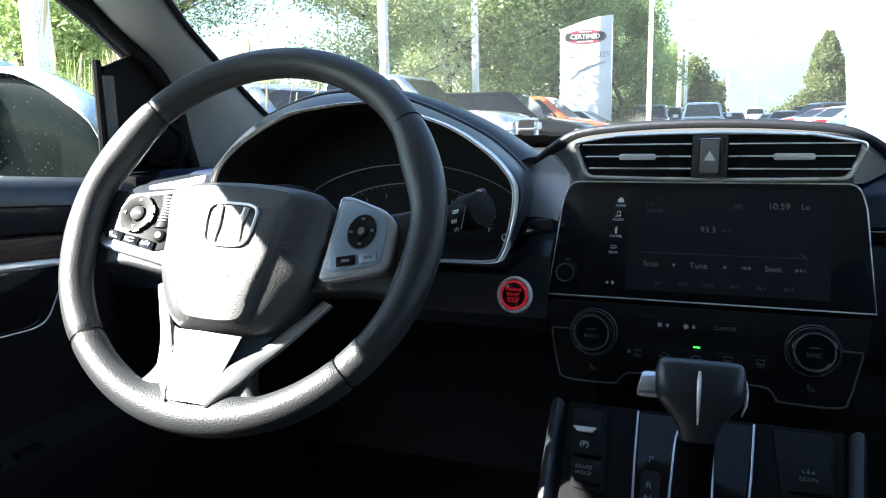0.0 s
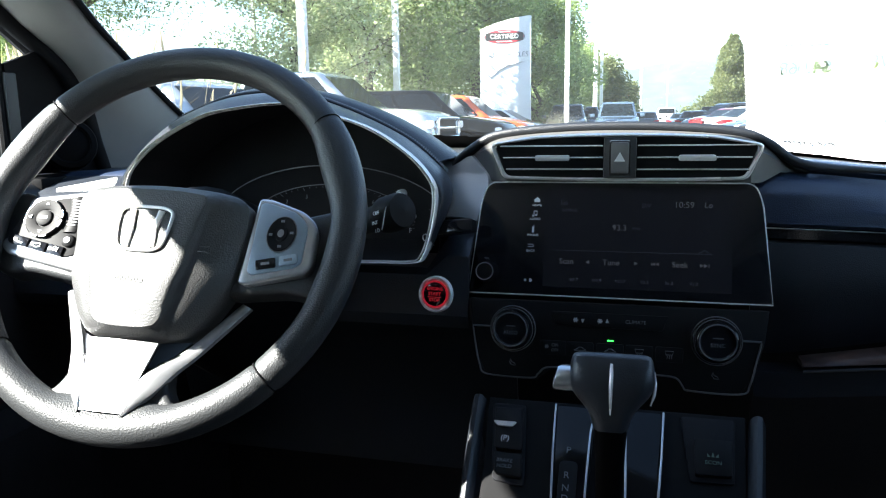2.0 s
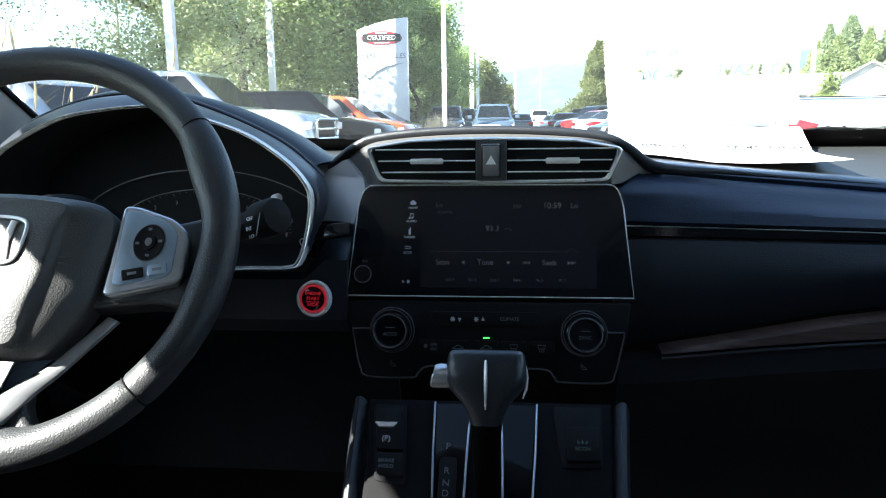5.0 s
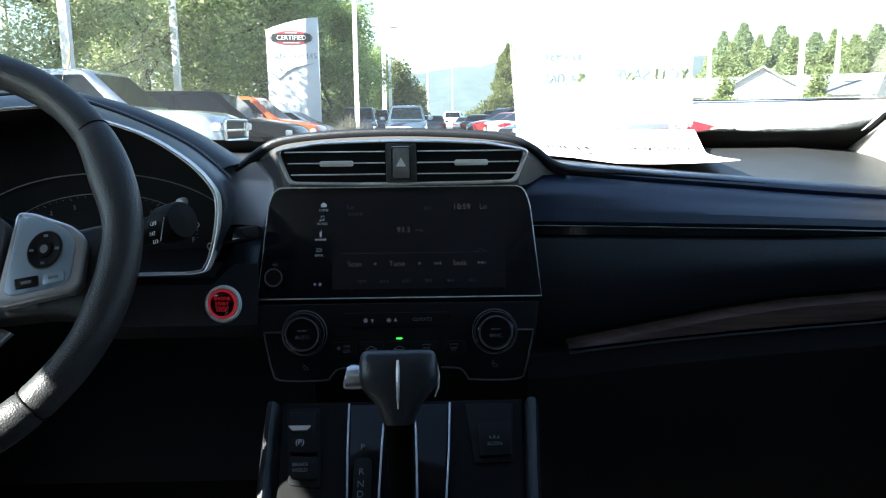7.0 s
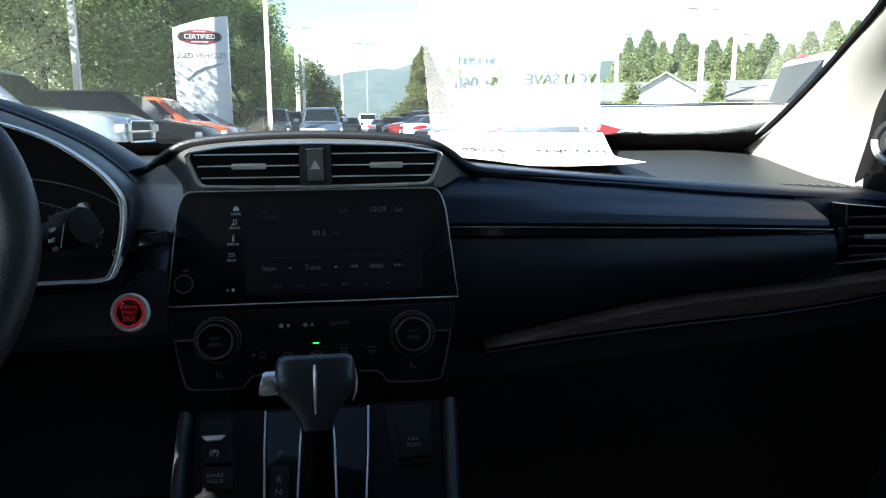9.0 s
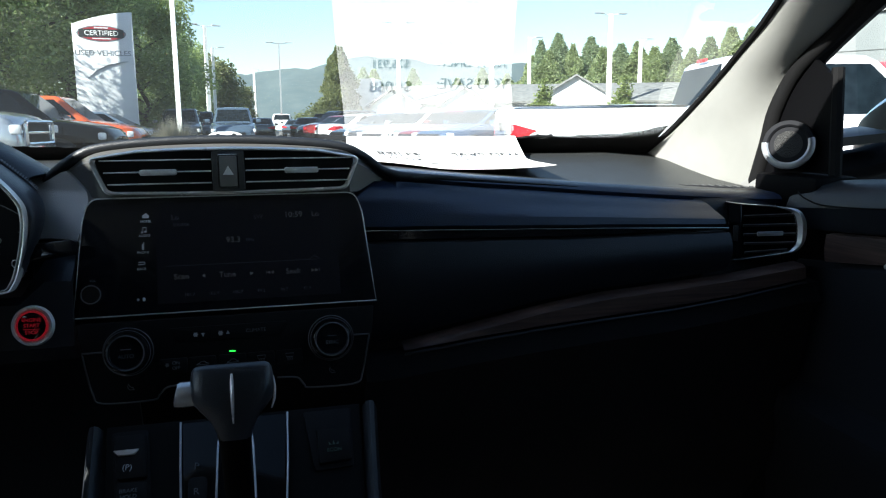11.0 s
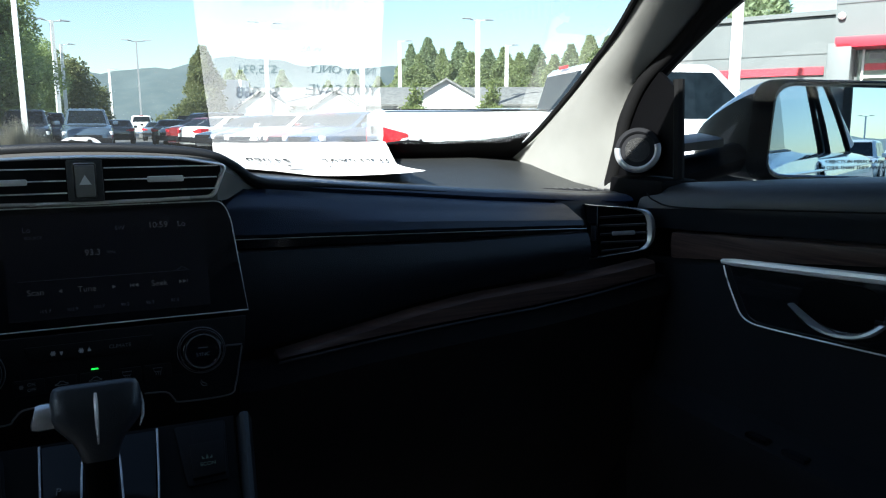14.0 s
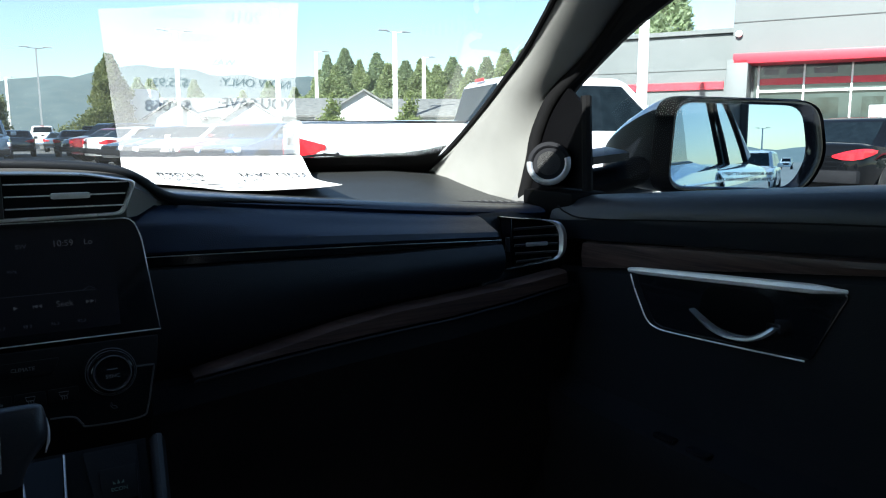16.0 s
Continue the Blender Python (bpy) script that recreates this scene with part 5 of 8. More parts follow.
def build_cluster():
    c = thing("instrument_cluster", "hooded gauge cluster with a silver rim", "gauge cluster")
    E = Vector((0.008, 0, 1.32))
    raw = [(-0.492, 1.265), (-0.479, 1.288), (-0.449, 1.311), (-0.401, 1.333), (-0.362, 1.340), (-0.325, 1.343), (-0.301, 1.341), (-0.233, 1.321), (-0.191, 1.296), (-0.169, 1.273), (-0.164, 1.256), (-0.167, 1.230), (-0.175, 1.204), (-0.187, 1.197), (-0.235, 1.196), (-0.40, 1.190), (-0.475, 1.194), (-0.494, 1.22)]
    pts = [E + (Vector((x, 0.63, z)) - E) * 1.095 for x, z in raw]
    ring = smooth_path(pts, 6, closed=True)
    mid = sum(ring, Vector()) / len(ring)

    def row(s, y, dz=0.0):
        return [(mid.x + (p.x - mid.x) * s, y + (p.z - 1.2) * 0.10, mid.z + (p.z - mid.z) * s + dz) for p in ring]

    def band(*rows):
        return loft([r + [r[0]] for r in rows])
    rim = part("silver_rim", band(row(1.021, 0.692), row(1.018, 0.6845), row(1.010, 0.6815), row(1.002, 0.6825), row(0.999, 0.688)), SILVER, c, "satin silver outer rim")
    part("rim_groove", band(row(1.000, 0.688), row(0.993, 0.689), row(0.992, 0.687)), RUBBER, rim, "black groove")
    part("inner_bead", band(row(0.993, 0.688), row(0.991, 0.6838), row(0.986, 0.6832), row(0.983, 0.688)), SILVER, rim, "thin silver inner bead")
    part("inner_shroud", band(row(0.985, 0.688), row(0.955, 0.735), row(0.90, 0.790)), DARK, c, "matte black inner shroud")
    face = slab([((p[0] - mid.x), (p[2] - mid.z)) for p in row(0.96, 0)], 0.003, m=plane_frame((mid.x, 0.792, mid.z), (1, 0, 0), (0, 0.1, 1)))
    part("dial_face", face, DARK, c, "black gauge face")
    # hood: from the rim back to the stitched seam over the top, and to the outer wall on the display side
    k0 = 0
    k1 = min(range(len(ring)), key=lambda k: (ring[k] - Vector((-0.196, 0.69, 1.198))).length)
    near = [Vector(p) for p in row(1.018, 0.688)[k0:k1 + 1]]
    far = smooth_path([(-0.548, 0.715, 1.254), (-0.540, 0.73, 1.290), (-0.515, 0.755, 1.326), (-0.485, 0.76, 1.342), (-0.440, 0.76, 1.3555), (-0.395, 0.76, 1.3595), (-0.350, 0.76, 1.3560), (-0.313, 0.76, 1.3455), (-0.270, 0.76, 1.328), (-0.226, 0.76, 1.305), (-0.194, 0.752, 1.281), (-0.176, 0.735, 1.2660), (-0.168, 0.715, 1.2520), (-0.170, 0.705, 1.236), (-0.177, 0.700, 1.218), (-0.187, 0.698, 1.196)], 5)
    n = 70
    a, b = resample(near, n), resample(far, n)
    bow = [Vector((0, -0.004, 0.0035))] * n
    rows = [a] + [[p.lerp(q, t) + o * math.sin(math.pi * t) + Vector((0.0, -0.006 * math.sin(math.pi * t) * max(0.0, (k - 48) / 22), 0)) for k, (p, q, o) in enumerate(zip(a, b, bow))] for t in (0.15, 0.35, 0.6, 0.85)] + [b, [q + Vector((-0.010 * min(1.0, max(0.0, (k - 42) / 12)), 0.03, -0.006)) for k, q in enumerate(b)]]
    part("hood", loft(rows), HOODPAD, c, "blue-black padded hood round the gauges")
    # padded brow behind the seam
    top = smooth_path([(-0.535, 0.79, 1.300), (-0.512, 0.79, 1.330), (-0.478, 0.80, 1.352), (-0.440, 0.80, 1.363), (-0.395, 0.80, 1.3675), (-0.348, 0.80, 1.3620), (-0.308, 0.80, 1.3520), (-0.268, 0.80, 1.337), (-0.226, 0.80, 1.315), (-0.190, 0.797, 1.2920), (-0.170, 0.790, 1.2830)], 5)
    f2 = resample(far[8:51], 56)
    t2 = resample(top, 56)
    rows = [[p + Vector((0, 0.004, -0.003)) for p in f2], [p + Vector((0, 0.006, 0.0005)) for p in f2]] + [[p.lerp(q, t) + Vector((0, 0, 0.0035 * math.sin(math.pi * t))) for p, q in zip(f2, t2)] for t in (0.3, 0.6, 0.9)] + [t2, [q + Vector((0, 0.035, -0.004)) for q in t2], [Vector((q.x, q.y + 0.12, min(q.z - 0.03, 1.290))) for q in t2]]
    part("brow", thick(loft(rows), 0.003), HOODPAD, c, "smooth padded brow behind the seam")
    # stitched seam: a raised welt with single stitches
    welt = [p + Vector((0, 0.001, 0.0015)) for p in resample(far[10:55], 80)]
    seam = part("stitched_seam", tube(welt, [0.0034 * min(1.0, (80 - k) / 12) for k in range(80)], 8, flat=0.6), LEATHER, c, "raised leather welt along the hood")
    bm = bmesh.new()
    fine = resample(welt, 241)
    for k in range(0, 240, 2):
        p, q = fine[k], fine[k + 1]
        side = (q - p).cross(Vector((0, -0.4, 1))).normalized() * 0.0016
        tube([p - side + Vector((0, -0.0006, 0.0020)), q + side + Vector((0, -0.0006, 0.0020))], 0.00055, 5, bm=bm)
    tagged(part("stitches", bm, DIMPRINT, seam, "pale thread stitches"), kind="stuff")
    part("side_trim", ribbon([(-0.640, 0.700, 1.2535), (-0.592, 0.690, 1.2560), (-0.548, 0.682, 1.2580)], [(-0.640, 0.704, 1.2545), (-0.600, 0.696, 1.2610), (-0.546, 0.688, 1.2690)], 0.0006, 0.003), SILVER, c, "silver blade beside the gauges")
    tach = plane_frame((-0.335, 0.7865, 1.204), (1, 0, 0), (0, 0.1, 1))
    arc = [tach @ Vector((0.105 * math.cos(q), 0.050 * math.sin(q), 0.002)) for q in np.linspace(0.15, 3.0, 40)]
    part("dial_arc", tube(arc, 0.0006, 5), DIMSILVER, c, "thin silver arc")
    vis = [tach @ Vector((0.150 * math.cos(q), 0.072 * math.sin(q), 0.006)) for q in np.linspace(0.5, 2.64, 30)]
    part("visor_edge", tube(vis, 0.0007, 5), DIMSILVER, c, "thin edge of the gauge visor")
    for i in range(9):
        q = 2.9 - i * 0.33
        words("dial_number", str(i), 0.0066, tach @ Matrix.Translation((0.089 * math.cos(q), 0.037 * math.sin(q), 0.003)), DIMPRINT, c)
        for k in range(4):
            h = q - k * 0.0825
            p0, p1 = (tach @ Vector((r * math.cos(h), r * 0.46 * math.sin(h), 0.002)) for r in ((0.098 if k == 0 else 0.1015), 0.104))
            part("dial_tick", tube([p0, p1], 0.0004, 4), DIMPRINT, c)
    words("dial_number", "0", 0.022, tach @ Matrix.Translation((0.03, 0.012, 0.003)), PRINT, c)
    gx = tach @ Vector((0.118, -0.01, 0.002))
    part("fuel_arc", tube([gx + Vector((0.016 * math.cos(q), 0, 0.034 * math.sin(q))) for q in np.linspace(-1.3, 1.3, 16)], 0.0005, 5), DIMPRINT, c)
    for k in range(4):
        part("dial_tick", box((0.004, 0.0004, 0.0012), gx + Vector((0.008, -0.001, -0.024 + k * 0.016))), PRINT, c)
    words("dial_number", "F", 0.0075, Matrix.Translation(E + Vector((-0.232, 0.746, -0.112))) @ pose(0, 0, 0, 90, 0, 0), PRINT, c)
    for dx, dz, r_ in ((-0.2265, -0.096, 0.0016), (-0.236, -0.103, 0.0012), (-0.215, -0.119, 0.0026)):
        part("gauge_icon", tube([E + Vector((dx + r_ * math.cos(q), 0.745, dz + 1.4 * r_ * math.sin(q))) for q in np.linspace(0, 6.28, 10)[:-1]], 0.0007, 5, closed=True), WHITEPRINT, c)
    part("reset_knob", lathe([(0.0048, 0), (0.0048, 0.010), (0.0040, 0.012), (0, 0.012)], 18, plane_frame(E + Vector((-0.2310, 0.72, -0.0690)), (1, 0, 0), (0, 0, 1))), WHITEPRINT, c, "small white trip knob")
    return c


def build_stalk():
    s = thing("wiper_stalk", "black wiper stalk with white markings", "stalk")
    path = [(-0.30, 0.63, 1.216), (-0.25, 0.622, 1.228), (-0.21, 0.606, 1.240), (-0.188, 0.594, 1.247)]
    part("arm", tube(smooth_path(path, 4), [0.011] * 5 + [0.012] * 4 + [0.0135] * 4, 16), PADBLACK, s, "black arm")
    part("end_cap", lathe([(0.0150, 0), (0.0165, 0.004), (0.0165, 0.022), (0.0150, 0.026), (0.0, 0.028)], 24, Matrix.Translation((-0.203, 0.602, 1.2425)) @ Vector((0.84, -0.46, 0.27)).to_track_quat("Z", "Y").to_matrix().to_4x4()), PADBLACK, s, "round end")
    m = plane_frame((-0.1960, 0.5790, 1.2440), (0.86, -0.45, 0.24), (-0.2, 0.2, 1))
    for txt, x, y in (("OFF", -0.006, 0.005), ("INT", -0.009, -0.003), ("LO", -0.007, -0.010)):
        words("marking", txt, 0.0046, m @ Matrix.Translation((x, y, 0.0015)), WHITEPRINT, s)
    part("marking_line", box((0.0007, 0.0004, 0.020), m @ Vector((0.002, -0.001, 0.0005)), m=pose(0, 0, 0, 0, 12, 0)), WHITEPRINT, s)
    return s


# ---- doors ----
def build_door(side, label):
    d = thing("door_1" if side < 0 else "door_2", label, "car door", kind="structure")

    def P(x, y, z):
        return (x * side, y, z)
    ys = np.linspace(0.80, -0.20, 26)

    def sill(y):
        return 1.262 + (0.70 - y) * 0.088 if y > 0.3 else 1.2972 + (0.3 - y) * 0.02

    def slope(y, a, b):
        return a + (0.70 - y) * b
    rings = []
    for y in ys:
        zs = sill(y)
        f = 0.010 * max(0, (y - 0.66) / 0.14) ** 2
        zw = slope(y, 1.200, 0.076)
        rings.append([P(0.80, y, zs - 0.004), P(0.775, y, zs + 0.002), P(0.745 + f, y, zs + 0.0015), P(0.718 + f, y, zs - 0.004), P(0.703 + f, y, zs - 0.016), P(0.697 + f, y, zs - 0.032), P(0.700 + f, y, (zs + zw) / 2 - 0.01), P(0.706 + f, y, zw + 0.002), P(0.712 + f, y, zw)])
    part("sill_pad", thick(loft(rings), 0.005), DOORPAD, d, "padded black door top")
    rings = []
    for y in ys[2:]:
        zt, zb = slope(y, 1.199, 0.076), slope(y, 1.163, 0.130)
        zb = min(zb, zt - 0.012)
        rings.append([P(0.713, y, zt), P(0.703, y, zt - 0.002), P(0.701, y, (zt + zb) / 2), P(0.704, y, zb + 0.001), P(0.712, y, zb)])
    part("wood_trim", thick(loft(rings), 0.003), WOOD, d, "dark wood-grain trim")
    rings = []
    for y in ys:
        zb = min(slope(y, 1.163, 0.130), slope(y, 1.199, 0.076) - 0.012)
        f = 0.022 * max(0, (y - 0.62) / 0.18) ** 2
        rings.append([P(0.713 + f, y, zb), P(0.705 + f, y, zb - 0.008), P(0.703 + f, y, zb - 0.05), P(0.706 + f, y, 1.06), P(0.695 + f, y, 1.00), P(0.655 + f * 2, y, 0.985), P(0.652 + f * 2, y, 0.955), P(0.68 + f, y, 0.90), P(0.70 + f, y, 0.60)])
    part("lower_panel", thick(loft(rings), 0.005), DARK, d, "black lower door panel")
    fr = [(0.619, 1.173), (0.345, 1.197), (0.337, 1.190), (0.372, 1.117), (0.560, 1.105), (0.580, 1.110)]
    part("handle_recess", slab(rounded([(y, z) for y, z in fr], 0.008) if side < 0 else rounded([(-y, z) for y, z in fr], 0.008), 0.006, 0.0015, m=plane_frame((0.701 * side, 0, 0), (0, -side, 0), (0, 0, 1)) if side > 0 else plane_frame((0.701 * side, 0, 0), (0, 1, 0), (0, 0, 1))), PIANO, d, "gloss black handle recess")
    part("silver_bar", tube([P(0.697, 0.622, 1.1735), P(0.6945, 0.60, 1.1755), P(0.6935, 0.48, 1.1850), P(0.6945, 0.37, 1.1935), P(0.699, 0.338, 1.1955)], [0.0030, 0.0048, 0.0052, 0.0052, 0.0020], 8), SILVER, d, "satin silver bar")
    part("silver_line", tube(smooth_path([P(0.6985, 0.621, 1.168), P(0.6985, 0.613, 1.150), P(0.6985, 0.600, 1.128), P(0.6985, 0.590, 1.114), P(0.6985, 0.576, 1.1075), P(0.6985, 0.550, 1.1066), P(0.6985, 0.46, 1.1115), P(0.6985, 0.376, 1.1170)], 4), 0.0010, 6), SILVER, d, "thin silver line")
    up_ = smooth_path([P(0.690, 0.515, 1.1450), P(0.687, 0.497, 1.1385), P(0.684, 0.476, 1.1315), P(0.683, 0.454, 1.1292), P(0.683, 0.432, 1.1320), P(0.685, 0.419, 1.1385), P(0.689, 0.409, 1.1470)], 5)
    lo_ = smooth_path([P(0.691, 0.515, 1.1425), P(0.687, 0.498, 1.1345), P(0.683, 0.476, 1.1258), P(0.681, 0.453, 1.1238), P(0.681, 0.429, 1.1270), P(0.683, 0.412, 1.1345), P(0.688, 0.400, 1.1465)], 5)
    hd = part("inner_handle", loft([[a, a.lerp(b, 0.3) + Vector((-0.0035 * side, 0, 0)), a.lerp(b, 0.7) + Vector((-0.0035 * side, 0, 0)), b, b + Vector((0.006 * side, 0, 0)), a + Vector((0.006 * side, 0, 0))] for a, b in zip(up_, lo_)], closed=True, caps=True), WHEELSILVER, d, "chrome door handle")
    part("lock_tab", box((0.008, 0.018, 0.012), P(0.694, 0.408, 1.145), 0.003), PIANO, hd)
    part("handle_bowl", slab(rounded([(-0.055, -0.026), (0.052, -0.022), (0.045, 0.030), (-0.045, 0.028)], 0.02), 0.004, 0.002, m=plane_frame((0.6995 * side, 0.462, 1.147), (0, -side, 0), (0, 0, 1))), SAILBLACK, d, "dark finger bowl")
    part("switch", box((0.012, 0.03, 0.006), P(0.664, 0.52, 0.990), 0.002), PIANO, d)
    part("switch", box((0.012, 0.03, 0.006), P(0.664, 0.47, 0.990), 0.002), PIANO, d)
    # sail panel with tweeter, window post
    part("corner_trim", box((0.07, 0.12, 0.05), P(0.747, 0.815, 1.238), 0.008), SAILBLACK, d, "black trim at the foot of the pillar")
    part("corner_trim", box((0.05, 0.12, 0.062), P(0.764, 0.96, 1.224), 0.014), GREYPAD, d, "grey foot of the pillar trim")
    sail = [P(0.752, 0.776 if side > 0 else 0.758, 1.268), P(0.752, 0.786 if side > 0 else 0.758, 1.392 if side > 0 else 1.404), P(0.758, 0.86, 1.44), P(0.752, 0.93, 1.34), P(0.75, 0.95, 1.255)]
    bm = bmesh.new()
    bm.faces.new([bm.verts.new(p) for p in sail])
    part("sail_panel", thick(bm, 0.006), SAILBLACK, d, "black corner panel")
    part("window_post", tube([P(0.756, 0.772, 1.262), P(0.760, 0.786, 1.402)] if side > 0 else [P(0.756, 0.749, 1.262), P(0.758, 0.752, 1.412)], 0.008 if side > 0 else 0.0055, 8), RUBBER, d)
    if side < 0:
        part("post_strip", box((0.006, 0.018, 0.130), P(0.751, 0.7620, 1.328), 0.002), STRIPGREY, d, "dark strip beside the window")
    axis = Vector((-0.72 * side, -0.66, 0.12)).normalized()
    tm = Matrix.Translation(P(0.722, 0.822, 1.303)) @ axis.to_track_quat("Z", "Y").to_matrix().to_4x4()
    tw = part("tweeter", lathe([(0.034, -0.030), (0.034, -0.006), (0.032, 0.002), (0.026, 0.004), (0.0235, 0.001), (0.0235, -0.002), (0, -0.002)], 32, tm), SAILBLACK, d, "round tweeter")
    if side > 0:
        part("tweeter_ring", lathe([(0.0325, 0.0015), (0.0320, 0.0035), (0.0265, 0.0055), (0.0240, 0.003), (0.0325, 0.0012)], 32, tm), DARK, tw, "black ring")
    if side > 0:
        part("silver_crescent", loft([[tm @ Vector((r * math.cos(a), r * math.sin(a), h)) for r, h in ((0.0336, 0.0010), (0.0334, 0.0034), (0.0310, 0.0056), (0.0270, 0.0060), (0.0246, 0.0040), (0.0244, 0.0010))] for a in (math.pi * (0.98 + 1.12 * k / 30) for k in range(31))]), TRIMSILVER, tw, "satin silver crescent")
    part("tweeter_mesh", lathe([(0.0238, -0.001), (0.018, 0.0015), (0, 0.002)], 24, tm), SPEAKERMESH if side > 0 else SAILBLACK, tw, "black speaker mesh")
    part("pad_seam", tube(smooth_path([P(0.7005, 0.772, 1.244), P(0.6985, 0.752, 1.236), P(0.6965, 0.700, 1.232), P(0.6965, 0.52, 1.246), P(0.6965, 0.30, 1.262), P(0.6965, 0.0, 1.272)], 4), 0.0011, 6), RUBBER, d, "fine seam along the door pad")
    # window frame and glass
    fr = smooth_path([P(0.764, 0.90, 1.375), P(0.772, 0.80, 1.455), P(0.755, 0.66, 1.520), P(0.730, 0.50, 1.552), P(0.726, 0.25, 1.566), P(0.724, -0.15, 1.572)] + ([P(0.722, -0.70, 1.574)] if side > 0 else []), 5)
    part("window_frame", tube(fr, 0.020, 8), RUBBER, d, "black window frame")
    panes = [(0.772, -0.18, SIDEGLASS if side > 0 else DEWGLASS, "clear side window")]
    if side > 0:
        panes.append((-0.18, -0.92, TINTGLASS, "tinted rear door window"))
    for front, rear, material, lab in panes:
        rings = []
        for y in np.linspace(front, rear, 18):
            zt = interp(y, (-0.92, 0.25, 0.50, 0.66, 0.772), (1.612, 1.604, 1.574, 1.524, 1.47))
            rings.append([P(0.792 - 0.055 * ((z - 1.26) / 0.35) ** 1.3, y, z) for z in np.linspace(1.262, zt, 8)])
        gl = part("window_glass", loft(rings), material, d, lab)
        gl.visible_shadow = False
    # outer skin
    rings = [[P(0.80, y, sill(y) - 0.006), P(0.865, y, sill(y) - 0.022), P(0.895, y, 1.15), P(0.91, y, 0.9), P(0.89, y, 0.55)] for y in (1.0, 0.8, 0.5, 0.2, -0.2)]
    part("outer_skin", thick(loft(rings), 0.003), CARPAINT, d, "pale silver-blue painted skin")
    return d


def build_mirror(side):
    m = thing("wing_mirror", "pale silver wing mirror with a black inner shell", "wing mirror")

    def P(x, y, z):
        return Vector((x * side, y, z))
    # glass faces back towards the cabin; the shell tapers forward
    cz = 1.332
    face = rounded([(-0.108, -0.066), (0.092, -0.070), (0.120, -0.02), (0.106, 0.058), (-0.100, 0.064)], 0.028, 5)
    cen = P(1.016 if side > 0 else 1.115, 0.722, cz)
    fm = plane_frame(cen, Vector((0.8725, -0.4886, 0)) if side > 0 else Vector((0.76, 0.65, 0)), (0, 0.019, 1))

    def ring(s, d, shift=(0, 0)):
        # the shell runs straight ahead along the car
        return [fm @ Vector(((x if side > 0 else -x) * s + shift[0] * side, y * s * (1.45 if side < 0 and y > 0 and d > 0.02 else 1.0) + shift[1], 0)) + Vector((0, d, 0)) for x, y in face]
    rows = [ring(1.10, -0.014), ring(1.15, 0.0), ring(1.16, 0.03), ring(1.12, 0.07), ring(1.02, 0.11), ring(0.84, 0.150, (-0.012, 0)), ring(0.5, 0.180, (-0.03, 0)), ring(0.2, 0.190, (-0.03, 0)), ring(0.01, 0.192, (-0.03, 0))]
    if side > 0:
        rows = [ring(1.10, -0.014), ring(1.15, 0.0), ring(1.165, 0.02)]
        for k in range(1, 13):
            u = k / 12
            rows.append(ring(1.165 * max(0.0004, 1 - u ** 1.15) ** 0.62, 0.02 + 0.205 * u, (-0.040 * u, -0.034 * u)))
    for name, material, top, lab in (("cap", CARPAINT, True, "pale painted top of the cap"), ("shell", SLATE if side > 0 else SHELLBLACK, False, "dark slate gloss shell")):
        bm = loft(rows, closed=True)
        bmesh.ops.recalc_face_normals(bm, faces=bm.faces)
        bm.normal_update()
        up = 1.0 if max(bm.faces, key=lambda f: f.calc_center_median().z).normal.z > 0 else -1.0
        if side > 0:
            gone = [f for f in bm.faces if (f.normal.z * up > 0.30 or f.normal.y > 0.80) != top]
        else:
            gone = [f for f in bm.faces if (f.normal.z * up > 0.15) != top]
        bmesh.ops.delete(bm, geom=gone, context="FACES")
        part(name, bm, material, m, lab)
    part("rim_band", loft([ring(1.112, -0.018), ring(1.172, -0.003), ring(1.182, 0.012), ring(1.160, 0.016)], closed=True), SAILBLACK, m, "matte black edge band")
    narrow = [p - (fm.col[0].xyz * 0.0065 * max(0.0, (fm.inverted() @ p).x * 10) if side > 0 else Vector()) for p in ring(1.01, -0.004)]
    part("lip", loft([ring(1.10, -0.014), [p.lerp(q, 0.5) + Vector((0, -0.005, 0)) for p, q in zip(ring(1.10, -0.014), narrow)], [p + Vector((0, -0.004, 0)) for p in narrow], [p + Vector((0, 0.004, 0)) for p in narrow]], closed=True), PIANO, m, "gloss black lip")
    glass = bmesh.new()
    glass.faces.new([glass.verts.new(p) for p in narrow])
    part("mirror_glass", glass, MIRROR, m, "mirror glass", smooth=False)
    if side > 0:
        arm = [P(0.80, 0.86, 1.262), P(0.86, 0.845, 1.272), P(0.94, 0.82, 1.296)]
        part("arm", tube(arm, [0.035, 0.034, 0.034], 12, flat=0.7), SAILBLACK, m, "black mirror arm")
    if side < 0:
        prof = [(1.14, 1.424, 1.236), (0.990, 1.4190, 1.236), (0.945, 1.4110, 1.236), (0.904, 1.3935, 1.236), (0.864, 1.3695, 1.236), (0.835, 1.3465, 1.238), (0.819, 1.3270, 1.240), (0.806, 1.306, 1.242)]
        prof = smooth_path(prof, 5)
        rows = [[P(q.x, 0.80 + a, q.z + (q.y - q.z) * h) for a, h in ((0.012, 0), (0.0, 0.10), (0.0, 0.55), (0.004, 0.80), (0.012, 0.93), (0.036, 0.97), (0.070, 0.93), (0.10, 0.75), (0.11, 0.2), (0.09, 0))] for q in prof]
        part("foot", loft(rows, closed=True, caps=True), SHELLBLACK, m, "gloss black sloping mirror shell on the door")
        lid = []
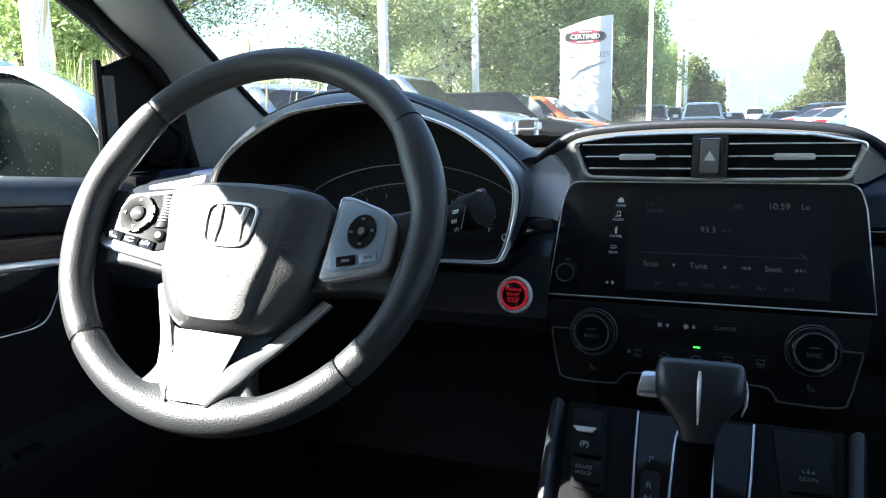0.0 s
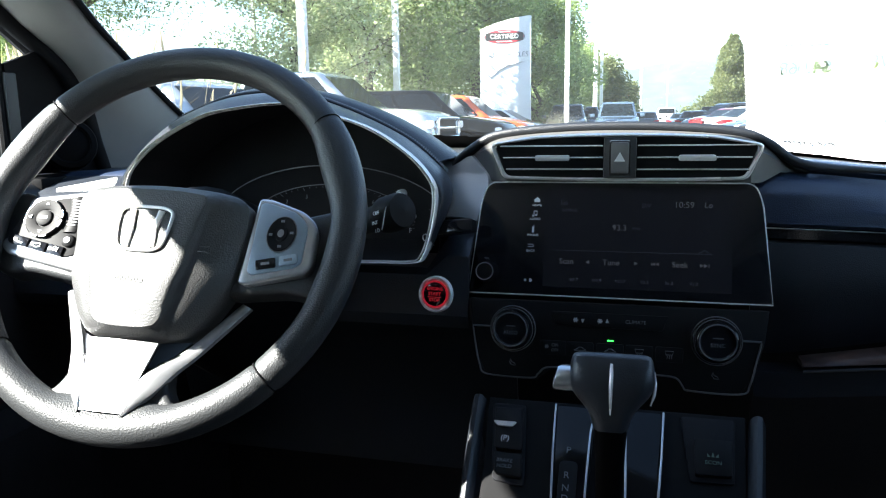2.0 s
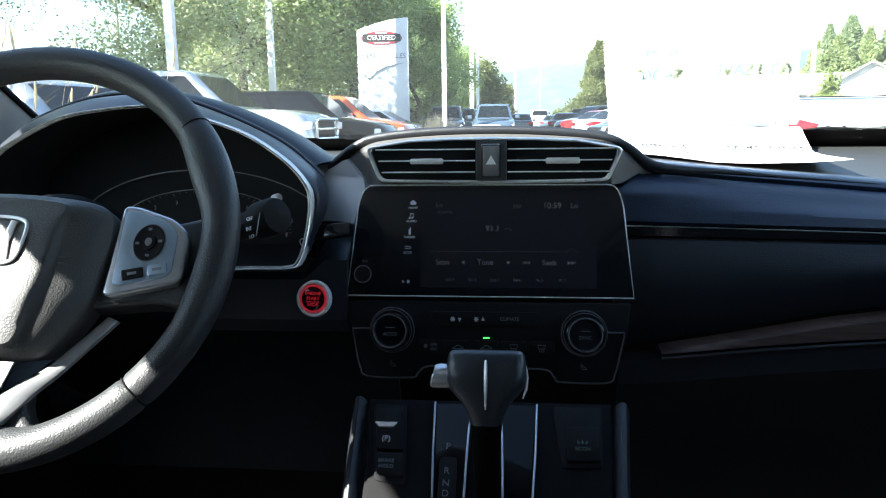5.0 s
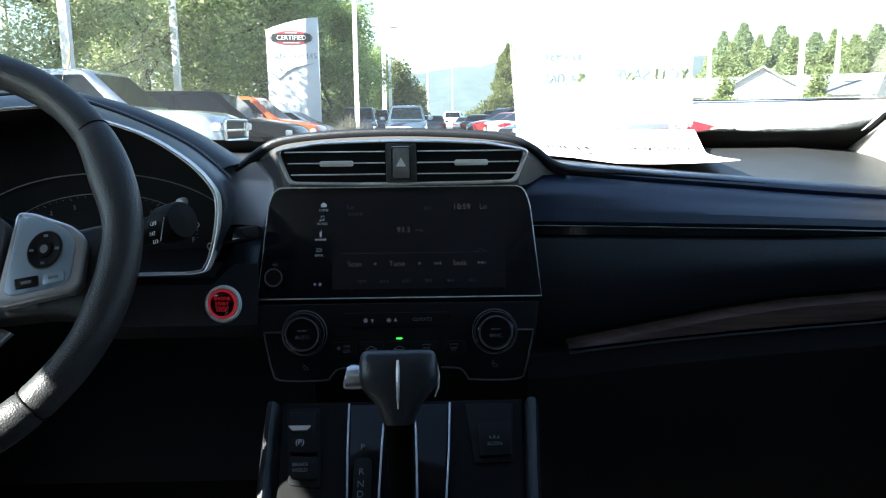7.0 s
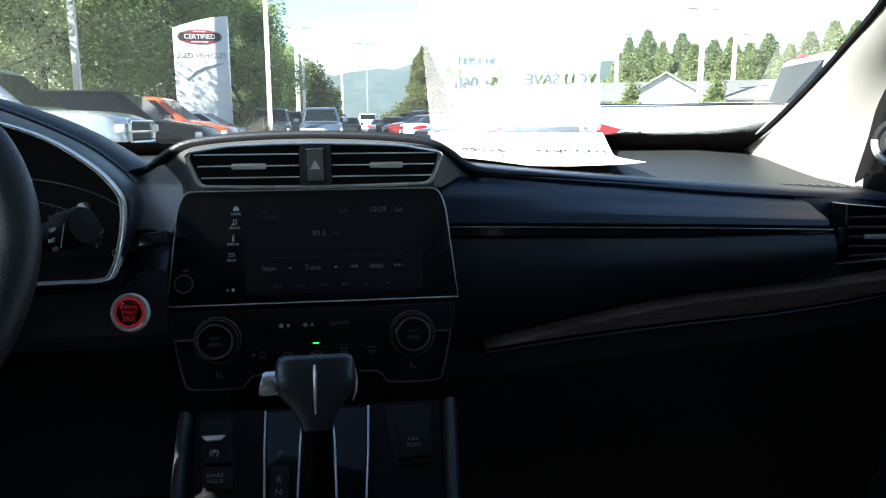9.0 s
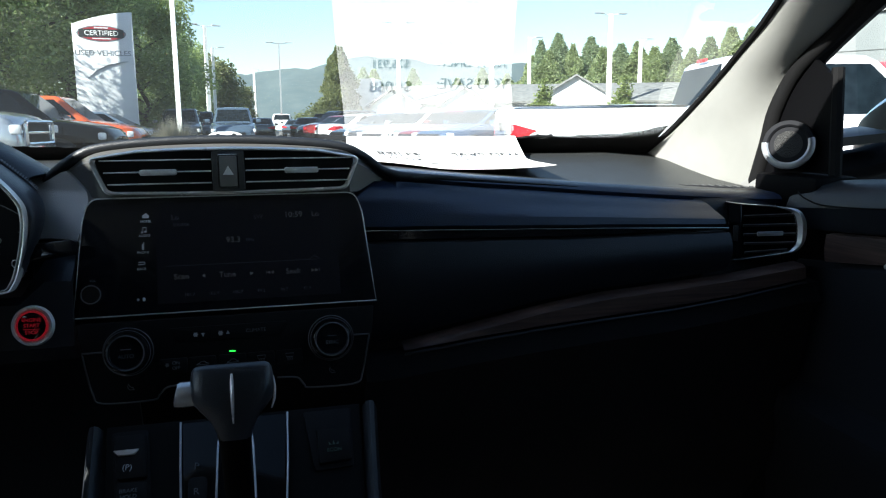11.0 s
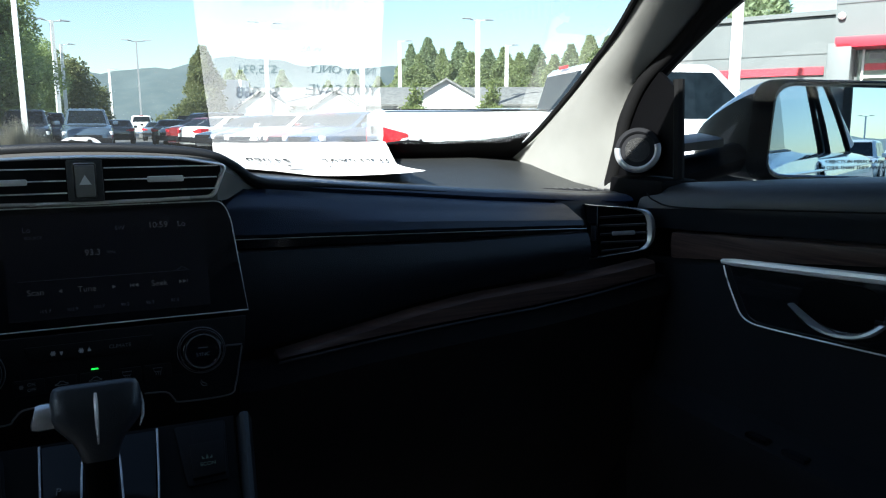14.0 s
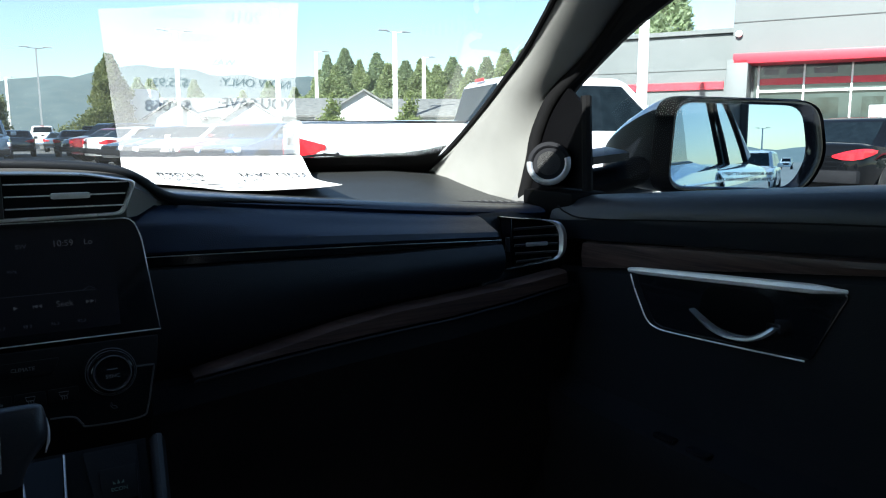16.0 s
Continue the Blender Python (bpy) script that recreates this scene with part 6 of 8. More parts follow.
        for q in prof:
            wide = interp(q.x, (0.806, 0.819, 0.835, 0.864, 0.93, 0.99, 1.14), (0.001, 0.002, 0.006, 0.010, 0.012, 0.010, 0.008))
            lid.append([P(q.x, 0.796, q.y - wide), P(q.x, 0.797, q.y - wide * 0.6), P(q.x, 0.806, q.y - wide * 0.18), P(q.x, 0.822, q.y + 0.001), P(q.x, 0.85, q.y - 0.002), P(q.x, 0.89, q.y - 0.020)])
        part("painted_cap", thick(loft(lid), 0.002), CARPAINT, m, "pale painted top of the mirror")
    if side > 0:
        foot = smooth_path([(0.795, 0.900, 1.264), (0.870, 0.890, 1.262), (0.950, 0.880, 1.266), (1.030, 0.862, 1.272)], 4)
        part("foot", tube(foot, [0.036 - 0.0006 * i for i in range(len(foot))], 14, flat=0.75), SLATE, m, "black mirror foot on the door")
        part("foot_cap", ribbon([P(0.790, 0.80, 1.3120), P(0.825, 0.80, 1.3150), P(0.865, 0.80, 1.3180)], [P(0.790, 0.84, 1.3190), P(0.825, 0.85, 1.3230), P(0.865, 0.86, 1.3260)], 0.002, 0.012), SLATE, m, "dark gloss top of the mirror foot")
    if side > 0:
        for txt, y in (("OBJECTS IN MIRROR ARE", -0.044), ("CLOSER THAN THEY APPEAR", -0.053)):
            words("etched_text", txt, 0.0074, fm @ Matrix.Translation((0.022, y - 0.004, 0.0042)), DIMPRINT, m)
    return m


def build_paper():
    p = thing("price_sheet", "white printed price sheet lying on the dash top", "paper sheet")

    def lie(x, y):
        """The sheet's height over the dash top: flat, with a lifted far edge and a curled near corner."""
        za = interp(x, AX_, AZ_)
        base = interp(y, (0.83, 0.90, 0.98, 1.08, 1.16), (za + 0.003, za + 0.004, (1.276 + za) / 2 + 0.002, 1.282, 1.285))
        v = (y - 0.88) / 0.19
        u = (x - 0.140) / 0.275
        return max(1.2760, base + 0.003) + 0.010 * max(0.0, v) ** 2 + 0.0012 * math.sin(8 * u + 2 * v) + 0.012 * max(0.0, v - 0.75) / 0.25 + 0.006 * max(0.0, u - 0.82) ** 2 * 30 * max(0.0, 0.5 - v)

    def surf(u, v):
        """u along the car's width, v from the near edge to the glass."""
        x = 0.134 + 0.270 * u + 0.022 * v
        y = 0.894 - 0.030 * u * (1 - v) + 0.185 * v
        return Vector((x, y, min(lie(x, y), WS_Z + (WS_Y - y) * WS_S - 0.006)))
    bm = loft([[surf(u, v) for u in np.linspace(0, 1, 31)] for v in np.linspace(0, 1.26, 26)])
    part("sheet", thick(bm, 0.0003), PAPER, p, "white paper sheet")

    def spot(x, y, up=0.0022):
        o = Vector((x, y, lie(x, y)))
        du, dv = Vector((x - 0.02, y, lie(x - 0.02, y))) - o, Vector((x, y - 0.02, lie(x, y - 0.02))) - o
        return plane_frame(o + Vector((0, 0, up)), du, dv)
    for txt, x, y, s in (("2018", 0.325, 0.893, 0.026), ("WAS:", 0.302, 0.963, 0.0150), ("NOW ONLY:", 0.352, 0.993, 0.0185), ("$25,931", 0.224, 0.995, 0.0185), ("YOU SAVE:", 0.355, 0.0245 + 1.0, 0.0240), ("$4,068", 0.226, 1.029, 0.0240)):
        words("printed_text", txt, s, spot(x, y), INK if y > 0.95 else PRINT, p, depth=0.0001)
    for x, y, w in ((0.240, 0.893, 0.085), (0.275, 0.928, 0.070), (0.246, 0.968, 0.050)):
        m = spot(x, y, 0.0016)
        part("printed_bar", box((w, 0.012, 0.0002), m=m.to_3x3().to_4x4(), at=m.translation), PRINT, p)
    return p


CARPAINT = mat("pale_silver_blue_paint", (0.62, 0.68, 0.74), 0.22, metal=0.35, coat=1.0, vary=0.03)
build_windscreen()
build_shell()
for s_ in (-1, 1):
    build_pillar(s_)
build_dashboard()
build_centre_vent()
build_display()
build_climate()
build_start_button()
build_console()
build_lever()
build_wheel()
build_cluster()
build_stalk()
build_door(-1, "closed driver's door with black padding and wood trim")
build_door(1, "closed passenger door with black padding and wood trim")
for s_ in (-1, 1):
    build_mirror(s_)
build_paper()

# ---- outside: materials ----
ASPHALT = mat("asphalt", (0.13, 0.13, 0.13), 0.9, grain=0.5, grain_scale=60, vary=0.25, vary_scale=0.3)
TYRE = mat("tyre_rubber", (0.018, 0.018, 0.018), 0.8)
RIM = mat("alloy_rim", (0.45, 0.45, 0.46), 0.3, metal=0.9)
LAMPGLASS = mat("headlight_glass", (0.75, 0.76, 0.78), 0.08, spec=0.8)
REDLAMP = mat("red_tail_light", (0.55, 0.02, 0.03), 0.12, spec=0.7, vary=0.25, vary_scale=30)
WHITEPOLE = mat("white_pole_paint", (0.78, 0.78, 0.76), 0.45, vary=0.06)
GREYPOLE = mat("grey_pole_paint", (0.30, 0.31, 0.32), 0.5)
SIGNBLACK = mat("black_sign_print", (0.02, 0.02, 0.02), 0.5)
SIGNWHITE = mat("white_sign_panel", (0.60, 0.61, 0.63), 0.45, vary=0.08, vary_scale=1.5)
SIGNRED = mat("red_sign_paint", (0.30, 0.02, 0.03), 0.4)
SIGNGREY = mat("grey_sign_print", (0.16, 0.17, 0.18), 0.5)
BUILDGREY = mat("grey_metal_panel", (0.125, 0.135, 0.135), 0.5, vary=0.05, vary_scale=0.4)
BUILDWHITE = mat("white_siding", (0.80, 0.80, 0.78), 0.7, vary=0.05, vary_scale=2)
JOINT = mat("dark_panel_joint", (0.06, 0.065, 0.065), 0.7)
SHOPDARK = mat("dark_green_interior_tone", (0.030, 0.045, 0.042), 0.06, vary=0.6, vary_scale=1.2, spec=0.6)
# The blue-green mottling is painted reflection on opaque glass.
SHOPGLASS = mat("reflection_toned_shop_glass", (0.045, 0.065, 0.062), 0.06, vary=0.5, vary_scale=0.5, spec=0.6)
SHINGLE = mat("grey_shingle_roof", (0.26, 0.26, 0.25), 0.9, grain=0.7, grain_scale=14, vary=0.3, vary_scale=3)
BARK = mat("grey_brown_bark", (0.12, 0.095, 0.07), 0.95, grain=1.0, grain_scale=18, vary=0.4)
REED = mat("dry_reed", (0.62, 0.50, 0.30), 0.8, vary=0.4, vary_scale=3)
# Distance haze is coloured into the woods as blue-grey.
FOREST = mat("hazed_wooded_hillside", (0.070, 0.098, 0.104), 1.0, vary=0.35, vary_scale=0.016, tint=(0.105, 0.135, 0.138))


def leaf_mat(name, a, b):
    m = bpy.data.materials.new(name)
    m.use_nodes = True
    nt = m.node_tree
    pr = nt.nodes["Principled BSDF"]
    pr.inputs["Roughness"].default_value = 0.55
    ge = nt.nodes.new("ShaderNodeNewGeometry")
    mx = nt.nodes.new("ShaderNodeMix")
    mx.data_type = "RGBA"
    mx.inputs[6].default_value, mx.inputs[7].default_value = (*a, 1), (*b, 1)
    nt.links.new(ge.outputs["Random Per Island"], mx.inputs[0])
    nt.links.new(mx.outputs[2], pr.inputs["Base Color"])
    tl = nt.nodes.new("ShaderNodeBsdfTranslucent")
    nt.links.new(mx.outputs[2], tl.inputs[0])
    sh = nt.nodes.new("ShaderNodeMixShader")
    sh.inputs[0].default_value = 0.55
    nt.links.new(pr.outputs[0], sh.inputs[1])
    nt.links.new(tl.outputs[0], sh.inputs[2])
    nt.links.new(sh.outputs[0], nt.nodes["Material Output"].inputs[0])
    return m


LEAF = leaf_mat("summer_leaves", (0.215, 0.295, 0.10), (0.43, 0.51, 0.22))
LEAFPALE = leaf_mat("olive_leaves", (0.37, 0.42, 0.20), (0.60, 0.63, 0.38))
LEAFOLIVE = leaf_mat("olive_green_leaves", (0.18, 0.24, 0.08), (0.40, 0.46, 0.18))
OLIVEDARK = leaf_mat("dark_olive_leaves", (0.12, 0.15, 0.06), (0.27, 0.29, 0.13))
LEAFDARK = leaf_mat("dark_leaves", (0.07, 0.12, 0.04), (0.17, 0.22, 0.08))
# These two greens run pale: the haze over far trees is mixed in.
LEAFMID = leaf_mat("hazed_mid_green_leaves", (0.24, 0.30, 0.14), (0.46, 0.52, 0.28))
NEEDLE = leaf_mat("hazed_fir_needles", (0.22, 0.29, 0.17), (0.44, 0.51, 0.31))


def polar(yaw, d, z=0.0):
    """A place d metres off, yaw degrees to the left of the car's nose."""
    return Vector((0.01 - d * math.sin(radians(yaw)), d * math.cos(radians(yaw)), z))


# ---- ground and hills ----
def ground_z(x, y):
    """The car park rises a little away from the car, ahead and to both sides."""
    r = math.hypot(x, y)
    return 0.035 * min(max(r - 6.0, 0.0), 10.0) * min(max((y + 6.0) / 6.0, 0.0), 1.0)


bm = bmesh.new()
axis_ = [-4500, -900, -200, -60] + list(range(-36, 37, 2)) + [60, 200, 900, 4500]
gv = [[bm.verts.new((x, y, ground_z(x, y))) for x in axis_] for y in axis_]
for j in range(len(axis_) - 1):
    for i in range(len(axis_) - 1):
        bm.faces.new((gv[j][i], gv[j][i + 1], gv[j + 1][i + 1], gv[j + 1][i]))
single("ground", bm, ASPHALT, "grey asphalt car park ground", "ground", kind="structure")


def build_hills():
    rings = []
    prof = ((-180, 1.0), (-120, 1.4), (-70, 2.2), (-40, 3.2), (-25, 4.2), (-19, 4.4), (-14, 4.7), (-9, 5.0), (-5, 4.5), (-2, 4.25), (1, 3.9), (4, 3.6), (7, 3.0), (12, 2.2), (20, 2.6), (40, 3.0), (70, 2.4), (180, 0.9))
    for yaw in np.linspace(-180, 180, 400):
        e = interp(yaw, [p[0] for p in prof], [p[1] for p in prof])
        h = 3000 * math.tan(radians(e))
        row = []
        for t in np.linspace(0, 1, 9):
            d = 2300 + 900 * t
            z = h * t ** 0.8 * d / 3000 + (noise.noise(Vector((yaw * 0.45, t * 3, 1.7))) * 26 + noise.noise(Vector((yaw * 1.6, t * 7, 4.0))) * 10) * min(1, t * 1.5)
            row.append(polar(yaw, d, max(-1, z)))
        rings.append(row)
    single("hills", loft(rings), FOREST, "wooded hills on the horizon, haze coloured in as blue-green", "hills", kind="structure")


build_hills()


# ---- vehicles ----
def glide(rows, per=4):
    """Rows of numbers with smooth steps between them."""
    out = []
    for i in range(len(rows) - 1):
        p0, p1, p2, p3 = (np.array(rows[k], float) for k in (max(i - 1, 0), i, i + 1, min(i + 2, len(rows) - 1)))
        for k in range(per):
            t = k / per
            m1 = (p2 - p0) / max(p2[0] - p0[0], 1e-6) * (p2[0] - p1[0])
            m2 = (p3 - p1) / max(p3[0] - p1[0], 1e-6) * (p2[0] - p1[0])
            out.append((2 * t ** 3 - 3 * t ** 2 + 1) * p1 + (t ** 3 - 2 * t ** 2 + t) * m1 + (3 * t ** 2 - 2 * t ** 3) * p2 + (t ** 3 - t ** 2) * m2)
    return out + [np.array(rows[-1], float)]


def ring_of(x, w, zb, zt, crown=0.03):
    half = [(0.0, zb), (w * 0.86, zb), (w * 0.97, zb + 0.10), (w, zb + (zt - zb) * 0.45), (w * 0.985, zb + (zt - zb) * 0.78), (w * 0.93, zt - 0.03), (w * 0.85, zt), (w * 0.45, zt + crown * 0.8), (0.0, zt + crown)]
    return [(x, -y, z) for y, z in half] + [(x, y, z) for y, z in half[-2:0:-1]]


def build_vehicle(kind, paint, label, m, group="", name=None):
    spec = {
        "pickup": dict(L=6.60, W=2.0, H=2.06, belt=1.31, hood=1.24, cab=(2.32, 5.10), roof=(2.52, 4.25), bed=1.62, wheel=0.40, base=(1.25, 5.55)),
        "suv": dict(L=4.60, W=1.86, H=1.76, belt=1.12, hood=1.06, cab=(0.10, 3.50), roof=(0.45, 2.75), bed=None, wheel=0.35, base=(0.85, 3.60)),
        "sedan": dict(L=4.65, W=1.80, H=1.46, belt=0.98, hood=0.90, cab=(0.65, 3.45), roof=(1.45, 2.60), bed=None, wheel=0.33, base=(0.90, 3.65)),
    }[kind]
    L, W, H, belt, hood = (spec[k] for k in ("L", "W", "H", "belt", "hood"))
    w = W / 2
    v = thing(name or {"pickup": "pickup_truck", "suv": "parked_suv", "sedan": "parked_sedan"}[kind], label, {"pickup": "pickup truck", "suv": "suv", "sedan": "sedan"}[kind], m, group=group)
    c0, c1 = spec["cab"]
    r0, r1 = spec["roof"]
    if kind == "sedan":
        st = [(0.0, 0.72, 0.42, 0.80), (0.06, 0.88, 0.34, 0.96), (0.35, 0.97, 0.30, 1.02), (c0, 1, 0.28, belt + 0.02), (2.0, 1, 0.27, belt), (c1, 1, 0.28, belt - 0.02), (4.0, 0.96, 0.28, hood - 0.06), (4.45, 0.86, 0.30, 0.76), (L, 0.66, 0.40, 0.62)]
    elif kind == "suv":
        st = [(0.0, 0.80, 0.45, 0.90), (0.08, 0.95, 0.36, belt - 0.02), (0.5, 1, 0.32, belt + 0.02), (2.0, 1, 0.31, belt), (c1, 1, 0.32, belt - 0.03), (4.0, 0.97, 0.32, hood - 0.04), (4.42, 0.88, 0.34, 0.92), (L, 0.70, 0.42, 0.74)]
    else:
        st = [(0.0, 0.94, 0.52, belt + 0.10), (0.04, 0.98, 0.46, belt + 0.13), (0.5, 1, 0.44, belt + 0.13), (c0, 1, 0.42, belt + 0.13), (c0 + 0.02, 1, 0.42, belt), (3.0, 1, 0.42, belt), (c1, 1, 0.42, belt - 0.02), (5.7, 0.98, 0.44, hood + 0.03), (6.3, 0.94, 0.46, hood - 0.03), (L - 0.06, 0.88, 0.50, hood - 0.22), (L, 0.80, 0.54, 0.80)]
    body = part("body", loft([ring_of(x, w * f, zb, zt) for x, f, zb, zt in glide(st)], closed=True, caps=True), paint, v, "painted body")
    # greenhouse
    def cabin_ring(t):
        s = t ** 0.9
        x0, x1 = c0 + (r0 - c0) * s, c1 + (r1 - c1) * s
        hw = w * (0.94 - 0.17 * t)
        z = belt - 0.02 + (H - 0.02 - belt) * t
        o = rounded([(x0, -hw), (x1, -hw * 0.93), (x1, hw * 0.93), (x0, hw)], 0.16, 4)
        return [(x, y, z) for x, y in o]
    rings = [cabin_ring(t) for t in (0, 0.25, 0.5, 0.75, 0.92)]
    top = cabin_ring(1.0)
    cx = (r0 + r1) / 2
    rings.append([(cx + (x - cx) * 0.95, y * 0.93, z) for x, y, z in top])
    rings.append([(cx + (x - cx) * 0.5, y * 0.5, z + 0.03) for x, y, z in top])
    part("cabin", loft(rings, closed=True, caps=True), paint, v, "painted roof and pillars")

    def on_side(u, t, sgn):
        s = t ** 0.9
        x0, x1 = c0 + (r0 - c0) * s, c1 + (r1 - c1) * s
        hw = w * (0.94 - 0.17 * t)
        x = x0 + (x1 - x0) * u
        return Vector((x, sgn * (hw * (1 - 0.07 * u) + 0.006), belt - 0.02 + (H - 0.02 - belt) * t))
    cuts = {"pickup": ((0.09, 0.40), (0.46, 0.90)), "suv": ((0.05, 0.24), (0.28, 0.56), (0.60, 0.93)), "sedan": ((0.12, 0.28), (0.30, 0.56), (0.60, 0.93))}[kind]
    for sgn in (-1, 1):
        for a, b in cuts:
            pts = [on_side(a, 0.08, sgn), on_side(b, 0.08, sgn), on_side(b, 0.86, sgn), on_side(a, 0.86, sgn)]
            bm = loft([[p + (q - p) * t for t in np.linspace(0, 1, 4)] for p, q in ((pts[0], pts[1]), ((pts[0] + pts[3]) / 2, (pts[1] + pts[2]) / 2), (pts[3], pts[2]))])
            part("side_window", thick(bm, 0.004), DARKGLASS, v)
    for front in (True, False):
        def edge(t, y):
            s = t ** 0.9
            x = (c1 + (r1 - c1) * s + 0.006) if front else (c0 + (r0 - c0) * s - 0.006)
            return Vector((x, y * w * (0.94 - 0.17 * t) * 0.80, belt - 0.02 + (H - 0.02 - belt) * t))
        bm = loft([[edge(t, y) for y in np.linspace(-1, 1, 5)] for t in (0.06, 0.45, 0.88)])
        part("front_window" if front else "rear_window", thick(bm, 0.004), DARKGLASS, v)
    for x in spec["base"]:
        for sgn in (-1, 1):
            R = spec["wheel"]
            ar = lathe([(R + 0.05, 0.0), (R + 0.05, 0.012), (R - 0.02, 0.012)], 24, Matrix.Translation((x, sgn * (w - 0.01), R)) @ pose(0, 0, 0, -90 * sgn, 0, 0))
            part("wheel_arch", ar, TYRE, v)
            whl = part("wheel", lathe([(R * 0.62, -0.22), (R * 0.96, -0.22), (R, -0.18), (R, -0.04), (R * 0.96, 0.0), (R * 0.66, 0.005), (R * 0.64, -0.02)], 24, Matrix.Translation((x, sgn * (w + 0.005), R)) @ pose(0, 0, 0, -90 * sgn, 0, 0)), TYRE, v)
            bm = lathe([(R * 0.64, -0.03), (R * 0.60, -0.012), (R * 0.55, -0.03), (0, -0.03)], 20, Matrix.Translation((x, sgn * (w + 0.005), R)) @ pose(0, 0, 0, -90 * sgn, 0, 0))
            for k in range(5):
                a = 72 * k
                bm = box((R * 0.58, 0.055, 0.02), (0, 0, 0), bm=bm, m=Matrix.Translation((x, sgn * (w - 0.012), R)) @ pose(0, 0, 0, -90 * sgn, 0, 0) @ pose(0, 0, 0, 0, 0, a) @ Matrix.Translation((R * 0.29, 0, 0)))
            part("rim", bm, RIM, whl)
    for sgn in (-1, 1):
        hz = (0.98 if kind == "pickup" else 0.78) if kind != "sedan" else 0.68
        part("headlight", box((0.16, 0.34, 0.15), (L - (0.08 if kind == "pickup" else 0.22), sgn * (w * 0.80 - 0.04), hz), 0.04, m=pose(0, 0, 0, 0, 0, sgn * -16)), LAMPGLASS, v)
        tz = {"pickup": 1.12, "suv": 0.98, "sedan": 0.86}[kind]
        if kind == "sedan":
            lens = [(0.40, 0.995, 0.895, 0.020), (0.22, 0.965, 0.885, 0.055), (0.07, 0.925, 0.870, 0.075), (0.005, 0.80, 0.850, 0.080), (-0.014, 0.62, 0.835, 0.060), (-0.016, 0.46, 0.830, 0.020)]
            part("tail_light", loft([[(x + (0.03 if dz > 0.5 else -0.006), sgn * w * f, z + dz * h) for dz in (-1, -0.3, 0.5, 1)] for x, f, z, h in lens]), REDLAMP, v)
        else:
            part("tail_light", box((0.12 if kind != "pickup" else 0.06, 0.13 if kind == "pickup" else 0.40, 0.34 if kind == "pickup" else 0.16), (0.03 if kind == "pickup" else 0.05, sgn * (w * 0.97 - (0.10 if kind == "pickup" else 0.20)), tz), 0.03), REDLAMP, v)
        if kind == "pickup":
            part("tail_light", slab(rounded([(0.0, -0.26), (0.22, -0.22), (0.30, 0.06), (0.0, 0.14)], 0.03), 0.01, 0.004, m=plane_frame((0.0, sgn * (w + 0.004), tz), (1, 0, 0), (0, 0, 1)) if sgn < 0 else plane_frame((0.0, w + 0.004, tz), (1, 0, 0), (0, 0, 1)) @ Matrix.Translation((0, 0, 0.012))), REDLAMP, v)
        part("door_mirror", box((0.14, 0.20, 0.15), (c1 - 0.45, sgn * (w + 0.10), belt + 0.06), 0.04), paint, v)
        for x in ((c0 + c1) / 2 - 0.1, c1 - 0.25):
            part("door_gap", box((0.012, 0.01, belt - 0.55), (x, sgn * (w + 0.000), 0.40 + (belt - 0.45) / 2)), RUBBER, v)
            part("door_handle", box((0.20, 0.03, 0.03), (x - 0.22, sgn * (w + 0.004), belt - 0.20), 0.01), paint, v)
    gz = 0.92 if kind == "pickup" else 0.62
    part("grille", box((0.08, W * 0.52, 0.34 if kind == "pickup" else 0.20), (L - 0.03, 0, gz), 0.04), DARK, v)
    if kind == "pickup":
        part("chrome_grille_frame", tube([(L + 0.02, y, z) for y, z in rounded([(-0.62, 0.74), (0.62, 0.74), (0.62, 1.10), (-0.62, 1.10)], 0.08)], 0.035, 8, closed=True), CHROME, v)
        part("chrome_bar", box((0.05, 1.2, 0.05), (L + 0.02, 0, 0.92), 0.015), CHROME, v)
    part("bumper", box((0.22, W * 0.88, 0.20), (L - 0.06, 0, 0.50), 0.06), CHROME if kind == "pickup" else DARK, v)
    part("bumper", box((0.16, W * 0.90, 0.20), (0.02, 0, 0.52), 0.05), CHROME if kind == "pickup" else DARK, v)
    if kind == "pickup":
        part("bed_rail", box((1.98, 0.06, 0.012), (1.02, -w * 0.90, belt + 0.142), 0.004), DARK, v)
        part("bed_rail", box((1.98, 0.06, 0.012), (1.02, w * 0.90, belt + 0.142), 0.004), DARK, v)
        part("tailgate_handle", box((0.03, 0.22, 0.10), (-0.01, 0, 1.22), 0.01), DARK, v, "dark tailgate handle")
        part("brake_light", box((0.03, 0.30, 0.045), (r0 - 0.03, 0, H - 0.045), 0.01), REDLAMP, v)
    return v


def paint(name, c, metal=0.3):
    return mat(name, c, 0.25, metal=metal, coat=1.0, vary=0.04)


PWHITE = paint("white_car_paint", (0.80, 0.80, 0.79), 0.0)
PSILVER = paint("silver_car_paint", (0.52, 0.55, 0.58), 0.6)
PGREY = paint("grey_blue_car_paint", (0.10, 0.145, 0.20), 0.4)
PBLACK = mat("black_car_paint", (0.004, 0.0045, 0.0055), 0.06, vary=0.04, spec=0.18)
PRED = paint("red_car_paint", (0.22, 0.022, 0.028), 0.1)
PORANGE = paint("orange_car_paint", (0.75, 0.13, 0.03), 0.1)
PBLUE = paint("blue_car_paint", (0.04, 0.085, 0.17), 0.2)
PCHAR = paint("charcoal_car_paint", (0.06, 0.065, 0.07), 0.4)


